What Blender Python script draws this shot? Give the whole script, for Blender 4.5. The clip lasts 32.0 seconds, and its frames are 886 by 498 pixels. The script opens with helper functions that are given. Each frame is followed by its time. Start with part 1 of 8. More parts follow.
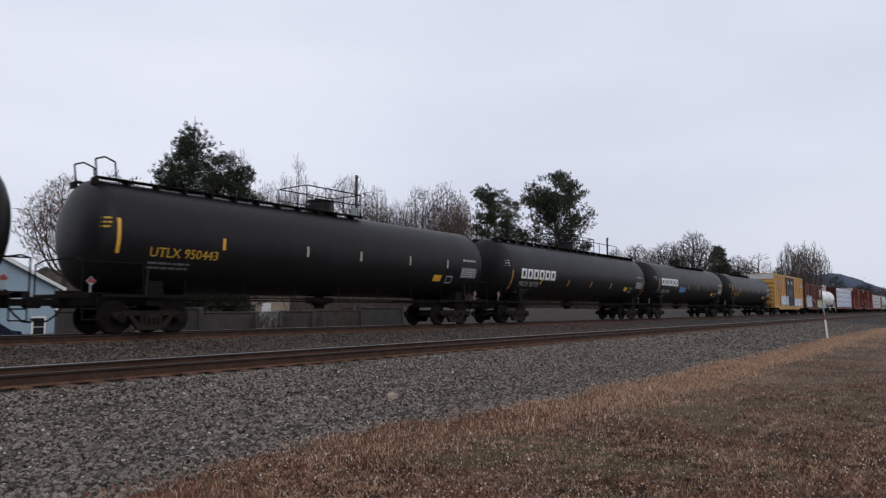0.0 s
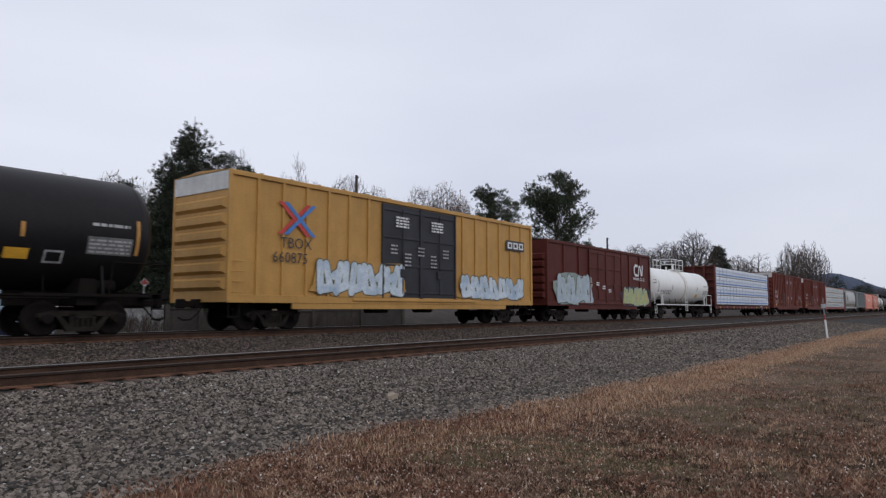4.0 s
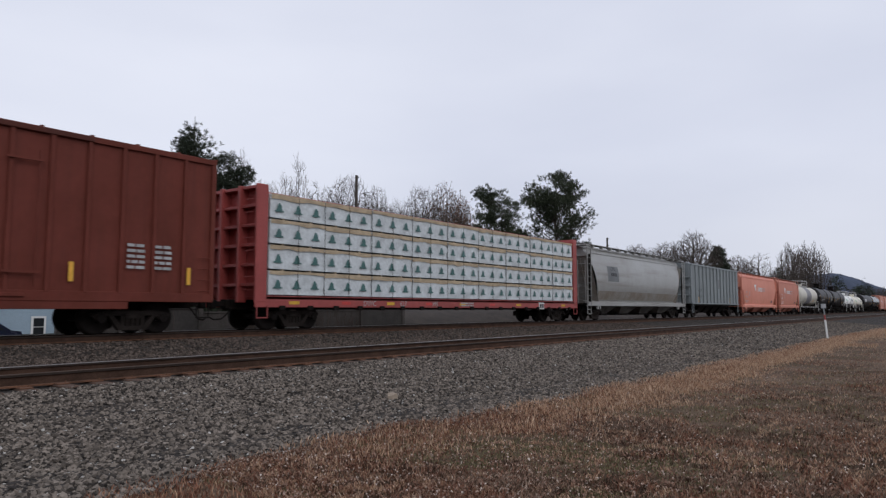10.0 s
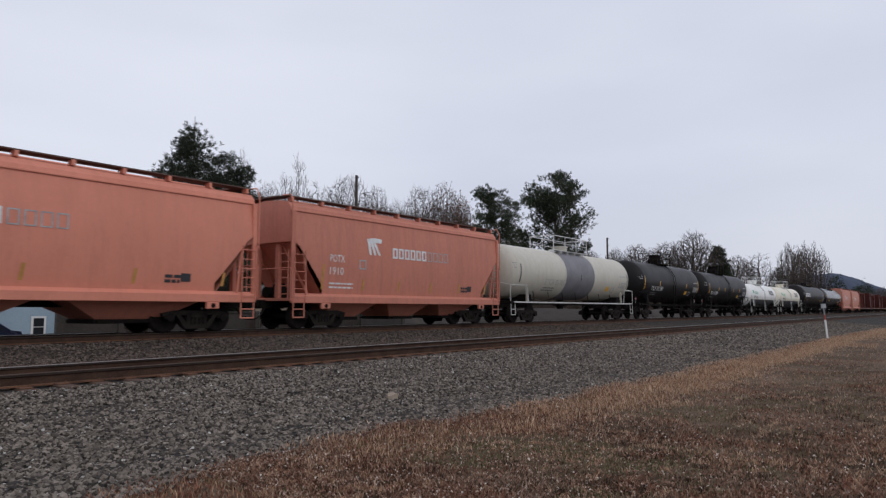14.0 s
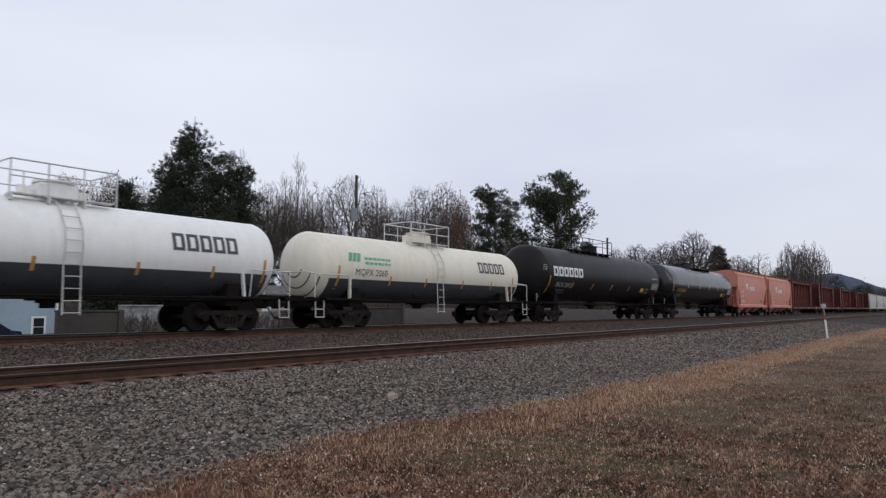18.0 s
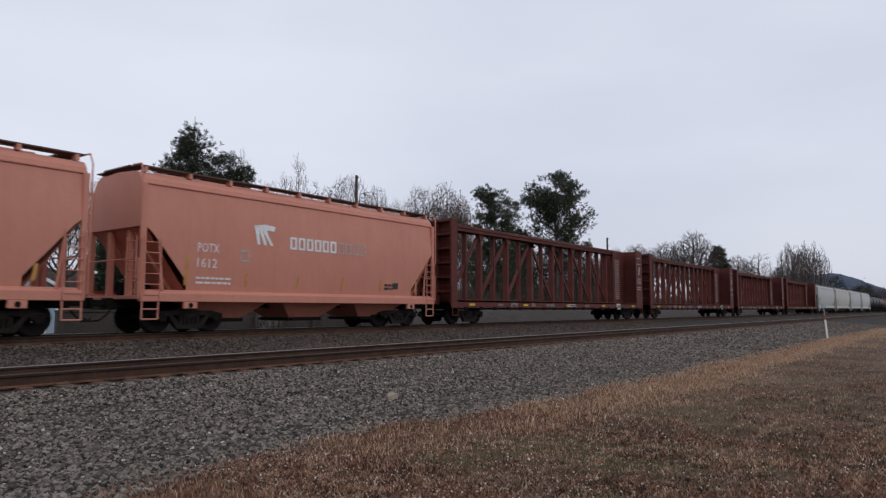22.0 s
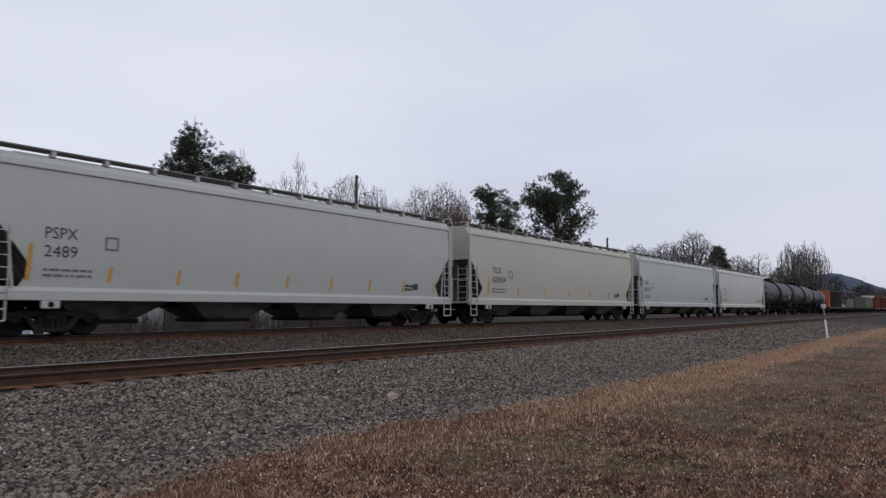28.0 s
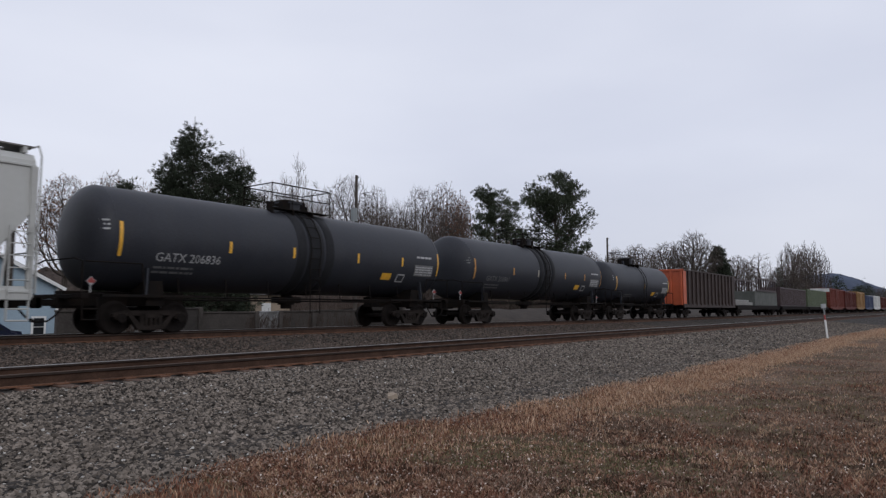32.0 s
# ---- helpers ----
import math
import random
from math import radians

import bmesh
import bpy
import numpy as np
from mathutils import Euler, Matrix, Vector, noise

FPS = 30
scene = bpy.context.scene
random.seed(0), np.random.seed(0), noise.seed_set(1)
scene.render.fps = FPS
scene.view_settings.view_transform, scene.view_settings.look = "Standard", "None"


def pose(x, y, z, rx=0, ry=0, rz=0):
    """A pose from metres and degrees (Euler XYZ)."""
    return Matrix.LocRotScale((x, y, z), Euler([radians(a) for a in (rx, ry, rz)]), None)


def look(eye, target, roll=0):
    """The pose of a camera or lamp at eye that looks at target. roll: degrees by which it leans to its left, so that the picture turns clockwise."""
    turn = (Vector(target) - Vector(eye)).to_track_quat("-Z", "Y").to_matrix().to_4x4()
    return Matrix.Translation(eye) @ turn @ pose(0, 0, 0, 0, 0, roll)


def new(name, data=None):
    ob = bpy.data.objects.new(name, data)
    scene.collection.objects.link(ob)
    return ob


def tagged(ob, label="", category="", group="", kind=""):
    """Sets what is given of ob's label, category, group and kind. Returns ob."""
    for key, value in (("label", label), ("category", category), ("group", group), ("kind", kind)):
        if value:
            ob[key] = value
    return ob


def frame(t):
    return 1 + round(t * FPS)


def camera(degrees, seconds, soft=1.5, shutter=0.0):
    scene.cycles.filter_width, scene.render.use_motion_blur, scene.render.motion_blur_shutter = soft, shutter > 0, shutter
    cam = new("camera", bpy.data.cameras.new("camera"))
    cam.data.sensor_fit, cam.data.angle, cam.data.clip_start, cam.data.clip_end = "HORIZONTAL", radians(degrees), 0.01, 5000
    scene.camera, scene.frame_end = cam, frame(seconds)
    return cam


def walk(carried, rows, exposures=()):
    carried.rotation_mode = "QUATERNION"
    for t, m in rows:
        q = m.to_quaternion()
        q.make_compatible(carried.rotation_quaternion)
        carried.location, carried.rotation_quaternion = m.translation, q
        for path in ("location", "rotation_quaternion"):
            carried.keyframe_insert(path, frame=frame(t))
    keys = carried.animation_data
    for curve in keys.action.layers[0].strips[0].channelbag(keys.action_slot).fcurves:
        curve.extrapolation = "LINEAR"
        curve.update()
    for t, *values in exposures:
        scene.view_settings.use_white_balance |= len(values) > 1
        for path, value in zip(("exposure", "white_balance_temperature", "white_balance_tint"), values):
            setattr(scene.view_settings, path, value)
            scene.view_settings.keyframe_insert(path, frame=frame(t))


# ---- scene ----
from collections import defaultdict

# The tracks run along +x; the camera stands still beside them, 0.69 m above the far rails.
EYE = Vector((0.0, 0.0, 0.69))
HEAD, TILT = math.atan2(911, 1200), math.atan2(107, 1200)
cam = camera(66.32, 32.0, soft=1.3, shutter=0.1)
AIM = EYE + Vector((math.cos(HEAD) * math.cos(TILT), math.sin(HEAD) * math.cos(TILT), math.sin(TILT))) * 10
walk(cam, [(0.0, look(EYE, AIM)), (32.0, look(EYE, AIM))], exposures=[(0.0, 0.07), (3.0, 0.06), (6.0, 0.0), (8.0, 0.07), (10.0, 0.04), (12.0, -0.02), (14.0, -0.02), (17.0, 0.07), (20.0, 0.10), (22.0, 0.0), (24.0, 0.03), (28.0, -0.02), (30.0, -0.05), (32.0, 0.02)])

SPEED = 19.5
FAR_Y = 19.45          # centre of the track with the train
NEAR_Y = 11.5          # centre of the empty track
NEAR_Z = -0.235         # its rail top
GROUND_Z = -0.75


# ---- sky and sun: a flat overcast ----
def sky():
    world = bpy.data.worlds.new("overcast_sky")
    scene.world = world
    world.use_nodes = True
    nt = world.node_tree
    nt.nodes.clear()
    out = nt.nodes.new("ShaderNodeOutputWorld")
    bg = nt.nodes.new("ShaderNodeBackground")
    bg.inputs["Strength"].default_value = 0.1
    air = nt.nodes.new("ShaderNodeTexSky")
    air.sky_type = "NISHITA"
    air.sun_disc = False
    air.sun_elevation, air.sun_rotation = radians(35), radians(200)
    co = nt.nodes.new("ShaderNodeTexCoord")
    mp = nt.nodes.new("ShaderNodeMapping")
    mp.inputs["Scale"].default_value = (1.0, 1.0, 3.2)
    noi = nt.nodes.new("ShaderNodeTexNoise")
    noi.inputs["Scale"].default_value = 1.6
    noi.inputs["Detail"].default_value = 4
    noi.inputs["Roughness"].default_value = 0.45
    ramp = nt.nodes.new("ShaderNodeValToRGB")
    ramp.color_ramp.elements[0].position = 0.3
    ramp.color_ramp.elements[0].color = (0.65, 0.685, 0.81, 1)
    ramp.color_ramp.elements[1].position = 0.7
    ramp.color_ramp.elements[1].color = (0.77, 0.80, 0.91, 1)
    mul = nt.nodes.new("ShaderNodeVectorMath")
    mul.operation = "SCALE"
    mul.inputs["Scale"].default_value = 10.0
    mix = nt.nodes.new("ShaderNodeMix")
    mix.data_type = "RGBA"
    mix.inputs["Factor"].default_value = 0.97
    L = nt.links.new
    L(co.outputs["Generated"], mp.inputs["Vector"])
    L(mp.outputs["Vector"], noi.inputs["Vector"])
    L(noi.outputs["Fac"], ramp.inputs["Fac"])
    L(ramp.outputs["Color"], mul.inputs[0])
    L(air.outputs["Color"], mix.inputs["A"])
    L(mul.outputs["Vector"], mix.inputs["B"])
    # an overcast sky is dimmer low down than overhead
    sep = nt.nodes.new("ShaderNodeSeparateXYZ")
    low = nt.nodes.new("ShaderNodeMapRange")
    low.inputs["From Max"].default_value = 0.22
    low.inputs["To Min"].default_value, low.inputs["To Max"].default_value = 0.83, 1.0
    dim = nt.nodes.new("ShaderNodeVectorMath")
    dim.operation = "SCALE"
    L(co.outputs["Generated"], sep.inputs["Vector"])
    L(sep.outputs["Z"], low.inputs["Value"])
    L(mix.outputs["Result"], dim.inputs[0])
    L(low.outputs["Result"], dim.inputs["Scale"])
    L(dim.outputs["Vector"], bg.inputs["Color"])
    L(bg.outputs["Background"], out.inputs["Surface"])
    lamp = bpy.data.lights.new("sun", "SUN")
    lamp.energy, lamp.angle, lamp.color = 0.5, radians(40), (1.0, 0.97, 0.93)
    ob = new("sun", lamp)
    a, e = radians(200), radians(35)
    ob.matrix_world = look(Vector((0, 0, 40)), Vector((0, 0, 40)) - Vector((math.sin(a) * math.cos(e), math.cos(a) * math.cos(e), math.sin(e))))


sky()

# ---- materials ----
MATS = {}


def mat(name, color, rough=0.6, metal=0.0, vary=0.25, scale=1.5, fine=25.0, bump=0.1, tint=None, streak=0.0, dirt=(0.05, 0.04, 0.03), each=0.0, spec=0.5):
    """A surface with variation at two scales, fine relief and, if asked, dirt that runs down in streaks."""
    if name in MATS:
        return MATS[name]
    m = bpy.data.materials.new(name)
    MATS[name] = m
    m.use_nodes = True
    nt = m.node_tree
    b = nt.nodes["Principled BSDF"]
    b.inputs["Metallic"].default_value = metal
    b.inputs["Specular IOR Level"].default_value = spec
    N, L = nt.nodes.new, nt.links.new
    co = N("ShaderNodeTexCoord")
    big = N("ShaderNodeTexNoise")
    big.inputs["Scale"].default_value = scale
    big.inputs["Detail"].default_value = 5
    big.inputs["Roughness"].default_value = 0.65
    small = N("ShaderNodeTexNoise")
    small.inputs["Scale"].default_value = fine
    small.inputs["Detail"].default_value = 3
    L(co.outputs["Object"], big.inputs["Vector"])
    L(co.outputs["Object"], small.inputs["Vector"])
    tone = N("ShaderNodeMix")
    tone.data_type = "RGBA"
    c = Vector(color[:3])
    other = Vector(tint) if tint else c * (1 - vary)
    tone.inputs["A"].default_value = (*(c * (1 + vary * 0.25)), 1)
    tone.inputs["B"].default_value = (*other, 1)
    r1 = N("ShaderNodeMapRange")
    r1.inputs["From Min"].default_value, r1.inputs["From Max"].default_value = 0.38, 0.68
    L(big.outputs["Fac"], r1.inputs["Value"])
    L(r1.outputs["Result"], tone.inputs["Factor"])
    grain = N("ShaderNodeMix")
    grain.data_type, grain.blend_type = "RGBA", "MULTIPLY"
    grain.inputs["Factor"].default_value = min(1.0, vary * 1.2)
    r2 = N("ShaderNodeMapRange")
    r2.inputs["From Min"].default_value, r2.inputs["From Max"].default_value = 0.3, 0.7
    r2.inputs["To Min"].default_value, r2.inputs["To Max"].default_value = 0.55, 1.25
    L(small.outputs["Fac"], r2.inputs["Value"])
    L(tone.outputs["Result"], grain.inputs["A"])
    L(r2.outputs["Result"], grain.inputs["B"])
    last = grain.outputs["Result"]
    if streak:
        mp = N("ShaderNodeMapping")
        mp.inputs["Scale"].default_value = (2.2, 2.2, 0.22)
        run = N("ShaderNodeTexNoise")
        run.inputs["Scale"].default_value = 2.0
        run.inputs["Detail"].default_value = 6
        run.inputs["Roughness"].default_value = 0.7
        r3 = N("ShaderNodeMapRange")
        r3.inputs["From Min"].default_value, r3.inputs["From Max"].default_value = 0.45, 0.8
        r3.inputs["To Max"].default_value = streak
        mx = N("ShaderNodeMix")
        mx.data_type = "RGBA"
        mx.inputs["B"].default_value = (*dirt, 1)
        L(co.outputs["Object"], mp.inputs["Vector"])
        L(mp.outputs["Vector"], run.inputs["Vector"])
        L(run.outputs["Fac"], r3.inputs["Value"])
        L(r3.outputs["Result"], mx.inputs["Factor"])
        L(last, mx.inputs["A"])
        last = mx.outputs["Result"]
    if each:
        geo = N("ShaderNodeNewGeometry")
        r4 = N("ShaderNodeMapRange")
        r4.inputs["To Min"].default_value, r4.inputs["To Max"].default_value = 1 - each, 1 + each
        L(geo.outputs["Random Per Island"], r4.inputs["Value"])
        mu = N("ShaderNodeMix")
        mu.data_type, mu.blend_type = "RGBA", "MULTIPLY"
        mu.inputs["Factor"].default_value = 1.0
        L(last, mu.inputs["A"])
        L(r4.outputs["Result"], mu.inputs["B"])
        last = mu.outputs["Result"]
    L(last, b.inputs["Base Color"])
    rr = N("ShaderNodeMapRange")
    rr.inputs["To Min"].default_value, rr.inputs["To Max"].default_value = max(0.05, rough - 0.1), min(1.0, rough + 0.12)
    L(big.outputs["Fac"], rr.inputs["Value"])
    L(rr.outputs["Result"], b.inputs["Roughness"])
    if bump:
        bp = N("ShaderNodeBump")
        bp.inputs["Strength"].default_value = bump
        bp.inputs["Distance"].default_value = 0.02
        L(small.outputs["Fac"], bp.inputs["Height"])
        L(bp.outputs["Normal"], b.inputs["Normal"])
    return m


RAIL_RUST = mat("rail_rust", (0.072, 0.040, 0.027), 0.85, 0.0, 0.4, 2, 40, spec=0.2)
RAIL_SIDE = mat("worn_rail_side", (0.034, 0.024, 0.019), 0.8, 0.0, 0.3, 2, 40, spec=0.2)
RAIL_DULL = mat("dull_rail_top", (0.085, 0.06, 0.048), 0.75, 0.0, 0.3, 3, 60, 0.02, spec=0.2)
RAIL_TOP = mat("polished_rail", (0.42, 0.40, 0.39), 0.3, 0.8, 0.15, 3, 60, 0.02)
PLATE_RUST = mat("orange_rust", (0.15, 0.068, 0.036), 0.9, 0, 0.5, 3, 25, 0.3)
TIE = mat("weathered_tie", (0.085, 0.045, 0.028), 0.9, 0, 0.5, 3, 30, 0.4)
STEEL_DIRT = mat("grimy_black_steel", (0.009, 0.008, 0.0077), 0.8, 0, 0.45, 2.5, 30, 0.15, tint=(0.016, 0.0115, 0.009), spec=0.08)
TRUCK = mat("dusty_cast_steel", (0.024, 0.0185, 0.016), 0.85, 0, 0.5, 3, 30, 0.2, tint=(0.012, 0.0095, 0.008), spec=0.15)
WHEEL = mat("wheel_steel", (0.013, 0.010, 0.0088), 0.75, 0.0, 0.4, 4, 40, 0.1, spec=0.12)
BLACK = mat("black_tank_paint", (0.0100, 0.0088, 0.0095), 0.45, 0, 0.35, 0.8, 20, 0.03, tint=(0.015, 0.0135, 0.0138), streak=0.3, dirt=(0.022, 0.0195, 0.018), spec=0.19)
GREYBLACK = mat("faded_black_tank_paint", (0.024, 0.026, 0.033), 0.5, 0, 0.3, 0.8, 20, 0.03, tint=(0.034, 0.036, 0.043), streak=0.3, dirt=(0.035, 0.032, 0.03), spec=0.25)
GLOSSBLACK = mat("glossy_black_tank_paint", (0.012, 0.012, 0.014), 0.22, 0, 0.2, 0.8, 20, 0.02, streak=0.2, dirt=(0.03, 0.028, 0.025))
WHITE = mat("white_tank_paint", (0.80, 0.80, 0.77), 0.4, 0, 0.05, 0.5, 6, 0.0, streak=0.25, dirt=(0.55, 0.5, 0.4))
CREAM = mat("cream_tank_paint", (0.74, 0.70, 0.58), 0.45, 0, 0.05, 0.5, 6, 0.0, streak=0.3, dirt=(0.5, 0.4, 0.27))
WHITEWASH = mat("white_letter_paint", (0.75, 0.75, 0.75), 0.6, 0, 0.2, 4, 40, 0)
OLDWHITE = mat("worn_letter_paint", (0.42, 0.42, 0.42), 0.7, 0, 0.35, 4, 40, 0)
FAINT = mat("faded_letter_paint", (0.16, 0.16, 0.16), 0.7, 0, 0.35, 4, 40, 0)
YELLOW = mat("yellow_reflector", (0.78, 0.42, 0.045), 0.4, 0, 0.15, 4, 40, 0)
LETTER_YELLOW = mat("yellow_letter_paint", (0.62, 0.36, 0.03), 0.6, 0, 0.2, 4, 40, 0)
DARKLETTER = mat("black_letter_paint", (0.03, 0.03, 0.035), 0.6, 0, 0.2, 4, 40, 0)
DULLRED = mat("faded_red_sign_paint", (0.30, 0.045, 0.04), 0.6, 0, 0.3, 4, 40, 0)
RED = mat("red_sign_paint", (0.55, 0.05, 0.04), 0.5, 0, 0.2, 4, 40, 0)


# ---- mesh helper ----
class Mesh:
    """Collects the faces of one mesh."""

    def __init__(self):
        self.v, self.f, self.smooth = [], [], []

    def add(self, verts, faces, smooth=False):
        n = len(self.v)
        self.v += [tuple(p) for p in verts]
        self.f += [tuple(i + n for i in q) for q in faces]
        self.smooth += [smooth] * len(faces)
        return self

    def box(self, x0, x1, y0, y1, z0, z1, c=0.0):
        """A box; c cuts its edges."""
        x0, x1, y0, y1, z0, z1 = min(x0, x1), max(x0, x1), min(y0, y1), max(y0, y1), min(z0, z1), max(z0, z1)
        c = min(c, (x1 - x0) * 0.4, (y1 - y0) * 0.4, (z1 - z0) * 0.4)
        if c <= 0:
            return self.add([(x, y, z) for x in (x0, x1) for y in (y0, y1) for z in (z0, z1)],
                            [(0, 1, 3, 2), (4, 6, 7, 5), (0, 4, 5, 1), (2, 3, 7, 6), (0, 2, 6, 4), (1, 5, 7, 3)])
        vs, ix = [], {}
        for i, x in enumerate((x0, x1)):
            for j, y in enumerate((y0, y1)):
                for k, z in enumerate((z0, z1)):
                    sx, sy, sz = 1 - 2 * i, 1 - 2 * j, 1 - 2 * k
                    for a, p in enumerate(((x, y + sy * c, z + sz * c), (x + sx * c, y, z + sz * c), (x + sx * c, y + sy * c, z))):
                        ix[i, j, k, a] = len(vs)
                        vs.append(p)
        fs = []
        for i in (0, 1):
            q = [ix[i, 0, 0, 0], ix[i, 0, 1, 0], ix[i, 1, 1, 0], ix[i, 1, 0, 0]]
            fs.append(q if i == 0 else q[::-1])
            q = [ix[0, i, 0, 1], ix[1, i, 0, 1], ix[1, i, 1, 1], ix[0, i, 1, 1]]
            fs.append(q if i == 0 else q[::-1])
            q = [ix[0, 0, i, 2], ix[0, 1, i, 2], ix[1, 1, i, 2], ix[1, 0, i, 2]]
            fs.append(q if i == 0 else q[::-1])
        for i in (0, 1):
            for j in (0, 1):
                fs.append([ix[i, j, 0, 0], ix[i, j, 1, 0], ix[i, j, 1, 1], ix[i, j, 0, 1]])
                fs.append([ix[i, 0, j, 0], ix[i, 1, j, 0], ix[i, 1, j, 2], ix[i, 0, j, 2]])
                fs.append([ix[0, i, j, 1], ix[1, i, j, 1], ix[1, i, j, 2], ix[0, i, j, 2]])
                for k in (0, 1):
                    fs.append([ix[i, j, k, 0], ix[i, j, k, 1], ix[i, j, k, 2]])
        return self.add(vs, fs)

    def rod(self, p, q, r, n=6, r2=None):
        """A round bar from p to q."""
        p, q = Vector(p), Vector(q)
        d = (q - p).normalized()
        a = d.orthogonal().normalized()
        b = d.cross(a)
        r2 = r if r2 is None else r2
        vs = []
        for c, rr in ((p, r), (q, r2)):
            vs += [c + (a * math.cos(2 * math.pi * i / n) + b * math.sin(2 * math.pi * i / n)) * rr for i in range(n)]
        self.add(vs, [(i, (i + 1) % n, n + (i + 1) % n, n + i) for i in range(n)], n > 4)
        return self.add(vs, [tuple(range(n))[::-1], tuple(range(n, 2 * n))])

    def path(self, pts, r, n=6):
        for p, q in zip(pts, pts[1:]):
            self.rod(p, q, r, n)
        return self

    def beam(self, p, q, w, h):
        """A square bar from p to q, w across and h high."""
        p, q = Vector(p), Vector(q)
        d = (q - p).normalized()
        up = Vector((0, 0, 1)) if abs(d.z) < 0.95 else Vector((1, 0, 0))
        s = d.cross(up).normalized() * w / 2
        u = s.cross(d).normalized() * h / 2
        vs = [c + i * s + j * u for c in (p, q) for i, j in ((-1, -1), (1, -1), (1, 1), (-1, 1))]
        return self.add(vs, [(0, 1, 2, 3), (7, 6, 5, 4), (0, 4, 5, 1), (1, 5, 6, 2), (2, 6, 7, 3), (3, 7, 4, 0)])

    def prism(self, poly, y0, y1):
        """A flat outline of (x, z), given thickness from y0 to y1."""
        n = len(poly)
        vs = [(x, y0, z) for x, z in poly] + [(x, y1, z) for x, z in poly]
        return self.add(vs, [tuple(range(n)), tuple(range(2 * n - 1, n - 1, -1))] + [(i, n + i, n + (i + 1) % n, (i + 1) % n) for i in range(n)])

    def loft(self, prof, xs, smooth=True, caps=True):
        """A section of (y, z) carried along x."""
        n = len(prof)
        vs = [(x, y, z) for x in xs for y, z in prof]
        fs = [(k * n + i, k * n + (i + 1) % n, (k + 1) * n + (i + 1) % n, (k + 1) * n + i) for k in range(len(xs) - 1) for i in range(n)]
        self.add(vs, fs, smooth)
        if caps:
            self.add([(xs[0], y, z) for y, z in prof], [tuple(range(n))[::-1]])
            self.add([(xs[-1], y, z) for y, z in prof], [tuple(range(n))])
        return self

    def lathe(self, prof, zc, n=40, yc=0.0):
        """(x, r) turned round the x axis at height zc."""
        m = len(prof)
        vs = [(x, yc + r * math.sin(2 * math.pi * i / n), zc + r * math.cos(2 * math.pi * i / n)) for x, r in prof for i in range(n)]
        return self.add(vs, [(k * n + i, k * n + (i + 1) % n, (k + 1) * n + (i + 1) % n, (k + 1) * n + i) for k in range(m - 1) for i in range(n)], True)

    def data(self, name):
        me = bpy.data.meshes.new(name)
        me.from_pydata(self.v, [], self.f)
        me.polygons.foreach_set("use_smooth", self.smooth)
        bm = bmesh.new()
        bm.from_mesh(me)
        bmesh.ops.recalc_face_normals(bm, faces=bm.faces)
        bm.to_mesh(me)
        bm.free()
        me.update()
        return me


def obj(name, mesh, material, parent=None, label="", at=None):
    """Links a mesh as one object, under a thing or a part if one is given."""
    me = mesh.data(name) if isinstance(mesh, Mesh) else mesh
    if material and not me.materials:
        me.materials.append(material)
    ob = new(name, me)
    if parent:
        ob.parent = parent
    if at is not None:
        ob.matrix_basis = at
    if label:
        ob["label"] = label
    return ob


def part(name, mesh, material, parent, label="", at=None):
    return obj(name, mesh, material, parent, label, at)


def quick(name, v, f, material, label, category, kind, smooth=False):
    """One object out of arrays of corners and faces."""
    me = bpy.data.meshes.new(name)
    v, f = np.asarray(v, np.float32), np.asarray(f, np.int32)
    me.vertices.add(len(v))
    me.vertices.foreach_set("co", v.ravel())
    k = f.shape[1]
    me.loops.add(f.size)
    me.loops.foreach_set("vertex_index", f.ravel())
    me.polygons.add(len(f))
    me.polygons.foreach_set("loop_start", np.arange(0, f.size, k, dtype=np.int32))
    me.polygons.foreach_set("use_smooth", np.full(len(f), smooth))
    me.update(calc_edges=True)
    me.validate()
    me.materials.append(material)
    return tagged(new(name, me), label, category, kind=kind)


# ---- ground ----
def level(y):
    """Height of the ground at a distance y from the camera's line along the tracks."""
    pts = [(-4000, GROUND_Z + 0.05), (-30, GROUND_Z + 0.05), (0, GROUND_Z), (5.0, GROUND_Z), (6.2, GROUND_Z - 0.02), (9.3, NEAR_Z - 0.30), (10.2, NEAR_Z - 0.205), (11.4, NEAR_Z - 0.205),
           (12.7, NEAR_Z - 0.22), (13.6, -0.50), (16.4, -0.42), (17.9, -0.21), (18.3, -0.2), (20.7, -0.2), (21.6, -0.3), (23.5, -0.8), (60, -0.8), (5000, -0.8)]
    for (a, za), (b, zb) in zip(pts, pts[1:]):
        if y <= b:
            return za + (zb - za) * (y - a) / (b - a)
    return -0.8


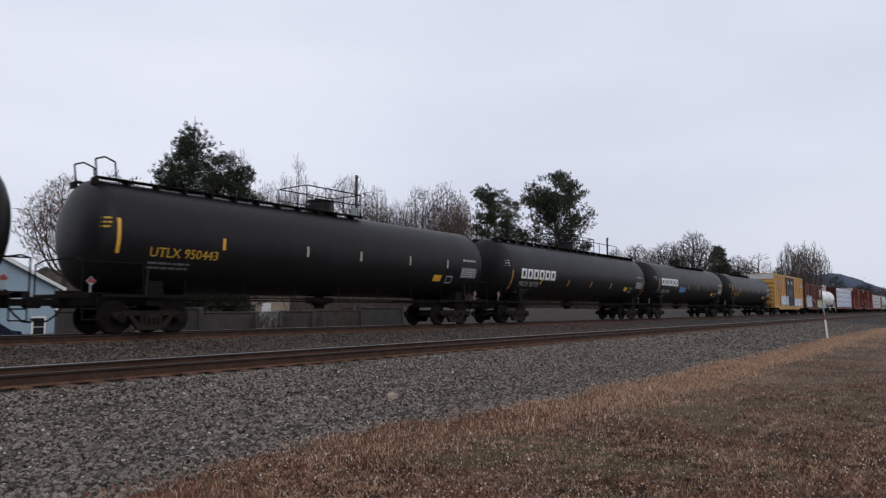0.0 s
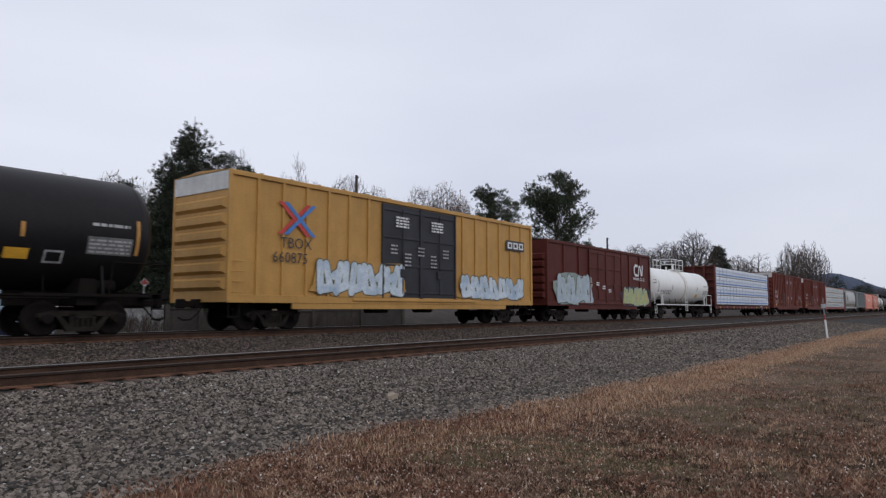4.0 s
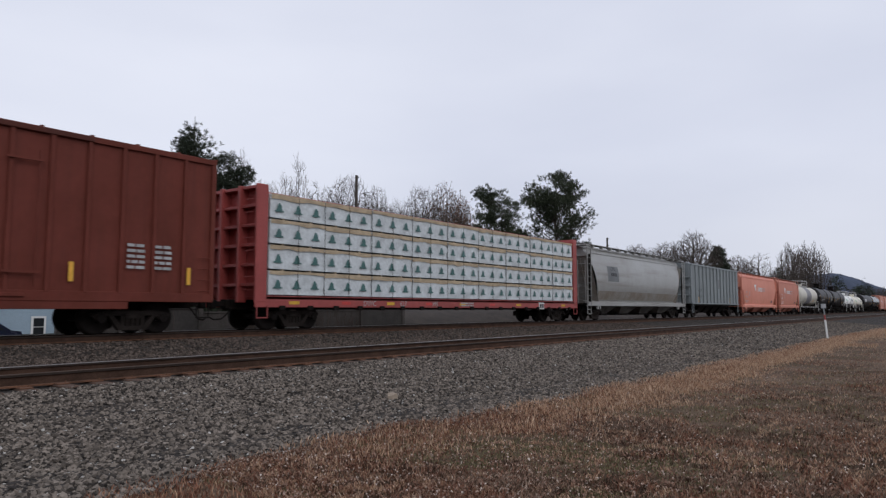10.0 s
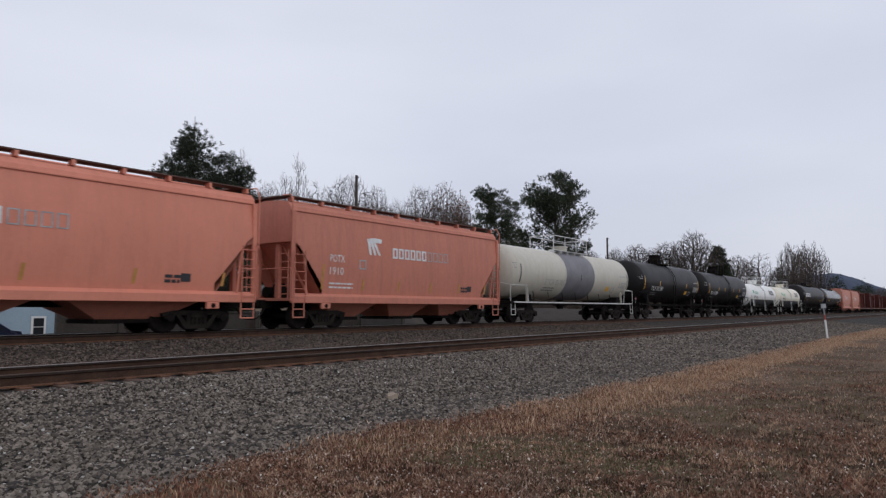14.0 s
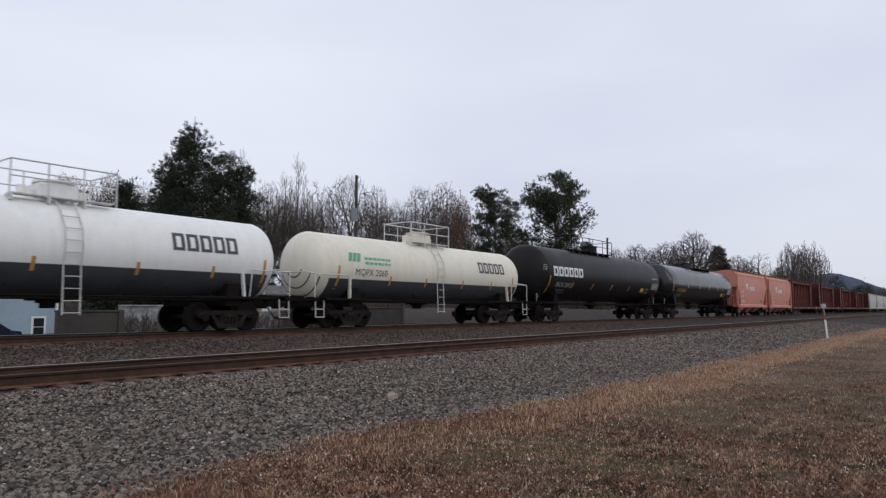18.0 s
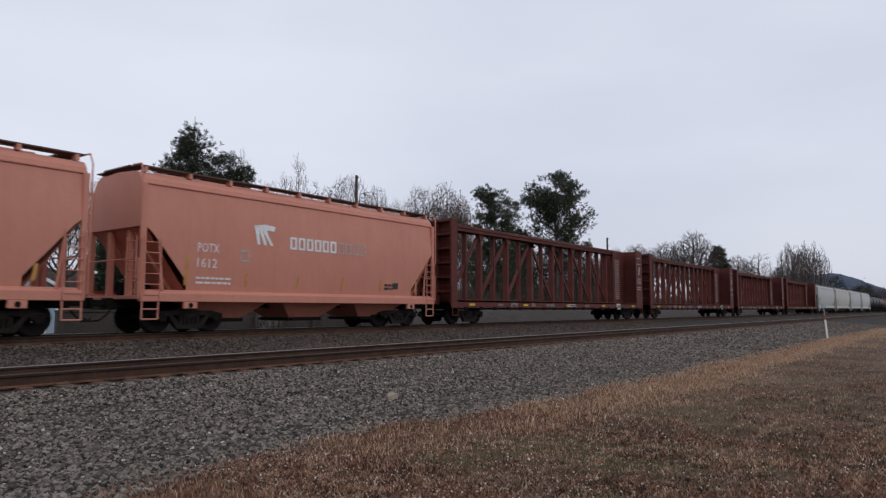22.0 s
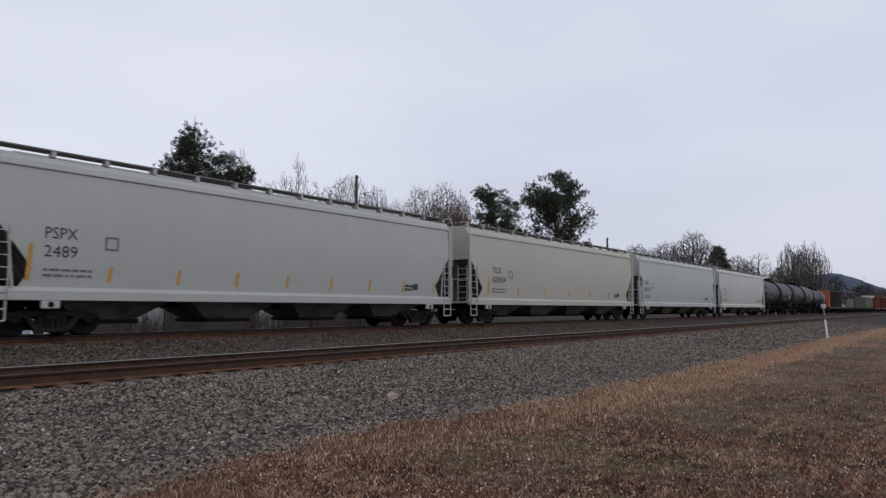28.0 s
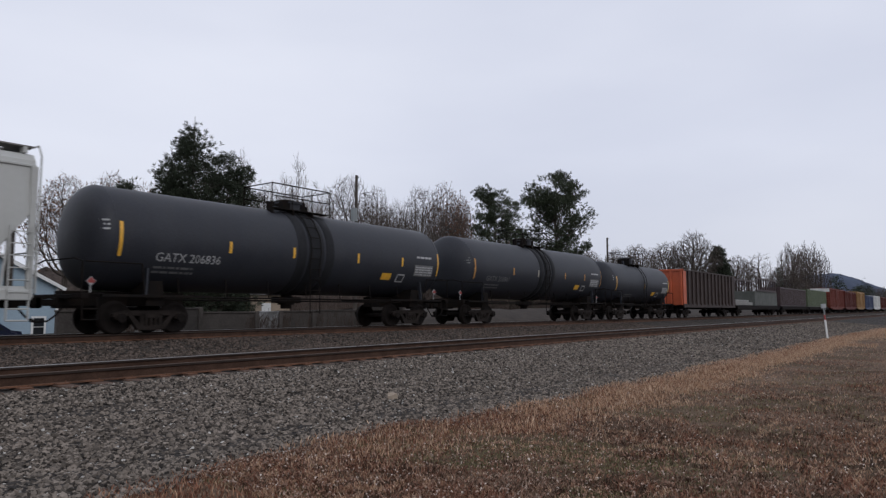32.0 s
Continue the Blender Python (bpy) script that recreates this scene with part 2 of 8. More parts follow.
def gravel_material(name="shaded_gap_gravel", color=(0.042, 0.036, 0.032)):
    m = mat(name, color, 0.95, 0, 0.35, 0.6, 18, 0.0, spec=0.2)
    nt = m.node_tree
    N, L = nt.nodes.new, nt.links.new
    b = nt.nodes["Principled BSDF"]
    co = N("ShaderNodeTexCoord")
    vo = N("ShaderNodeTexVoronoi")
    vo.inputs["Scale"].default_value = 17
    L(co.outputs["Object"], vo.inputs["Vector"])
    mu = N("ShaderNodeMix")
    mu.data_type, mu.blend_type = "RGBA", "MULTIPLY"
    mu.inputs["Factor"].default_value = 1.0
    sep = N("ShaderNodeSeparateColor")
    L(vo.outputs["Color"], sep.inputs["Color"])
    r = N("ShaderNodeMapRange")
    r.inputs["To Min"].default_value, r.inputs["To Max"].default_value = 0.45, 1.6
    L(sep.outputs["Red"], r.inputs["Value"])
    old = b.inputs["Base Color"].links[0].from_socket
    L(old, mu.inputs["A"])
    L(r.outputs["Result"], mu.inputs["B"])
    L(mu.outputs["Result"], b.inputs["Base Color"])
    bp = N("ShaderNodeBump")
    bp.inputs["Strength"].default_value, bp.inputs["Distance"].default_value = 1.0, 0.05
    bp.invert = True
    L(vo.outputs["Distance"], bp.inputs["Height"])
    L(bp.outputs["Normal"], b.inputs["Normal"])
    return m


# far darker than the loose stones: shade in their gaps is put into this colour
GRAVEL = gravel_material()
SOIL = mat("dry_turf", (0.13, 0.088, 0.062), 0.95, 0, 0.5, 0.7, 14, 0.6, tint=(0.065, 0.045, 0.028), spec=0.1)
YARD = mat("dull_winter_turf", (0.05, 0.042, 0.026), 0.95, 0, 0.5, 0.2, 6, 0.4, tint=(0.028, 0.025, 0.017), spec=0.1)


def edge_line(x):
    """Where the turf ends and the gravel begins."""
    pts = [(-4000, 4.95), (0, 4.95), (2.6, 5.2), (4.0, 5.4), (4.8, 5.55), (6.4, 5.62), (7.2, 5.32), (9.6, 5.2), (12, 5.05), (16, 5.1), (22, 5.15), (30, 5.1), (40, 5.2), (60, 4.7), (5000, 4.7)]
    for (a, ya), (b, yb) in zip(pts, pts[1:]):
        if x <= b:
            y = ya + (yb - ya) * (x - a) / (b - a)
            break
    return y + 0.12 * math.sin(x * 1.7) * math.sin(x * 0.61 + 1) + 0.05 * math.sin(x * 5.1)


def ground():
    xs = sorted(set([-3000, -800, -200, -60, -20] + [round(-8 + 0.5 * i, 2) for i in range(160)] + [80 + 5 * i for i in range(50)] + [400, 700, 1200, 4000]))
    ys = [-4000, -300, -60, -15, -3, 0, 1, 2, 3, 4, 5, 5.45, 5.8, 6.2, 7, 8, 9.3, 10.2, 11.5, 12.7, 13.6, 15, 16.4, 17.9, 18.3, 20.7, 21.6, 23.5, 30, 60, 200, 4000]
    v, f = [], []
    for x in xs:
        for y in ys:
            pull = 1 if 5.4 < y < 6.3 else max(0.0, (y - 2.5) / 2.9) if y < 5.4 else max(0.0, (9.3 - y) / 3.0)
            yy = y + (edge_line(x) - 5.8) * min(1.0, pull) if -10 < x < 400 else y
            bumpy = 0.05 * noise.noise((x * 0.4, yy * 0.4, 0)) + 0.02 * noise.noise((x * 1.7, yy * 1.7, 3)) if -1 < y < 17 and abs(x) < 300 else 0
            v.append((x, yy, level(yy) + bumpy * (1 if y < 9 else 0.3)))
    n = len(ys)
    f = [(i * n + j, (i + 1) * n + j, (i + 1) * n + j + 1, i * n + j + 1) for i in range(len(xs) - 1) for j in range(n - 1)]
    ob = quick("ground", v, f, SOIL, "dry reddish-brown turf and grey ballast gravel beside the tracks", "ground", "structure", True)
    ob.data.materials.append(GRAVEL)
    ob.data.materials.append(YARD)
    # darker brown ballast in the strip under the far track
    ob.data.materials.append(mat("dark_track_bed_ballast", (0.035, 0.028, 0.023), 0.95, 0, 0.4, 1.2, 20, 0.3, spec=0.15))
    ob.data.materials.append(gravel_material("dusty_dark_ballast", (0.056, 0.047, 0.040)))
    pick = []
    for i in range(len(xs) - 1):
        for j in range(n - 1):
            y = ys[j]
            pick.append(3 if 17.9 <= y < 20.7 else 4 if 12.7 <= y < 17.9 else 1 if 5.8 <= y < 20.7 else (2 if y >= 20.7 else 0))
    ob.data.polygons.foreach_set("material_index", pick)


ground()


def track(name, yc, top, x0, x1, near0, near1):
    """Two rails on ties."""
    g, hr = 0.7175, 0.18
    base = tagged(new(name), "rusty steel rails on weathered wooden ties in gravel", "railway track", kind="structure")
    base.matrix_world = pose(0, yc - g, top)
    prof = [(-0.037, 0), (-0.037, -0.035), (-0.010, -0.05), (-0.009, -0.15), (-0.076, -0.168), (-0.076, -hr), (0.076, -hr), (0.076, -0.168), (0.009, -0.15), (0.010, -0.05), (0.037, -0.035), (0.037, 0)]
    for k in (0, 1):
        y = k * 2 * g
        m = Mesh().loft([(y + a, b) for a, b in prof], [x0, x1], False)
        r = part("rail", m, RAIL_RUST, base, "rust-brown steel rail")
        part("rail_side", Mesh().box(x0, x1, y - 0.0395, y - 0.03, -0.036, -0.006, 0.002), RAIL_SIDE, r, "dark worn side of the rail head")
        part("rail_foot", Mesh().box(x0, x1, y - 0.08, y - 0.012, -hr - 0.004, -0.155, 0.004), PLATE_RUST, r, "orange rusty foot of the rail")
        part("rail_head", Mesh().box(x0, x1, y - 0.0385, y + 0.031, -0.007, 0.004, 0.002), RAIL_TOP if k else RAIL_DULL, r, "worn running surface")
    rnd = random.Random(5)
    tie = Mesh().box(-0.115, 0.115, -0.55, 2 * g + 0.55, -hr - 0.19, -hr - 0.008, 0.012).data("tie")
    plate = Mesh().box(-0.09, 0.09, -0.17, 0.17, -hr - 0.008, -hr + 0.012, 0.004)
    plate.rod((0.05, -0.1, -hr), (0.05, -0.1, -hr + 0.04), 0.012, 5)
    plate.rod((-0.05, 0.1, -hr), (-0.05, 0.1, -hr + 0.04), 0.012, 5)
    plate = plate.data("tie_plate")
    n = int((near1 - near0) / 0.53)
    for i in range(n):
        x = near0 + 0.53 * i
        t = part("tie", tie, TIE, base, at=pose(x + rnd.uniform(-0.03, 0.03), rnd.uniform(-0.05, 0.05), rnd.uniform(-0.01, 0.01), 0, 0, rnd.uniform(-1.5, 1.5)))
        part("tie_plate", plate, PLATE_RUST, t)
    far = Mesh()
    x = near0 + 0.53 * n
    while x < near0 + 260:
        far.box(x - 0.115, x + 0.115, -0.55, 2 * g + 0.55, -hr - 0.19, -hr - 0.008)
        x += 0.53
    ob = part("tie", far, TIE, base)
    ob["kind"] = "stuff"
    return base


track("near_track", NEAR_Y, NEAR_Z, -150, 700, 1.0, 55.0)
track("far_track", FAR_Y, 0.0, -700, 960, 3.0, 60.0)


# ---- the train: each car stands on its own origin, at rail height under its middle; the front is towards -x, the camera's side is -y ----
CARS = []


def side_frame():
    m = Mesh()
    # cast side frame with two windows and the spring opening
    up = [(-1.12, 0.50), (-1.12, 0.58), (-0.72, 0.66), (0.72, 0.66), (1.12, 0.58), (1.12, 0.50), (0.95, 0.46), (0.66, 0.52), (-0.66, 0.52), (-0.95, 0.46)]
    m.prism(up, -0.07, 0.07)
    m.prism([(-0.70, 0.54), (-0.56, 0.54), (-0.30, 0.24), (0.30, 0.24), (0.56, 0.54), (0.70, 0.54), (0.40, 0.12), (-0.40, 0.12)], -0.08, 0.08)
    for s in (-1, 1):
        m.box(s * 0.22, s * 0.34, -0.07, 0.07, 0.2, 0.56, 0.01)
        m.box(s * 0.889 - 0.16, s * 0.889 + 0.16, -0.09, 0.09, 0.40, 0.60, 0.03)
    m.box(-0.22, 0.22, -0.09, 0.05, 0.44, 0.57, 0.02)
    for i in range(3):
        x = -0.14 + 0.14 * i
        m.rod((x, -0.02, 0.22), (x, -0.02, 0.46), 0.055, 8)
        for k in range(4):
            m.rod((x, -0.02, 0.25 + 0.055 * k), (x, -0.02, 0.272 + 0.055 * k), 0.066, 8)
    return m.data("side_frame")


def wheelset():
    m = Mesh()
    for s in (-1, 1):
        y = s * 0.735
        prof = [(0.0, 0.10), (0.03, 0.14), (0.02, 0.34), (-0.0, 0.39), (0.0, 0.445), (0.11, 0.457), (0.12, 0.485), (0.145, 0.48), (0.145, 0.40), (0.09, 0.36), (0.09, 0.14), (0.12, 0.10)]
        k = 28
        vs, fs = [], []
        for d, r in prof:
            for i in range(k):
                a = 2 * math.pi * i / k
                vs.append((r * math.cos(a), y + s * (0.06 - d), r * math.sin(a)))
        n = len(prof)
        fs = [(j * k + i, j * k + (i + 1) % k, (j + 1) * k + (i + 1) % k, (j + 1) * k + i) for j in range(n - 1) for i in range(k)]
        m.add(vs, fs, True)
        m.rod((0, s * 0.72, 0), (0, s * 1.12, 0), 0.085, 12)
        m.rod((0, s * 1.02, 0), (0, s * 1.16, 0), 0.125, 14)
        for i in range(3):
            a = 2.1 * i
            m.rod((0.07 * math.cos(a), s * 1.15, 0.07 * math.sin(a)), (0.07 * math.cos(a), s * 1.18, 0.07 * math.sin(a)), 0.02, 6)
    m.rod((0, -0.74, 0), (0, 0.74, 0), 0.085, 10)
    return m.data("wheelset")


def bolster():
    m = Mesh().box(-0.2, 0.2, -1.05, 1.05, 0.44, 0.66, 0.03)
    m.rod((0, 0, 0.64), (0, 0, 0.76), 0.2, 12)
    for s in (-1, 1):
        m.box(s * 0.45, s * 0.52, -0.9, 0.9, 0.34, 0.44, 0.01)
        m.box(s * 0.42, s * 0.55, -0.85, -0.62, 0.3, 0.5, 0.02)
        m.box(s * 0.42, s * 0.55, 0.62, 0.85, 0.3, 0.5, 0.02)
    return m.data("truck")


SIDE_FRAME, WHEELSET, BOLSTER = side_frame(), wheelset(), bolster()
WHEELS = {-1: [], 1: []}


def truck(car, x):
    t = part("truck", BOLSTER, STEEL_DIRT, car, "grimy cast-steel two-axle truck", pose(x, 0, 0))
    for s in (-1, 1):
        part("side_frame", SIDE_FRAME, TRUCK, t, at=pose(0, s * 1.02, 0, 0, 0, 0 if s < 0 else 180))
        w = part("wheelset", WHEELSET, WHEEL, t, "worn steel wheels on an axle", pose(s * 0.889, 0, 0.457))
        WHEELS[s].append(w)
    return t


def coupler(car, x, s):
    """Draft sill end, coupler and hanging brake hose; s is the way that it points along x."""
    m = Mesh().box(x - s * 0.9, x + s * 0.15, -0.16, 0.16, 0.72, 1.02, 0.01)
    m.box(x + s * 0.1, x + s * 0.5, -0.09, 0.09, 0.78, 0.96, 0.02)
    m.box(x + s * 0.5, x + s * 0.72, -0.17, 0.13, 0.72, 1.02, 0.04)
    c = part("coupler", m, STEEL_DIRT, car, "rusty knuckle coupler")
    pts = [(x + s * 0.05, -0.3, 0.75), (x + s * 0.2, -0.32, 0.55), (x + s * 0.4, -0.28, 0.38), (x + s * 0.62, -0.2, 0.36), (x + s * 0.75, -0.12, 0.45)]
    part("brake_hose", Mesh().path(pts, 0.025, 6), STEEL_DIRT, c, "black rubber brake hose")


def ladder(car, x, y, z0, z1, w, material, rungs, along=True, stiles=True, name="ladder"):
    """Side ladder in the plane of the side (along) or across the end."""
    m = Mesh()
    d = (lambda u, z: (x + u, y, z)) if along else (lambda u, z: (x, y + u, z))
    if stiles:
        m.rod(d(-w / 2, z0), d(-w / 2, z1), 0.02, 6)
        m.rod(d(w / 2, z0), d(w / 2, z1), 0.02, 6)
    for i in range(rungs):
        z = z0 + (z1 - z0) * (i + 0.5) / rungs
        m.rod(d(-w / 2, z), d(w / 2, z), 0.014, 5)
    return part(name, m, material, car)


def lettering(text, height, width=None):
    """Letters as a flat mesh in x and z, from its lower left corner."""
    cu = bpy.data.curves.new("lettering", "FONT")
    cu.body, cu.size, cu.resolution_u, cu.extrude = text, 1.0, 2, 0.0
    ob = bpy.data.objects.new("lettering", cu)
    scene.collection.objects.link(ob)
    me = bpy.data.meshes.new_from_object(ob.evaluated_get(bpy.context.evaluated_depsgraph_get()))
    bpy.data.objects.remove(ob)
    bpy.data.curves.remove(cu)
    co = np.array([tuple(v.co) for v in me.vertices])
    faces = [tuple(p.vertices) for p in me.polygons]
    bpy.data.meshes.remove(me)
    co[:, 0] -= co[:, 0].min()
    co[:, 1] -= co[:, 1].min()
    sz = height / co[:, 1].max()
    sx = sz if width is None else width / co[:, 0].max()
    return [(a * sx, b * sz) for a, b, _ in co], faces


def bars(rows, width, gap=0.09, tall=0.05, seed=0):
    """Small print as broken bars."""
    rnd = random.Random(seed)
    v, f = [], []
    for i in range(rows):
        x = 0.0
        while x < width:
            w = min(rnd.uniform(0.08, 0.28), width - x)
            n = len(v)
            z = -i * gap
            v += [(x, z), (x + w, z), (x + w, z + tall), (x, z + tall)]
            f.append((n, n + 1, n + 2, n + 3))
            x += w + 0.04
    return v, f


def rect(w, h):
    k = max(1, int(h / 0.12))
    v = [(x, h * i / k) for i in range(k + 1) for x in (0, w)]
    return v, [(2 * i, 2 * i + 1, 2 * i + 3, 2 * i + 2) for i in range(k)]


def paint(name, shape, x, z, skin, material, parent, label=""):
    """Lays a flat shape on the camera's side of a car; skin(x, z) is the depth of the side there."""
    v, f = shape
    me = bpy.data.meshes.new(name)
    bm = bmesh.new()
    vs = [bm.verts.new((a, 0, b)) for a, b in v]
    for q in f:
        bm.faces.new([vs[i] for i in q])
    lo, hi = min(b for a, b in v), max(b for a, b in v)
    n = int((hi - lo) / 0.1)
    for i in range(1, n):
        bmesh.ops.bisect_plane(bm, geom=bm.verts[:] + bm.edges[:] + bm.faces[:], plane_co=(0, 0, lo + (hi - lo) * i / n), plane_no=(0, 0, 1))
    for q in bm.verts:
        q.co = (x + q.co.x, skin(x + q.co.x, z + q.co.z) - 0.008, z + q.co.z)
    bm.to_mesh(me)
    bm.free()
    me.materials.append(material)
    me.update()
    return obj(name, me, None, parent, label)


def brand_row(n, w, h, gap, x, z, skin, material, parent, label, bar=0.3):
    """A row of plain hollow blocks in place of a brand's name."""
    t = bar * min(w, h)
    ring = [(0, 0), (w, 0), (w, h), (0, h), (t, t * 0.8), (w - t, t * 0.8), (w - t, h - t * 0.8), (t, h - t * 0.8)]
    for i in range(n):
        paint("brand_mark", (ring, [(0, 1, 5, 4), (1, 2, 6, 5), (2, 3, 7, 6), (3, 0, 4, 7)]), x + i * (w + gap), z, skin, material, parent, label)


def begin(label, category, u0, u1):
    """A car whose body reaches from u0 to u1 along the train at the clip's start."""
    car = tagged(new("freight_car"), label, category, "freight train cars")
    car.matrix_world = pose((u0 + u1) / 2, FAR_Y, 0)
    CARS.append((car, (u0 + u1) / 2))
    return car, (u1 - u0) / 2


# ---- tank cars ----
def tank_car(u0, u1, label, paint_mat, mark_z=-0.66, mark_h=0.31, R=1.58, zc=2.77, top="short", lettermat=WHITEWASH, mark="", mark_at=0.2, brand=None, stripes=6, yellow=YELLOW, rail_mat=None, lower=None, band=None, low_end=True, placard=True, seed=0, head=None, plates=True, sidesill=False, dome=0.45, rails=None, strips=None, strip_z=2.63, strip_lean=0.0, rings=None):
    """strips: place along the car, tall or short, and paint of each reflective strip."""
    car, h = begin(label, "tank car", u0, u1)
    car.name = "tank_car"
    rail_mat = rail_mat or STEEL_DIRT
    head_len = 0.62
    a = h - 0.12
    prof = [(-a, 0.0)]
    for i in range(1, 9):
        t = i / 8 * math.pi / 2
        prof.append((-a + head_len * (1 - math.cos(t)), R * math.sin(t) ** 0.9))
    prof += [(-x, r) for x, r in reversed(prof)]
    inner = a - head_len
    k = 12
    prof = prof[:9] + [(-inner + 2 * inner * i / k, R) for i in range(1, k)] + prof[9:]
    shell = Mesh().lathe(prof, zc, 56)
    body = part("tank", shell, paint_mat, car)

    def skin(x, z):
        over = abs(x) - inner
        r = R if over <= 0 else R * math.sqrt(max(0.05, 1 - (over / head_len) ** 2))
        return -math.sqrt(max(0.02, r * r - (z - zc) ** 2))
    # welded seams and the seam bands at the heads
    for x in (-inner, inner):
        part("seam", Mesh().lathe([(x - 0.02, R), (x - 0.012, R + 0.006), (x + 0.012, R + 0.006), (x + 0.02, R)], zc, 56), paint_mat, body)
    if lower:
        n = 40
        vs, fs = [], []
        for kx, (x, r) in enumerate([(-a + 0.02, R * 0.3), (-a + 0.12, R * 0.62), (-a + 0.3, R * 0.87), (-inner, R), (inner, R), (a - 0.3, R * 0.87), (a - 0.12, R * 0.62), (a - 0.02, R * 0.3)]):
            for i in range(n + 1):
                t = math.pi * 0.614 + math.pi * 0.772 * i / n
                vs.append((x, (r + 0.006) * math.sin(t + math.pi / 2 - math.pi / 2), zc + (r + 0.006) * math.cos(t)))
        fs = [(kx * (n + 1) + i, kx * (n + 1) + i + 1, (kx + 1) * (n + 1) + i + 1, (kx + 1) * (n + 1) + i) for kx in range(7) for i in range(n)]
        part("lower_paint_band", Mesh().add(vs, fs, True), lower, body, "dark painted lower half")
    if band:
        part("painted_band", Mesh().lathe([(-band[1], R + 0.005), (band[1], R + 0.005)], zc, 56), band[0], body, band[2])
    # sills, saddles and the long side pipe
    tc = h - 2.05
    for s in (-1, 1):
        m = Mesh().box(s * (tc - 1.5), s * (h + 0.05), -0.22, 0.22, 0.78, 1.2, 0.015)
        m.prism([(s * tc - 0.28, 0.8), (s * tc + 0.28, 0.8), (s * tc + 0.2, 1.5), (s * tc - 0.2, 1.5)], -1.25, 1.25)
        m.box(s * (h - 0.1), s * (h + 0.1), -1.45, 1.45, 0.98, 1.1, 0.01)
        m.box(s * tc - 1.6, s * tc + 1.7, -1.42, -1.32, 1.02, 1.1, 0.01)
        m.box(s * tc - 1.6, s * tc + 1.7, 1.32, 1.42, 1.02, 1.1, 0.01)
        m.box(s * (h - 0.55), s * (h + 0.1), -1.42, -0.95, 1.1, 1.13)
        part("end_sill", m, STEEL_DIRT, car, "black steel end sill and saddle")
        # end rail, corner grab irons and steps
        e = Mesh().path([(s * (h + 0.08), -1.4, 1.1), (s * (h + 0.08), -1.4, 1.95), (s * (h + 0.06), -0.9, 2.05), (s * (h + 0.06), 0.9, 2.05), (s * (h + 0.08), 1.4, 1.95), (s * (h + 0.08), 1.4, 1.1)], 0.022, 6)
        e.path([(s * (h + 0.02), -1.42, 1.95), (s * (h - 1.5), -1.47, 1.95), (s * (h - 1.6), -1.47, 1.1)], 0.02, 6)
        part("end_handrail", e, rail_mat, car)
        st = Mesh().path([(s * (h - 0.35), -1.4, 1.02), (s * (h - 0.35), -1.42, 0.42), (s * (h + 0.05), -1.42, 0.42), (s * (h + 0.05), -1.4, 1.02)], 0.02, 6)
        st.rod((s * (h - 0.35), -1.42, 0.7), (s * (h + 0.05), -1.42, 0.7), 0.02, 6)
        part("step", st, rail_mat, car)
        part("brace", Mesh().beam((s * (h - 1.7), -1.33, 1.08), (s * (h - 1.75), -1.28, 1.85), 0.12, 0.05), paint_mat, car)
        coupler(car, s * h, s)
        truck(car, s * tc)
    lon = Mesh().rod((-tc - 0.5, -1.1, 1.05), (tc + 0.5, -1.1, 1.05), 0.028, 6)
    lon.rod((-tc, -0.8, 0.98), (tc, -0.8, 0.98), 0.03, 6)
    for i in range(7):
        x = -tc + 2 * tc * (i + 0.5) / 7
        lon.rod((x, -1.1, 1.05), (x, -1.0, zc - R * 0.72), 0.018, 5)
    part("brake_pipe", lon, STEEL_DIRT, car)
    if sidesill:
        part("side_sill", Mesh().box(-h + 0.2, h - 0.2, -1.5, -1.42, 1.03, 1.10, 0.01), rail_mat, car)
    # air tank and valve under the belly
    q = h - 1.15
    part("air_reservoir", Mesh().rod((q - 1.0, -0.95, 1.32), (q - 0.1, -0.95, 1.32), 0.17, 14), STEEL_DIRT, car)
    part("bottom_outlet", Mesh().rod((0, 0, zc - R), (0, 0, 0.72), 0.2, 12).rod((0, 0, 0.86), (0, 0, 0.92), 0.3, 12).box(-0.5, 0.5, -0.25, 0.25, 0.92, 1.14, 0.02), STEEL_DIRT, car, "black steel bottom outlet valve")
    # top: manway dome, walkway and rails
    zt = zc + R
    part("manway", Mesh().rod((0, 0, zt - 0.1), (0, 0, zt + dome), 0.46, 20).rod((0, 0, zt + dome), (0, 0, zt + dome + 0.06), 0.52, 20).box(-0.7, -0.5, -0.1, 0.1, zt, zt + dome * 0.6, 0.02), paint_mat if dome < 0.6 else STEEL_DIRT, car, "round manway housing on top of the tank")
    w0, w1 = {"short": (-2.2, 2.2), "front": (-h + 0.5, 1.6), "long": (-h + 0.6, h - 0.6), "crash": (-1.3, 1.3), "none": (-0.8, 0.8)}[top]
    w0, w1 = rails or (w0, w1)
    wk = Mesh()
    for s in (-1, 1):
        y = s * 0.62
        wk.box(w0, w1, y - 0.16, y + 0.16, zt - 0.02, zt + 0.01)
        for i in range(int((w1 - w0) / 0.9) + 1):
            x = min(w1, w0 + 0.9 * i)
            wk.box(x - 0.03, x + 0.03, y - 0.18, y + 0.18, zt - 0.2, zt - 0.02)
    part("walkway", wk, rail_mat, car, "grating walkway along the tank top")
    rl = Mesh()
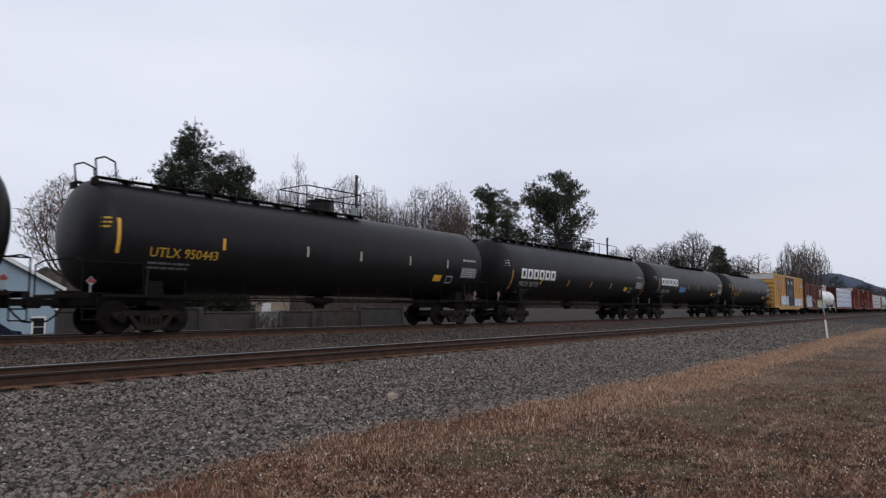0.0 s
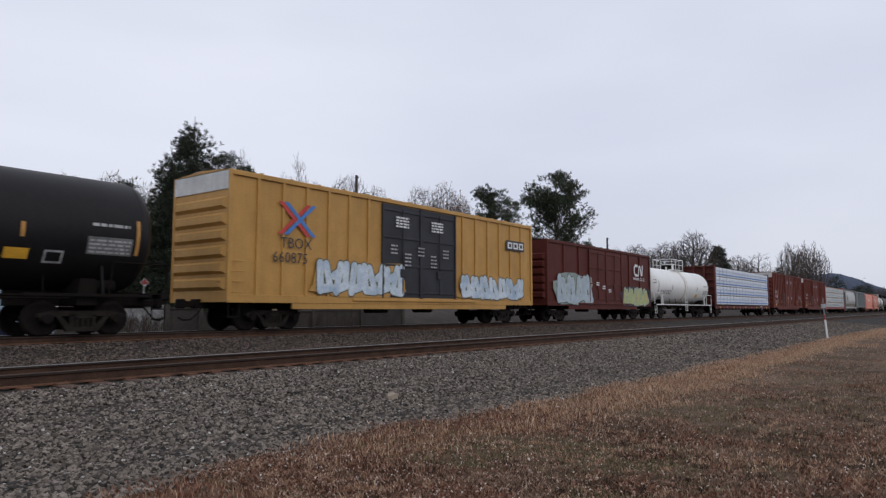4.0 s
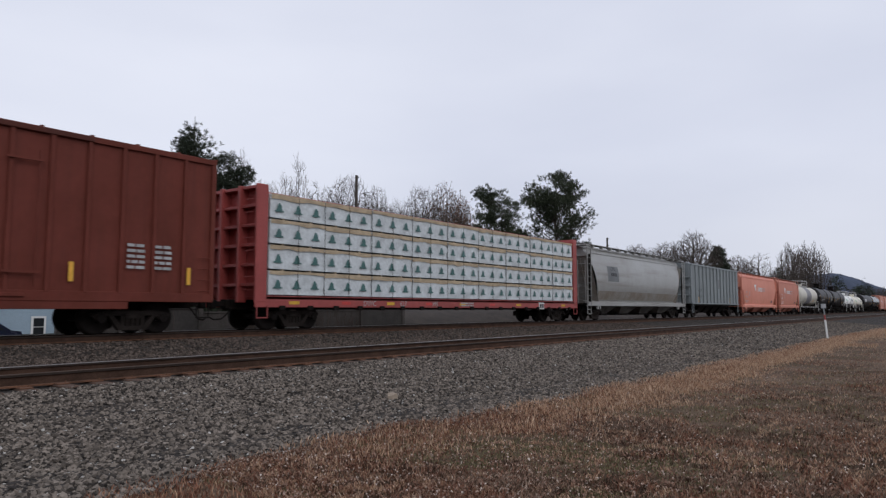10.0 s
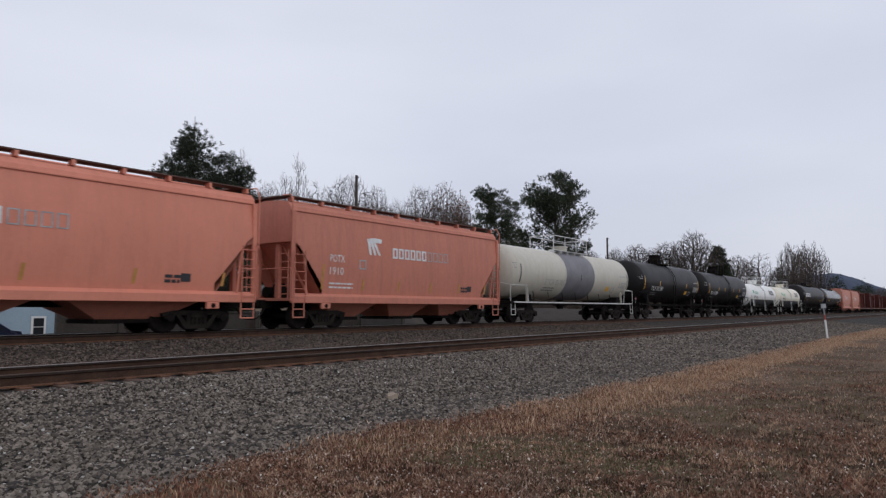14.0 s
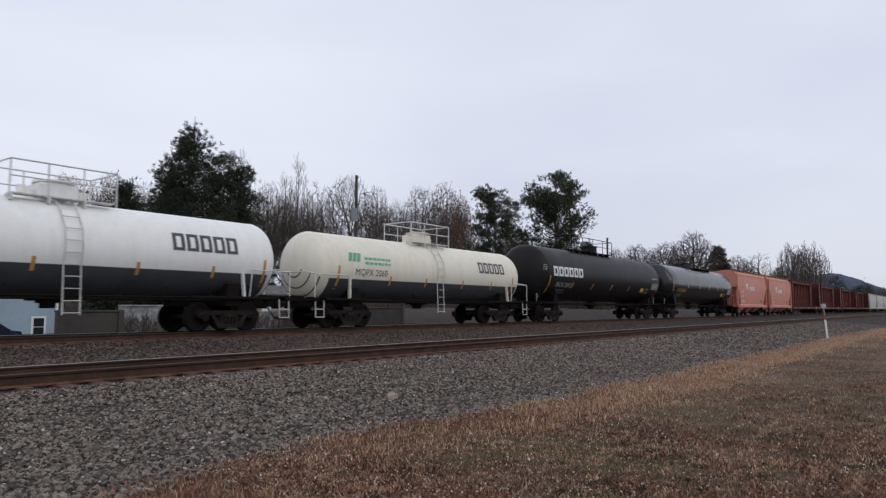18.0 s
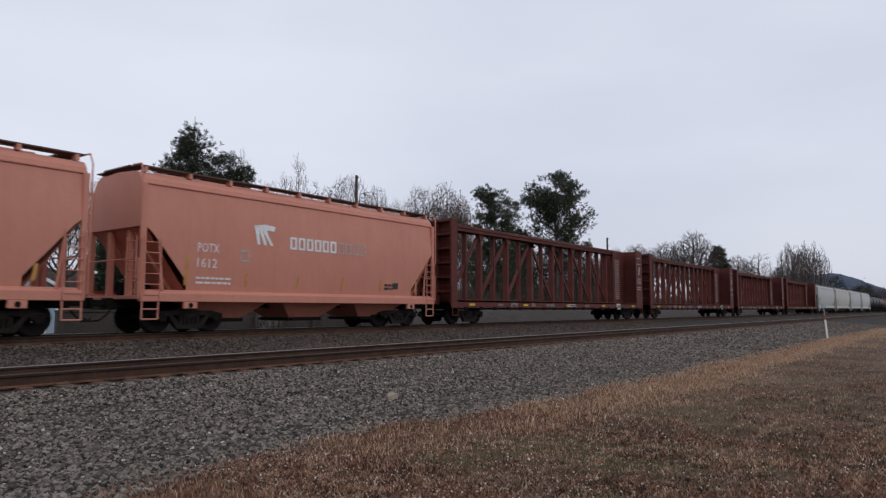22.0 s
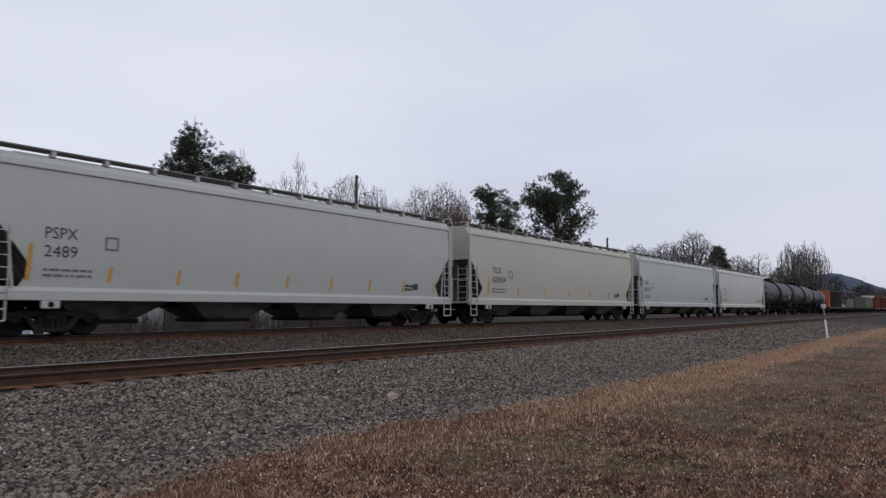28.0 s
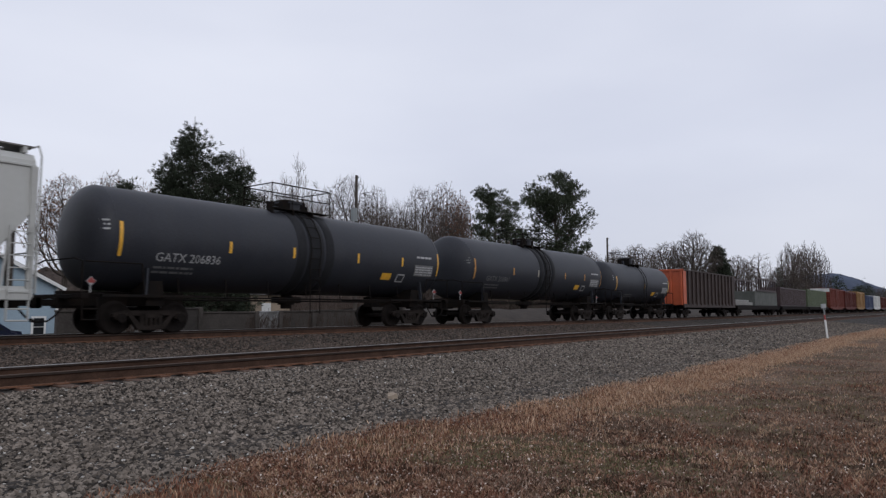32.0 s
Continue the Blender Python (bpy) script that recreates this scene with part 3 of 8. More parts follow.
    if top in ("short", "crash", "front", "long"):
        r0, r1 = {"short": (-2.2, 2.2), "crash": (-1.35, 1.35), "front": (-1.4, 1.4), "long": (-2.4, 2.4)}[top]
        r0, r1 = rails or (r0, r1)
        for s in (-1, 1):
            y = s * 0.78
            rl.path([(r0, y, zt - 0.1), (r0, y, zt + 0.85), (r1, y, zt + 0.85), (r1, y, zt - 0.1)], 0.022, 6)
            rl.rod((r0, y, zt + 0.42), (r1, y, zt + 0.42), 0.018, 6)
            posts = max(3, round((r1 - r0) / 1.5))
            for i in range(1, posts):
                x = r0 + (r1 - r0) * i / posts
                rl.rod((x, y, zt - 0.05), (x, y, zt + 0.85), 0.02, 6)
        for x in (r0, r1):
            rl.rod((x, -0.78, zt + 0.85), (x, 0.78, zt + 0.85), 0.02, 6)
        if top == "crash":
            part("valve_housing", Mesh().box(-0.5, 0.5, -0.4, 0.4, zt, zt + 0.42, 0.04).rod((-0.75, 0.1, zt), (-0.75, 0.1, zt + 0.35), 0.12, 10).rod((0.72, -0.1, zt), (0.72, -0.1, zt + 0.3), 0.1, 10), paint_mat if lower else STEEL_DIRT, car, "valve box and fittings on the tank top")
        if top == "front":
            for s in (-1, 1):
                lp = Mesh().path([(-h + 0.55, s * 0.62, zt), (-h + 0.5, s * 0.62, zt + 0.5), (-h + 0.75, s * 0.62, zt + 0.6), (-h + 1.05, s * 0.62, zt + 0.5), (-h + 1.1, s * 0.62, zt)], 0.025, 6)
                part("grab_loop", lp, rail_mat, car)
        if top == "long":
            rl.path([(w0, 0.5, zt), (w0, 0.5, zt + 0.85), (w0 + 0.2, 0.5, zt + 0.95), (w1 - 0.2, 0.5, zt + 0.95), (w1, 0.5, zt + 0.85), (w1, 0.5, zt)], 0.022, 6)
            for i in range(1, 6):
                x = w0 + (w1 - w0) * i / 6
                rl.rod((x, 0.5, zt), (x, 0.5, zt + 0.95), 0.02, 6)
        part("top_handrail", rl, rail_mat, car)
    # ladder in the middle of the camera's side
    m = Mesh()
    for x in (-0.22, 0.22):
        pts = [(x, -math.sqrt(max(0.0, (R + 0.1) ** 2 - (z - zc) ** 2)), z) for z in (zt - 0.1, zc + 1.1, zc + 0.5, zc, zc - 0.5)]
        m.path(pts + [(x, -R - 0.06, 0.55)], 0.02, 6)
    for i in range(10):
        z = 0.6 + (zt - 0.5) * i / 10
        m.rod((-0.22, -math.sqrt(max(0.05, (R + 0.1) ** 2 - max(0, z - zc) ** 2)), z), (0.22, -math.sqrt(max(0.05, (R + 0.1) ** 2 - max(0, z - zc) ** 2)), z), 0.014, 5)
    if top == "crash":
        part("ladder", m, rail_mat, car)
    # reflective strips, marks and small print
    if strips is None:
        strips = [(-inner + 0.17 + (2 * inner - 0.3) * i / (stripes - 1), i in (0, stripes - 1), yellow) for i in range(stripes)]
    for x, tall, m in strips:
        hh = 0.95 if tall else 0.36
        k = 8
        lean = 0.0 if tall else strip_lean
        shape = ([(dx + lean * j / k, hh * j / k) for j in range(k + 1) for dx in (0, 0.1)], [(2 * j, 2 * j + 1, 2 * j + 3, 2 * j + 2) for j in range(k)])
        paint("reflective_strip", shape, x - 0.05, zc - 2.77 + strip_z - hh / 2, skin, m, body, "reflective strip")
    if rings:
        # raised jacket bands round the middle
        for x0, x1 in rings[1:]:
            part("jacket_band", Mesh().lathe([(x0, R), (x0 + 0.02, R + 0.025), (x1 - 0.02, R + 0.025), (x1, R)], zc, 56), rings[0], body, "dark raised band round the tank")
    if mark:
        v, f = lettering(mark, mark_h)
        paint("lettering", (v, f), -inner + 2 * inner * mark_at, zc + mark_z, skin, lettermat, body)
    if plates:
        paint("small_print", bars(2, 1.3, 0.13, 0.06, seed), -inner + 2 * inner * mark_at, zc + mark_z - 0.2, skin, FAINT, body)
        if paint_mat in (BLACK, GREYBLACK, GLOSSBLACK):
            paint("stencil_panel", rect(1.2, 0.46), inner - 1.5, zc - 0.64, skin, FAINT, body, "grey stencil panel")
        paint("small_print", bars(4, 1.1, 0.1, 0.05, seed + 3), inner - 1.45, zc - 0.3, lambda x, z: skin(x, z) - 0.004,  OLDWHITE if paint_mat != WHITE else FAINT, body)
        paint("small_print", bars(1, 1.0, 0.1, 0.08, seed + 4), inner - 1.4, zc + 0.1, skin, OLDWHITE if paint_mat != WHITE else FAINT, body)
        if paint_mat != WHITE:
            ring = [(0, 0), (0.46, 0), (0.46, 0.32), (0, 0.32), (0.05, 0.05), (0.41, 0.05), (0.41, 0.27), (0.05, 0.27)]
            paint("stencil_box", (ring, [(0, 1, 5, 4), (1, 2, 6, 5), (2, 3, 7, 6), (3, 0, 4, 7)]), inner - 2.5, zc - 0.92, skin, OLDWHITE, body, "small white stencilled box")
        paint("test_panel", rect(0.55, 0.26), inner - 3.4, zc - 0.85, skin, YELLOW, body, "small yellow stencil panel")
        paint("small_print", bars(3, 0.3, 0.12, 0.05, seed + 6), -a + 0.16, zc + 0.35, lambda x, z: skin(x, z) - 0.015, lettermat if lettermat != WHITEWASH else OLDWHITE, body)
    if placard:
        for s in (-1, 1):
            x = s * (h - 0.35)
            z, q = 1.45, 0.13
            d = Mesh().add([(x + dx, y, z + dz) for y in (-1.0, -0.98) for dx, dz in ((-q, 0), (0, -q), (q, 0), (0, q))],
                           [(0, 1, 2, 3), (7, 6, 5, 4), (0, 4, 5, 1), (1, 5, 6, 2), (2, 6, 7, 3), (3, 7, 4, 0)])
            d.rod((x, -0.96, 1.1), (x, -0.96, 1.42), 0.02, 5)
            pl = part("placard", d, OLDWHITE, car, "worn white and red diamond placard")
            part("placard_face", Mesh().add([(x - 0.11, -1.006, z), (x - 0.06, -1.006, z - 0.05), (x + 0.06, -1.006, z - 0.05), (x + 0.11, -1.006, z), (x, -1.006, z + 0.11)], [(0, 1, 2, 3, 4)]), DULLRED, pl)
    if brand:
        brand(body, skin, inner, zc)
    return car


def block_brand(n, w, hgt, gap, at, dz, material=WHITEWASH, seed=0):
    def draw(body, skin, inner, zc):
        brand_row(n, w, hgt, gap, -inner + 2 * inner * at, zc + dz, skin, material, body, "bold white brand mark")
    return draw


# ---- box cars ----
def box_car(u0, u1, label, color, top=5.18, ribs=20, doors=(-0.22, 0.2), roof=None, white_end=None, door_mat=None, seed=0, sill=1.02, rib_mat=None):
    car, h = begin(label, "box car", u0, u1)
    car.name = "box_car"
    W = 1.5
    roof = roof or color
    shell = Mesh().box(-h + 0.06, h - 0.06, -W, W, sill + 0.04, top - 0.12, 0.02)
    body = part("side_wall", shell, color, car)

    def skin(x, z):
        return -W - 0.075
    d0, d1 = doors[0] * 2 * h, doors[1] * 2 * h
    step = 2 * h / ribs
    post = Mesh().box(-0.055, 0.055, -0.07, 0.0, sill + 0.1, top - 0.2, 0.012).data("side_post")
    for i in range(ribs + 1):
        x = -h + 0.08 + (2 * h - 0.16) * i / ribs
        if d0 - 0.1 < x < d1 + 0.1:
            continue
        part("side_post", post, color, car, at=pose(x, -W, 0))
        part("side_post", post, color, car, at=pose(x, W, 0, 0, 0, 180))
    # corner posts, sills, top rail
    for s in (-1, 1):
        part("side_sill", Mesh().box(-h, h, s * (W + 0.01), s * (W + 0.06), sill - 0.12, sill + 0.14, 0.01).box(-h + 2.6, h - 2.6, s * (W - 0.05), s * (W + 0.04), sill - 0.32, sill - 0.1, 0.01), color, car)
        part("top_rail", Mesh().box(-h, h, s * (W - 0.02), s * (W + 0.075), top - 0.26, top - 0.1, 0.012), color, car)
    rf = Mesh()
    n = 15
    for i in range(n):
        x0, x1 = -h + 2 * h * i / n, -h + 2 * h * (i + 1) / n
        rf.add([(x0, -W - 0.06, top - 0.1), (x1, -W - 0.06, top - 0.1), (x1, 0, top), (x0, 0, top), (x1, W + 0.06, top - 0.1), (x0, W + 0.06, top - 0.1)], [(0, 1, 2, 3), (3, 2, 4, 5)])
        rf.beam((x1, -W - 0.05, top - 0.085), (x1, 0, top + 0.015), 0.07, 0.05)
        rf.beam((x1, 0, top + 0.015), (x1, W + 0.05, top - 0.085), 0.07, 0.05)
    rf.add([(-h, -W - 0.06, top - 0.1), (-h, 0, top), (-h, W + 0.06, top - 0.1)], [(0, 1, 2)])
    rf.add([(h, -W - 0.06, top - 0.1), (h, 0, top), (h, W + 0.06, top - 0.1)], [(0, 1, 2)])
    part("roof", rf, roof, car)
    # ends with deep pressed ribs
    for s in (-1, 1):
        e = Mesh().box(s * (h - 0.06), s * (h - 0.02), -W, W, sill - 0.1, top - 0.12)
        wall_mesh, ribs_at = e, []
        for i in range(6):
            z = sill + 0.25 + i * (top - sill - 1.1) / 6
            e = Mesh().add([(s * (h - 0.03), y, z + dz) for y in (-W + 0.06, W - 0.06) for dz in (0, 0.42)] + [(s * (h + 0.09), y, z + dz) for y in (-W + 0.2, W - 0.2) for dz in (0.12, 0.34)],
                  [(0, 1, 5, 4), (2, 3, 7, 6), (0, 4, 6, 2), (1, 3, 7, 5), (4, 5, 7, 6)])
            ribs_at.append(e)
            e = wall_mesh
        end = part("end_wall", e, color, car, "steel end with horizontal pressed ribs")
        for r in ribs_at:
            part("end_rib", r, color, end)
        if white_end:
            part("painted_top_panel", Mesh().box(s * (h - 0.02), s * (h + 0.012), -W, W, top - 0.72, top - 0.13), white_end, end, "white panel across the top of the end")
        part("corner_post", Mesh().box(s * (h - 0.08), s * (h + 0.01), -W - 0.075, -W + 0.02, sill - 0.1, top - 0.1, 0.012), color, car)
        part("corner_post", Mesh().box(s * (h - 0.08), s * (h + 0.01), W - 0.02, W + 0.075, sill - 0.1, top - 0.1, 0.012), color, car)
        ladder(car, s * (h - 0.35), -W - 0.12, sill + 0.05, sill + 1.35, 0.42, color, 4, stiles=False)
        ladder(car, s * (h + 0.1), -W + 0.35, sill + 0.05, sill + 1.35, 0.42, color, 4, along=False, stiles=False)
        st = Mesh().path([(s * (h - 0.5), -W, sill), (s * (h - 0.5), -W, 0.45), (s * (h - 0.1), -W, 0.45), (s * (h - 0.1), -W, sill)], 0.022, 6)
        part("step", st, STEEL_DIRT, car)
        coupler(car, s * h, s)
        truck(car, s * (h - 2.2))
    part("underframe", Mesh().box(-h + 0.3, h - 0.3, -0.3, 0.3, 0.72, sill, 0.02).box(-h + 3, h - 3, -1.3, -1.1, 0.7, sill).box(-2.2, -1.2, -0.9, -0.4, 0.55, sill, 0.05).rod((0.6, -0.8, 0.75), (1.6, -0.8, 0.75), 0.2, 12), STEEL_DIRT, car)
    # pair of sliding or plug doors on each side
    dm = door_mat or color
    if d1 > d0:
        mid = (d0 + d1) / 2
        for s in (-1, 1):
            for a, b in ((d0, mid - 0.02), (mid + 0.02, d1)):
                m = Mesh().box(a, b, s * (W + 0.0), s * (W + 0.05), sill + 0.12, top - 0.3, 0.01)
                d = part("door", m, dm, car, "door with horizontal stiffeners")
                for x in (a + 0.03, b - 0.03):
                    part("door_stile", Mesh().box(x - 0.05, x + 0.05, s * (W + 0.05), s * (W + 0.1), sill + 0.12, top - 0.3, 0.01), dm, d)
                for z in (0.06, 0.35, 0.65, 0.94):
                    zz = sill + 0.12 + (top - sill - 0.42) * z
                    part("door_stiffener", Mesh().box(a + 0.08, b - 0.08, s * (W + 0.05), s * (W + 0.085), zz - 0.045, zz + 0.045, 0.01), dm, d)
                lk = Mesh().rod(((a + b) / 2, s * (W + 0.1), sill + 0.3), ((a + b) / 2, s * (W + 0.1), top - 0.45), 0.022, 6)
                lk.box((a + b) / 2 - 0.16, (a + b) / 2 + 0.16, s * (W + 0.07), s * (W + 0.12), sill + 0.95, sill + 1.3, 0.02)
                part("door_latch", lk, dm, d)
            part("door_track", Mesh().box(d0 - 1.6, d1 + 1.6, s * (W + 0.05), s * (W + 0.11), sill - 0.02, sill + 0.07, 0.01), color, car)
    return car, h, skin, body


# ---- centre-beam flat cars ----
def centre_beam(u0, u1, label, color, load=None, seed=0, mark="", plate=False, sheet_end=False):
    car, h = begin(label, "centerbeam car", u0, u1)
    car.name = "centerbeam_car"
    W, top, deck = 1.48, 4.80, 1.12
    part("deck", Mesh().box(-h + 0.4, h - 0.4, -W, W, deck - 0.1, deck, 0.01), color, car)
    for s in (-1, 1):
        part("side_sill", Mesh().box(-h, h, s * (W - 0.04), s * W, deck - 0.36, deck + 0.02, 0.01), color, car)
    part("centre_sill", Mesh().box(-h, h, -0.28, 0.28, 0.68, deck - 0.1, 0.02), STEEL_DIRT, car)
    winch = Mesh().box(-0.12, 0.12, -0.07, 0.03, deck - 0.46, deck - 0.3, 0.02).data("tie_down_winch")
    n = 18
    for i in range(n):
        x = -h + 1.1 + (2 * h - 2.2) * i / (n - 1)
        part("tie_down_winch", winch, color if i % 2 else STEEL_DIRT, car, at=pose(x, -W, 0))
        if i % 2 == 0:
            part("reflective_strip", Mesh().box(x + 0.3, x + 0.75, -W - 0.006, -W + 0.01, deck - 0.26, deck - 0.15), LETTER_YELLOW if i % 4 == 0 else RED if load else FAINT, car)
    for s in (-1, 1):
        # bulkhead with its stiffeners
        b = Mesh().box(s * (h - 0.42), s * (h - 0.34), -W, W, deck, top, 0.01)
        bh = part("bulkhead", b, color, car, "stiffened steel end bulkhead")
        for y in (-0.5, 0.5):
            part("upright", Mesh().box(s * (h - 0.34), s * h, y - 0.07, y + 0.07, deck - 0.2, top, 0.015), color, bh)
        for z in (1.5, 2.15, 2.8, 3.45, 4.1, top - 0.08):
            part("stiffener", Mesh().box(s * (h - 0.34), s * (h - 0.08), -W, W, z - 0.05, z + 0.05, 0.01), color, bh)
        part("bulkhead_post", Mesh().box(s * (h - 0.46), s * h, -W - 0.01, -W + 0.1, deck - 0.2, top, 0.02), color, bh)
        part("bulkhead_post", Mesh().box(s * (h - 0.46), s * h, W - 0.1, W + 0.01, deck - 0.2, top, 0.02), color, bh)
        st = Mesh().path([(s * (h - 0.5), -W, deck - 0.3), (s * (h - 0.5), -W, 0.42), (s * (h - 0.08), -W, 0.42), (s * (h - 0.08), -W, deck - 0.3)], 0.022, 6)
        part("step", st, color, car)
        ladder(car, s * (h + 0.03), -W + 0.35, deck, top - 0.3, 0.42, color, 8, along=False, stiles=False)
        coupler(car, s * h, s)
        truck(car, s * (h - 1.95))
    # the centre beam: top chord, posts and diagonals
    tw = 0.34
    part("top_chord", Mesh().box(-h + 0.3, h - 0.3, -tw, tw, top - 0.16, top, 0.02).box(-h + 0.3, h - 0.3, -tw + 0.04, -tw + 0.12, top - 0.3, top - 0.1).box(-h + 0.3, h - 0.3, tw - 0.12, tw - 0.04, top - 0.3, top - 0.1), color, car)
    k = 17
    xs = [-h + 0.5 + (2 * h - 1.0) * i / k for i in range(k + 1)]
    wide = Mesh().box(-0.09, 0.09, -0.16, 0.16, deck, top - 0.14, 0.02).data("beam_post")
    thin = Mesh().box(-0.06, 0.06, -0.12, 0.12, deck, top - 0.14, 0.015).data("beam_post")
    for i in range(1, k):
        part("beam_post", wide if i % 2 else thin, color, car, at=pose(xs[i], 0, 0))
    for i in range(2, k - 1, 2):
        mid = k / 2
        a, b = (i - 1, i + 1) if i < mid else (i + 1, i - 1)
        if i % 4 == 0 and abs(i - mid) < 2:
            a, b = b, a
        part("diagonal", Mesh().beam((xs[a], 0, deck + 0.1), (xs[b], 0, top - 0.3), 0.1, 0.14), color, car)
        part("gusset", Mesh().prism([(xs[b] - 0.3, top - 0.16), (xs[b] + 0.3, top - 0.16), (xs[b] + 0.14, top - 0.6), (xs[b] - 0.14, top - 0.6)], -0.17, -0.13), color, car)
    if sheet_end:
        m = Mesh()
        m.box(h - 2.6, h - 0.42, -0.42, -0.36, deck, top - 0.1, 0.01)
        p = part("end_panel", m, color, car, "solid panel with worn white stencils")

        def on(x, z):
            return -0.425
        paint("small_print", bars(20, 0.7, 0.14, 0.05, seed), h - 2.3, top - 0.7, on, OLDWHITE, p)

        def out(x, z):
            return -W - 0.015
        big = part("bulkhead_side", Mesh().box(h - 1.15, h - 0.02, -W - 0.012, -W + 0.03, deck - 0.1, top, 0.01), color, car, "solid bulkhead wing with worn white stencils")
        for dz, rows in ((0.55, 1), (0.95, 1), (2.0, 3), (2.6, 2)):
            paint("small_print", bars(rows, 0.7, 0.14, 0.05, seed + rows), h - 1.0, top - dz, out, OLDWHITE, big)
        paint("stencil_mark", ([(0, 0), (0.16, 0), (0.3, 0.55), (0.14, 0.55)], [(0, 1, 2, 3)]), h - 0.75, top - 1.7, out, OLDWHITE, big)

    plate_x = h - 4.35
    plate = part("stencil_plate", Mesh().box(plate_x - 0.28, plate_x + 0.28, -W - 0.02, -W + 0.01, deck - 0.42, deck - 0.06, 0.008), ENDWHITE, car, "white stencil plate hung on the side sill")
    part("small_print", Mesh().box(plate_x - 0.2, plate_x - 0.03, -W - 0.026, -W - 0.018, deck - 0.34, deck - 0.14).box(plate_x + 0.03, plate_x + 0.2, -W - 0.026, -W - 0.018, deck - 0.34, deck - 0.14), DARKLETTER, plate)

    def low(x, z):
        return -W - 0.006
    if mark:
        x = -h + 5.0
        for w in mark.split():
            paint("lettering", lettering(w, 0.2), x, deck - 0.3, low, OLDWHITE, car)
            x += 2.1
        paint("small_print", bars(2, 1.0, 0.1, 0.06, seed), x, deck - 0.18, low, OLDWHITE, car)
    return car, h


def wrapped_load(u0, u1, label, base, mark, stripe=None, tiers=4, seed=0, bundle=2.45, topz=4.70, split=None):
    """Stacks of plastic-wrapped lumber, bundle by bundle, on both sides of the centre beam. The bundles ride with their car."""
    car = CARS[-1][0]
    c = (u0 + u1) / 2
    h = (u1 - u0) / 2 - 0.55
    rnd = random.Random(seed)
    z0 = 1.16
    th = (topz - z0) / tiers
    n = max(1, round(2 * h / bundle))
    w = 2 * h / n
    for k in range(tiers):
        for i in range(n):
            for side in (-1, 1):
                x0 = -h + i * w + rnd.uniform(0.0, 0.025)
                x1 = -h + (i + 1) * w - rnd.uniform(0.0, 0.025)
                za, zb = z0 + k * th + 0.02, z0 + (k + 1) * th - 0.045
                y0, y1 = side * 0.44, side * (1.44 + rnd.uniform(-0.02, 0.015))
                m = Mesh()
                # wrap with slight sag and folds on the outer face
                nx, nz = 8, 4
                vs = []
                for a in range(nx + 1):
                    for b in range(nz + 1):
                        fold = 0.05 * noise.noise((x0 + (x1 - x0) * a / nx + seed * 9, za * 3 + b * 0.9, side * 4 + i)) if 0 < b < nz else 0
                        vs.append((x0 + (x1 - x0) * a / nx, y1 + side * fold, za + (zb - za) * b / nz))
                m.add(vs, [(a * (nz + 1) + b, (a + 1) * (nz + 1) + b, (a + 1) * (nz + 1) + b + 1, a * (nz + 1) + b + 1) for a in range(nx) for b in range(nz)], True)
                m.box(x0, x1, y0, y1 - side * 0.012, za, zb, 0.02)
                p = part("lumber_pack", m, base, car, label if side < 0 and i == 0 and k == 0 else "")
                if side < 0:
                    def on(x, z, y=y1):
                        return y - 0.034
                    if stripe:
                        paint("printed_stripe", rect(x1 - x0 - 0.02, 0.11), x0 + 0.01, za + 0.13, on, stripe, p, "blue printed stripe on the wrap")
                        for j in range(2):
                            xx = x0 + 0.2 + j * w * 0.5
                            paint("printed_mark", bars(1, 0.6, 0.1, 0.12, seed + j), xx + 0.16, za + 0.42, on, mark, p)
                            paint("printed_mark", rect(0.1, 0.16), xx, za + 0.42, on, mark, p)
                    else:
                        for j in range(3):
                            xx = x0 + 0.25 + j * w / 3
                            zz = za + 0.3
                            paint("printed_mark", ([(-0.09, 0), (0.29, 0), (0.29, 0.04), (0.22, 0.06), (0.2, 0.2), (0.12, 0.3), (0.06, 0.28), (0.02, 0.18), (-0.02, 0.06), (-0.09, 0.04)], [tuple(range(10))]), xx, zz - 0.1, on, mark, p)
                        top = 0.1 + 0.07 * rnd.random()
                        edge = [(0, top), (0, 0)] + [((x1 - x0 - 0.03) * q / 6, rnd.uniform(-0.03, 0.04)) for q in range(1, 6)] + [(x1 - x0 - 0.03, 0), (x1 - x0 - 0.03, top)]
                        paint("bare_lumber", (edge, [tuple(range(len(edge)))]), x0 + 0.015, zb - top, on, LUMBER, p, "tan lumber showing above the torn wrap")
                # wooden stickers between the tiers
            if k:
                for xx in (0.25, 0.75):
                    x = -h + (i + xx) * w
                    part("sticker", Mesh().box(x - 0.045, x + 0.045, -1.4, 1.4, z0 + k * th - 0.045, z0 + k * th + 0.02), LUMBER, car)
    # cables over the load
    for i in range(1, 2 * n):
        x = -h + i * w / 2
        part("tie_down_cable", Mesh().path([(x, -0.4, topz + 0.05), (x, -1.44, topz), (x, -1.475, topz - 0.05), (x, -1.475, 1.05)], 0.008, 4), STEEL_DIRT, car)


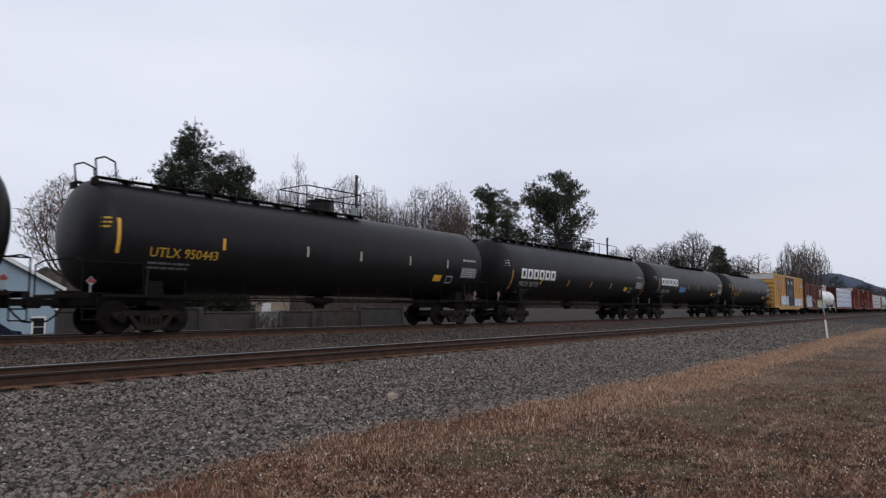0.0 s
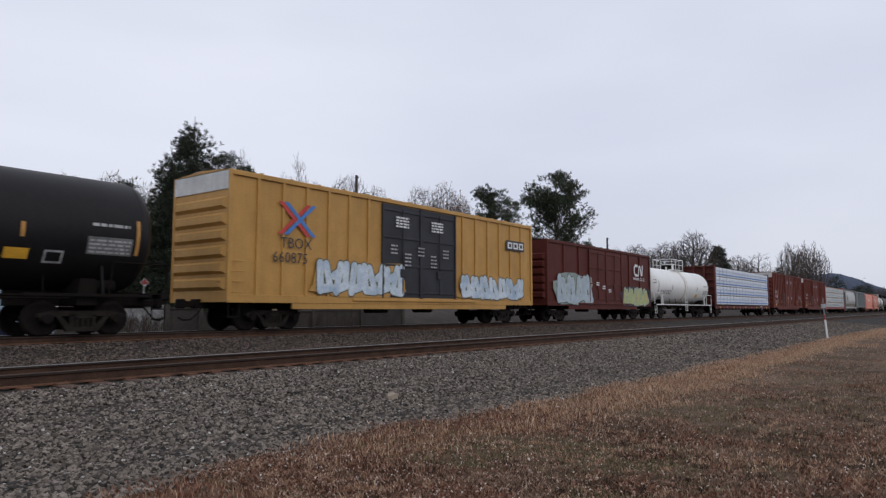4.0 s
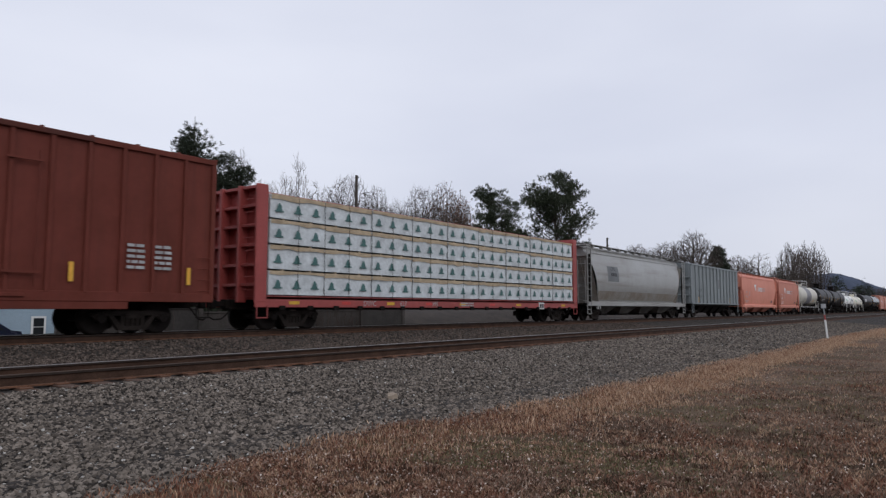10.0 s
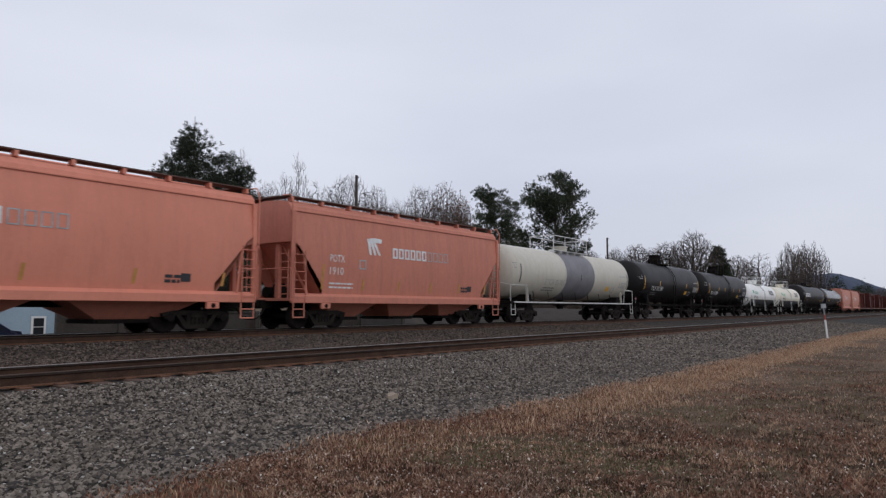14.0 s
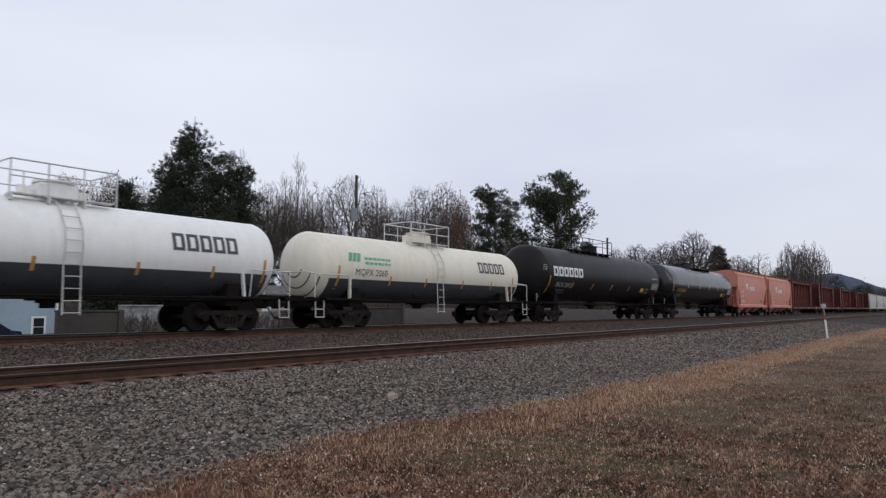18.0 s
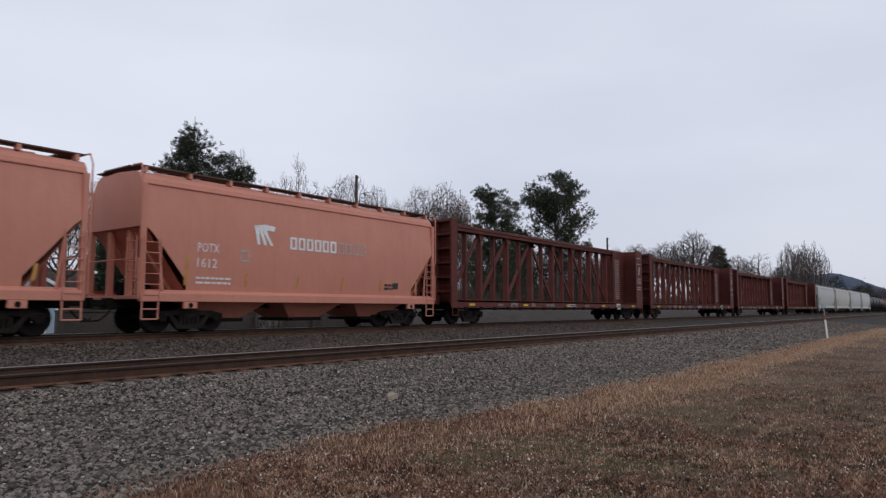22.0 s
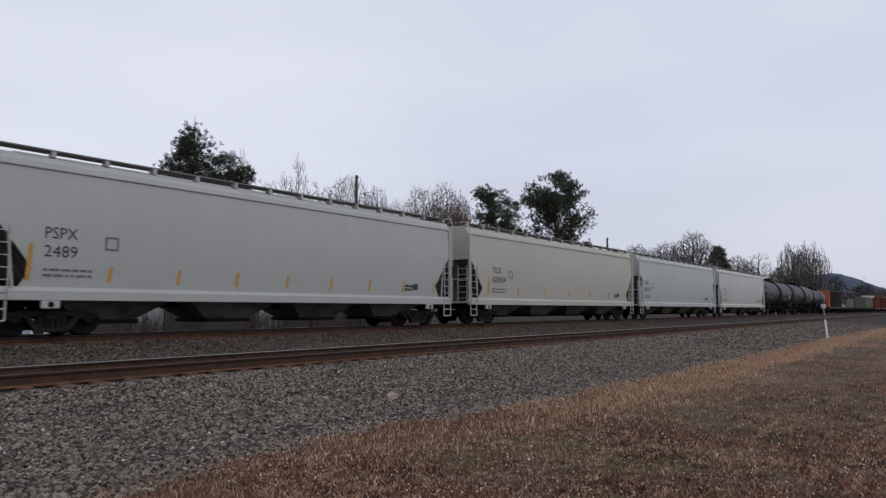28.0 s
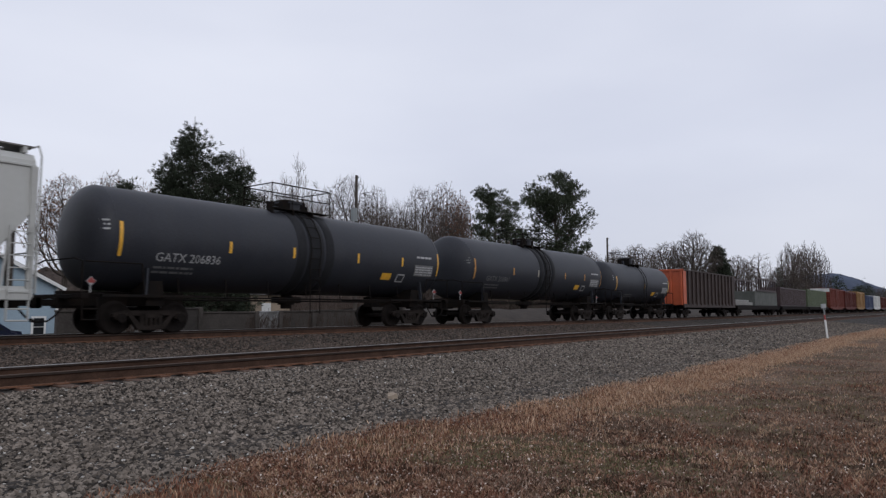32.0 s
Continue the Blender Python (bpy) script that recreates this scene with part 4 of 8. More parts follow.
# ---- covered hoppers ----
def covered_hopper(u0, u1, label, color, top=4.72, bays=4, sill_z=1.08, round_side=0.10, ladder_mat=None, bay_mat=None, belly=0.0, walk_mat=None, seed=0, old=False, cut=((1.08, 1.45), (1.5, 1.45), (2.85, 0.32), (3.02, 0.12)), slope_mat=None):
    """Cut lists how far the side sheet stands back from the end at each height."""
    car, h = begin(label, "covered hopper", u0, u1)
    car.name = "covered_hopper"
    lm = ladder_mat or color
    bay_mat = bay_mat or color
    slope_mat = slope_mat or color
    W = 1.5
    eave = top - 0.5
    inset = 0.42 if old else 0.1
    cut_top = cut[-1][0]

    def wall(z):
        # sides bow outwards in the middle and come in a little at the sill and the eave
        t = (z - sill_z) / (eave - sill_z)
        return W - round_side * (2 * t - 1) ** 2 - 0.02 - belly * max(0.0, (0.4 - t) / 0.4) ** 2 - belly * 0.8 * max(0.0, (t - 0.5) / 0.5) ** 2
    zs = sorted([sill_z + 0.1 + (eave - sill_z - 0.1) * i / 10 for i in range(11)] + [z for z, _ in cut if z > sill_z + 0.1])

    def reach(z):
        # the side sheet is cut back below, where the slope sheets come down
        if z > cut_top:
            return h - inset
        for (z0, a), (z1, b) in zip(cut, cut[1:]):
            if z <= z1:
                return h - inset - a - (b - a) * max(0.0, (z - z0) / (z1 - z0))
        return h - inset
    foot = h - inset - 1.5
    for s in (-1, 1):
        m = Mesh()
        vs = []
        nx = 10
        for z in zs:
            r = reach(z)
            vs += [(-r + 2 * r * i / nx, s * wall(z), z) for i in range(nx + 1)]
        m.add(vs, [(k * (nx + 1) + i, k * (nx + 1) + i + 1, (k + 1) * (nx + 1) + i + 1, (k + 1) * (nx + 1) + i) for k in range(len(zs) - 1) for i in range(nx)], True)
        side = part("side_sheet", m, color, car)
        sl = Mesh().box(-h + 0.1, h - 0.1, s * (W - 0.14), s * (W + 0.035), sill_z - 0.17, sill_z + 0.08, 0.015)
        sl.add([(x, s * y, z) for x in (-h + 0.1, h - 0.1) for y, z in ((W + 0.03, sill_z + 0.07), (wall(sill_z + 0.2) - 0.01, sill_z + 0.17), (W - 0.13, sill_z + 0.07))], [(0, 1, 4, 3), (0, 2, 1), (3, 4, 5)])
        part("side_sill", sl, color, car)
        part("eave_rail", Mesh().box(-h + inset, h - inset, s * (wall(eave) - 0.06), s * (wall(eave) + 0.045), eave - 0.03, eave + 0.035, 0.012), color, car)
        if s < 0:
            near = side
    # sloping ends below, upright ends above
    we = wall(eave)
    prof = [(-we + 0.005, eave + 0.03), (-we + 0.03, eave + 0.14), (-we + 0.16, top - 0.2), (-we + 0.42, top - 0.13), (0, top - 0.07)]
    prof = prof + [(-y, z) for y, z in reversed(prof[:-1])]
    n = len(prof) - 1
    for s in (-1, 1):
        xe = s * (h - inset)
        m = Mesh()
        m.add([(xe, y, z) for y, z in prof] + [(xe, W - 0.03, cut_top), (xe, -W + 0.03, cut_top)], [tuple(range(n + 3))])
        part("end_sheet", m, color, car, "upright upper end of the car body")
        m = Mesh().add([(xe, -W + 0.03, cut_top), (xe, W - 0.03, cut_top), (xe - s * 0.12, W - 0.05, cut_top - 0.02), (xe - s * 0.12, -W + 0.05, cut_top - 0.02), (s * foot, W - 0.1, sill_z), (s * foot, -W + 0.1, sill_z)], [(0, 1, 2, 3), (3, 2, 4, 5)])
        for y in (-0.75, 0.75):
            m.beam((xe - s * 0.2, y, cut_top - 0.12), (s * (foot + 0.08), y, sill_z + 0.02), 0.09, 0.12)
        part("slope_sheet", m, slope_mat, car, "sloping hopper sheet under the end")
        # end frame: corner posts, braces, platform
        e = Mesh()
        for y in (-W + 0.045, W - 0.045):
            e.box(s * (h - inset - 0.13), s * (h - inset + 0.02), y - 0.05, y + 0.05, sill_z, (cut_top + 0.1 if old else eave - 0.02), 0.01)
            if not old:
                e.beam((s * (h - 0.78), y, sill_z + 0.1), (s * (h - 0.62), y, cut_top - 0.35), 0.05, 0.05)
        g = Mesh()
        for y in (-0.55, 0.55):
            g.box(s * (h - 0.35), s * (h - 0.2), y - 0.09, y + 0.09, sill_z, cut_top - 0.05, 0.01)
        part("end_stanchion", g, slope_mat, car)
        e.box(s * (h - 1.9), s * (h - 0.05), -W + 0.02, W - 0.02, sill_z - 0.1, sill_z, 0.01)
        part("end_frame", e, color if not old else STEEL_DIRT, car)
        xl = s * (h - 0.4 + (0.12 if old else 0))
        ladder(car, xl, -W - 0.05, 0.95, (top - 0.3 if old else cut_top - 0.3), 0.5, lm, 6 if not old else 9)
        ladder(car, s * (h + 0.0), -W + 0.35, sill_z, cut_top - 0.3, 0.5, lm, 6, along=False)
        if old:
            fr = Mesh()
            for y in (-W - 0.02, W + 0.02):
                for x in (s * (h - 0.05), s * (h - 0.55)):
                    fr.rod((x, y, sill_z - 0.1), (x, y, top - 0.15), 0.03, 6)
            fr.box(s * (h + 0.02), s * (h - 0.62), -W, W, top - 0.14, top - 0.08)
            part("end_cage", fr, lm, car, "open ladder frame at the end")
        else:
            part("roof_grab", Mesh().path([(s * (h - 0.04), -W - 0.03, cut_top - 0.4), (s * (h - 0.04), -W - 0.03, top - 0.25), (s * (h - 0.06), -W + 0.1, top + 0.02), (s * (h - 0.06), -W + 0.55, top + 0.04)], 0.022, 6), lm, car, "curved grab pipe up to the roof")
        st = Mesh().path([(xl - 0.24, -W, sill_z), (xl - 0.24, -W, 0.42), (xl + 0.24, -W, 0.42), (xl + 0.24, -W, sill_z)], 0.024, 6)
        st.rod((xl - 0.24, -W, 0.7), (xl + 0.24, -W, 0.7), 0.022, 6)
        part("step", st, lm, car)
        hr = Mesh().path([(s * (h - 0.02), -W, sill_z), (s * (h - 0.02), -W, 2.1), (s * (h - 0.02), W, 2.1), (s * (h - 0.02), W, sill_z)], 0.02, 6)
        part("end_handrail", hr, lm, car)
        jx = s * (h - 1.65)
        pad = part("jacking_pad", Mesh().box(jx - 0.22, jx + 0.22, -W - 0.03, -W + 0.08, sill_z - 0.37, sill_z - 0.16, 0.02), color, car)
        # no opening: a solid black disc imitates the dark inside of a hole
        part("pad_hole_disc", Mesh().rod((jx, -W - 0.036, sill_z - 0.27), (jx, -W, sill_z - 0.27), 0.075, 12), STEEL_DIRT, pad)
        coupler(car, s * h, s)
        truck(car, s * (h - 1.9))
    part("brake_gear", Mesh().rod((-h + 0.4, 0.3, 1.3), (-h + 1.3, 0.3, 1.3), 0.2, 12).box(-h + 0.3, -h + 0.6, -0.6, -0.2, 1.1, 1.6, 0.03), STEEL_DIRT, car)
    # shouldered roof, hatches and running boards
    vs = [(x, y, z) for x in (-h + inset, h - inset) for y, z in prof]
    part("roof", Mesh().add(vs, [(i, i + 1, n + 2 + i, n + 1 + i) for i in range(n)]), color, car)
    part("hatch_trough", Mesh().box(-h + 1.0, h - 1.0, -0.45, 0.45, top - 0.1, top + 0.02, 0.03), color, car)
    k = int(2 * h / 1.4)
    for s in (-1, 1):
        y = s * (W - 0.52)
        board = part("running_board", Mesh().box(-h + 0.08, h - 0.08, y - 0.24, y + 0.24, top - 0.005, top + 0.03), walk_mat or color, car, "grating running board along the roof")
        br = Mesh().box(-0.05, 0.05, s * (W - 0.5), s * (W - 0.27), top - 0.16, top - 0.008).data("bracket")
        for i in range(k + 1):
            part("bracket", br, color, car, at=pose(-h + 0.3 + (2 * h - 0.6) * i / k, 0, 0))
    for s in (-1, 1):
        part("cross_board", Mesh().box(s * h - 0.3 * s - 0.25, s * h - 0.3 * s + 0.25, -W + 0.76, W - 0.76, top + 0.02, top + 0.06), walk_mat or color, car)
    # hopper bays
    c0 = -foot - 0.05
    w = -2 * c0 / bays
    for i in range(bays):
        x0, x1 = c0 + w * i, c0 + w * (i + 1)
        g = w * 0.3
        m = Mesh()
        m.add([(x0 + 0.1, -W + 0.12, sill_z), (x1 - 0.1, -W + 0.12, sill_z), (x1 - 0.1, W - 0.12, sill_z), (x0 + 0.1, W - 0.12, sill_z),
               (x0 + g, -0.72, 0.42), (x1 - g, -0.72, 0.42), (x1 - g, 0.72, 0.42), (x0 + g, 0.72, 0.42)],
              [(0, 1, 5, 4), (1, 2, 6, 5), (2, 3, 7, 6), (3, 0, 4, 7), (4, 5, 6, 7)])
        b = part("hopper_bay", m, bay_mat, car, "tapering discharge hopper under the car")
        part("outlet_gate", Mesh().box(x0 + g - 0.1, x1 - g + 0.1, -0.78, 0.78, 0.30, 0.42, 0.02).rod((x0 + g, -0.95, 0.36), (x0 + g, 0.95, 0.36), 0.03, 6), STEEL_DIRT, b)
    part("centre_sill", Mesh().box(-h + 0.4, h - 0.4, -0.25, 0.25, 0.75, 1.08, 0.02), STEEL_DIRT, car)

    def skin(x, z):
        return -wall(min(max(z, sill_z), eave)) - 0.004
    return car, h, skin, near


def hopper_marks(h, skin, near, mark, number, ink, seed=0, at=1.9, strips=7, size=0.34, z=2.35, strip_mat=None):
    x = -h + at
    if mark:
        paint("lettering", lettering(mark, size, size * 2.7), x, z + 0.46, skin, ink, near)
        paint("lettering", lettering(number, size), x, z, skin, ink, near)
    paint("small_print", bars(2, 1.2, 0.14, 0.06, seed), x, z - 0.35, skin, FAINT if ink == DARKLETTER else ink, near)
    for i in range(strips):
        xx = x - 0.4 + (h - 1.35 - x + 0.4) * i / (strips - 1)
        hh = 0.9 if i == 0 else 0.42
        lean = ([(0, 0), (0.1, 0), (0.145, hh), (0.05, hh)], [(0, 1, 2, 3)])
        paint("reflective_strip", lean, xx, 1.4, skin, strip_mat or HOPSTRIP, near, "dull yellow reflective strip")
    paint("stencil_box", ([(0, 0), (0.36, 0), (0.36, 0.36), (0, 0.36), (0.05, 0.05), (0.31, 0.05), (0.31, 0.31), (0.05, 0.31)], [(0, 1, 5, 4), (1, 2, 6, 5), (2, 3, 7, 6), (3, 0, 4, 7)]), x + 1.5, z + 0.25, skin, FAINT if ink == DARKLETTER else OLDWHITE, near)
    paint("small_print", bars(2, 0.5, 0.14, 0.09, seed + 5), h - 3.2, 1.6, skin, DARKLETTER, near)
    paint("stencil_box", rect(0.32, 0.24), h - 2.7, 1.5, skin, DARKLETTER, near)


# ---- open-top and ribbed cars ----
def ribbed_hopper(u0, u1, label, color):
    car, h = begin(label, "covered hopper", u0, u1)
    car.name = "ribbed_hopper"
    W, top, sill = 1.5, 4.55, 1.2
    body = part("side_wall", Mesh().box(-h + 0.05, h - 0.05, -W, W, sill, top, 0.015), color, car)
    post = Mesh().box(-0.06, 0.06, -0.1, 0, sill + 0.02, top - 0.06, 0.015).data("side_post")
    n = 14
    for i in range(1, n):
        for s in (-1, 1):
            part("side_post", post, color, car, at=pose(-h + 2 * h * i / n, s * W, 0, 0, 0, 0 if s < 0 else 180))
    for s in (-1, 1):
        part("top_rail", Mesh().box(-h, h, s * (W - 0.02), s * (W + 0.09), top - 0.1, top + 0.03, 0.015), color, car)
        part("side_sill", Mesh().box(-h, h, s * (W - 0.02), s * (W + 0.09), sill - 0.05, sill + 0.06, 0.015), color, car)
        e = Mesh().add([(s * h, -W, top), (s * h, W, top), (s * h, 0, top + 0.2)], [(0, 1, 2)])
        for z in (1.9, 2.7, 3.4):
            e.box(s * h, s * (h + 0.12), -W, W, z - 0.06, z + 0.06, 0.02)
        part("end_wall", e, color, car)
        ladder(car, s * (h - 0.3), -W - 0.12, 1.25, 4.4, 0.45, color, 8, stiles=False)
        ladder(car, s * (h + 0.14), -W + 0.35, 1.25, 4.4, 0.45, color, 8, along=False)
        st = Mesh().path([(s * (h - 0.5), -W, sill), (s * (h - 0.5), -W, 0.45), (s * (h - 0.1), -W, 0.45), (s * (h - 0.1), -W, sill)], 0.022, 6)
        part("step", st, color, car)
        coupler(car, s * h, s)
        truck(car, s * (h - 1.8))
    rf = Mesh().add([(x, y, z) for x in (-h, h) for y, z in ((-W - 0.05, top), (0, top + 0.2), (W + 0.05, top))], [(0, 1, 4, 3), (1, 2, 5, 4)])
    part("roof", rf, color, car)
    for i in range(8):
        x = -h + 1.2 + (2 * h - 2.4) * i / 7
        part("roof_hatch", Mesh().box(x - 0.4, x + 0.4, -1.05, -0.35, top + 0.04, top + 0.17, 0.04).box(x - 0.4, x + 0.4, 0.35, 1.05, top + 0.04, top + 0.17, 0.04), color, car)
    for i in range(4):
        x0 = -h + 3.2 + (2 * h - 6.4) * i / 4
        x1 = x0 + (2 * h - 6.4) / 4
        m = Mesh().add([(x0, -1.3, sill), (x1, -1.3, sill), (x1, 1.3, sill), (x0, 1.3, sill), (x0 + 0.5, -0.6, 0.4), (x1 - 0.5, -0.6, 0.4), (x1 - 0.5, 0.6, 0.4), (x0 + 0.5, 0.6, 0.4)],
                       [(0, 1, 5, 4), (1, 2, 6, 5), (2, 3, 7, 6), (3, 0, 4, 7), (4, 5, 6, 7)])
        part("hopper_bay", m, STEEL_DIRT, car)
    part("centre_sill", Mesh().box(-h + 0.3, h - 0.3, -0.25, 0.25, 0.72, sill, 0.02).box(-h, h, -1.4, -1.3, 1.0, sill), STEEL_DIRT, car)
    return car, h, body, (lambda x, z: -W - 0.006)


def gondola(u0, u1, label, color, end_mat, top=3.6, ribs=12, name="gondola_car"):
    car, h = begin(label, "gondola", u0, u1)
    car.name = name
    W, sill = 1.5, 1.05
    for s in (-1, 1):
        part("side_wall", Mesh().box(-h, h, s * (W - 0.06), s * W, sill, top, 0.01), color, car)
        part("top_rail", Mesh().box(-h, h, s * (W - 0.08), s * (W + 0.1), top - 0.12, top, 0.02), color, car)
        part("side_sill", Mesh().box(-h, h, s * (W - 0.04), s * (W + 0.06), sill - 0.2, sill + 0.1, 0.01), color, car)
        e = Mesh().box(s * (h - 0.05), s * h, -W, W, sill, top, 0.01)
        end = part("end_wall", e, end_mat, car)
        for y in (-1.35, -0.5, 0.5, 1.35):
            part("end_post", Mesh().box(s * h, s * (h + 0.12), y - 0.07, y + 0.07, sill, top - 0.15, 0.02), end_mat, end)
        part("end_rail", Mesh().box(s * (h - 0.02), s * (h + 0.12), -W - 0.07, W + 0.07, top - 0.15, top + 0.005, 0.02), end_mat, end)
        part("corner_panel", Mesh().box(s * (h - 0.75), s * h, -W - 0.02, -W + 0.01, sill, top, 0.005), end_mat if s < 0 else color, car)
        coupler(car, s * h, s)
        truck(car, s * (h - 1.9))
    post = Mesh().box(-0.07, 0.07, -0.12, 0, sill, top - 0.1, 0.015).data("side_post")
    for i in range(1, ribs):
        for s in (-1, 1):
            part("side_post", post, color, car, at=pose(-h + 2 * h * i / ribs, s * W, 0, 0, 0, 0 if s < 0 else 180))
    part("floor", Mesh().box(-h, h, -W + 0.05, W - 0.05, sill - 0.05, sill + 0.02), STEEL_DIRT, car)
    part("centre_sill", Mesh().box(-h + 0.3, h - 0.3, -0.28, 0.28, 0.7, sill, 0.02), STEEL_DIRT, car)
    return car, h


def flat_car(u0, u1, label, color):
    car, h = begin(label, "flat car", u0, u1)
    car.name = "flat_car"
    W, deck = 1.45, 1.1
    part("deck", Mesh().box(-h, h, -W, W, deck - 0.1, deck, 0.01), color, car)
    for s in (-1, 1):
        part("side_sill", Mesh().box(-h, h, s * (W - 0.06), s * (W + 0.02), deck - 0.4, deck, 0.01), color, car)
        coupler(car, s * h, s)
        truck(car, s * (h - 1.9))
    part("centre_sill", Mesh().box(-h + 0.3, h - 0.3, -0.28, 0.28, 0.66, deck - 0.1, 0.02), STEEL_DIRT, car)
    return car, h


# ---- paints of the train ----
LUMBER = mat("sawn_lumber", (0.46, 0.36, 0.24), 0.8, 0, 0.3, 3, 30, 0.1)
BOXRED = mat("box_car_red", (0.148, 0.035, 0.024), 0.65, 0, 0.12, 0.6, 7, 0.01, tint=(0.115, 0.027, 0.017), streak=0.35, dirt=(0.065, 0.022, 0.015), spec=0.2)
CNRED = mat("dark_red_box_paint", (0.098, 0.021, 0.015), 0.6, 0, 0.14, 0.6, 7, 0.01, streak=0.4, dirt=(0.04, 0.014, 0.011), spec=0.2)
BEAMRED = mat("oxide_red_beam_paint", (0.115, 0.033, 0.026), 0.65, 0, 0.3, 0.8, 18, 0.05, tint=(0.09, 0.024, 0.019), streak=0.3, dirt=(0.045, 0.020, 0.016), spec=0.2)
DARKRED = mat("sooty_red_patch_paint", (0.075, 0.024, 0.018), 0.7, 0, 0.25, 0.8, 10, 0.01, tint=(0.10, 0.028, 0.02), spec=0.2)
BRIGHTRED = mat("red_beam_paint", (0.34, 0.062, 0.055), 0.55, 0, 0.2, 0.8, 18, 0.04, streak=0.3, dirt=(0.1, 0.03, 0.025))
BOXYELLOW = mat("yellow_box_paint", (0.50, 0.27, 0.065), 0.55, 0, 0.18, 0.6, 18, 0.04, streak=0.4, dirt=(0.3, 0.16, 0.05))
DOORBLACK = mat("black_door_paint", (0.02, 0.02, 0.025), 0.6, 0, 0.3, 1, 20, 0.04)
ENDWHITE = mat("chalky_white_paint", (0.62, 0.62, 0.60), 0.7, 0, 0.2, 1.2, 18, 0.04, streak=0.4, dirt=(0.35, 0.32, 0.28))
HOPGREY = mat("pale_grey_hopper_paint", (0.385, 0.39, 0.373), 0.5, 0, 0.05, 0.4, 6, 0.0, streak=0.35, dirt=(0.33, 0.32, 0.29))
HOPWHITE = mat("cool_white_hopper_paint", (0.385, 0.40, 0.392), 0.5, 0, 0.05, 0.4, 6, 0.0, streak=0.2, dirt=(0.36, 0.36, 0.34))
HOPCHALK = mat("chalk_white_hopper_paint", (0.435, 0.437, 0.415), 0.5, 0, 0.05, 0.4, 6, 0.0, streak=0.3, dirt=(0.40, 0.39, 0.35))
HOPTAN = mat("warm_grey_hopper_paint", (0.41, 0.39, 0.34), 0.5, 0, 0.05, 0.4, 6, 0.0, streak=0.25, dirt=(0.38, 0.35, 0.28))
HOPOLD = mat("sooty_grey_hopper_paint", (0.33, 0.335, 0.325), 0.4, 0, 0.07, 0.35, 9, 0.01, tint=(0.28, 0.275, 0.26), streak=0.2, dirt=(0.2, 0.18, 0.14))


SOOTBAND = mat("sooty_band", (0.02, 0.0205, 0.023), 0.7, 0, 0.3, 1, 20, 0.03, spec=0.15)
HOPSTRIP = mat("dull_orange_strip", (0.52, 0.27, 0.045), 0.55, 0, 0.2, 4, 40, 0)
WALKBROWN = mat("rusty_grating_steel", (0.11, 0.065, 0.052), 0.8, 0, 0.3, 2, 20, 0)
PALESTRIP = mat("pale_worn_strip", (0.40, 0.37, 0.30), 0.6, 0, 0.2, 4, 40, 0)


def smeared(m, dirt, share):
    """Long sooty smears that the wind has drawn along the car's side."""
    nt = m.node_tree
    N, L = nt.nodes.new, nt.links.new
    b = nt.nodes["Principled BSDF"]
    co, mp, noi, rng, mx = N("ShaderNodeTexCoord"), N("ShaderNodeMapping"), N("ShaderNodeTexNoise"), N("ShaderNodeMapRange"), N("ShaderNodeMix")
    mp.inputs["Scale"].default_value = (0.12, 0.12, 1.6)
    noi.inputs["Scale"].default_value, noi.inputs["Detail"].default_value, noi.inputs["Roughness"].default_value = 1.6, 6, 0.6
    rng.inputs["From Min"].default_value, rng.inputs["From Max"].default_value, rng.inputs["To Max"].default_value = 0.48, 0.72, share
    mx.data_type = "RGBA"
    mx.inputs["B"].default_value = (*dirt, 1)
    L(co.outputs["Object"], mp.inputs["Vector"])
    L(mp.outputs["Vector"], noi.inputs["Vector"])
    L(noi.outputs["Fac"], rng.inputs["Value"])
    L(rng.outputs["Result"], mx.inputs["Factor"])
    L(b.inputs["Base Color"].links[0].from_socket, mx.inputs["A"])
    L(mx.outputs["Result"], b.inputs["Base Color"])


smeared(HOPOLD, (0.15, 0.125, 0.10), 0.55)
RIBGREY = mat("dull_grey_paint", (0.225, 0.25, 0.255), 0.6, 0, 0.09, 0.5, 7, 0.01, streak=0.35, dirt=(0.17, 0.18, 0.18))
SALMONBRIGHT = mat("orange_salmon_hopper_paint", (0.68, 0.245, 0.165), 0.6, 0, 0.06, 0.4, 7, 0.005, tint=(0.62, 0.22, 0.145), streak=0.3, dirt=(0.36, 0.13, 0.08))
SALMON = mat("salmon_hopper_paint", (0.55, 0.225, 0.158), 0.6, 0, 0.06, 0.4, 7, 0.005, tint=(0.50, 0.20, 0.14), streak=0.3, dirt=(0.36, 0.13, 0.08))
SALMONDIM = mat("brownish_salmon_paint", (0.55, 0.20, 0.135), 0.65, 0, 0.08, 0.5, 7, 0.01, streak=0.4, dirt=(0.22, 0.10, 0.07))
ORANGE = mat("orange_end_paint", (0.46, 0.09, 0.032), 0.5, 0, 0.15, 0.8, 14, 0.03, streak=0.3, dirt=(0.3, 0.07, 0.03))
WRAP = mat("white_plastic_wrap", (0.68, 0.72, 0.78), 0.35, 0, 0.12, 3, 10, 0.4)
WRAPGREY = mat("pale_green_plastic_wrap", (0.60, 0.64, 0.65), 0.35, 0, 0.22, 2.5, 9, 0.5)
WRAPBLUE = mat("blue_print", (0.06, 0.20, 0.52), 0.45, 0, 0.15, 3, 20, 0)
PALEBLUE = mat("pale_blue_print", (0.32, 0.42, 0.60), 0.45, 0, 0.15, 3, 20, 0)
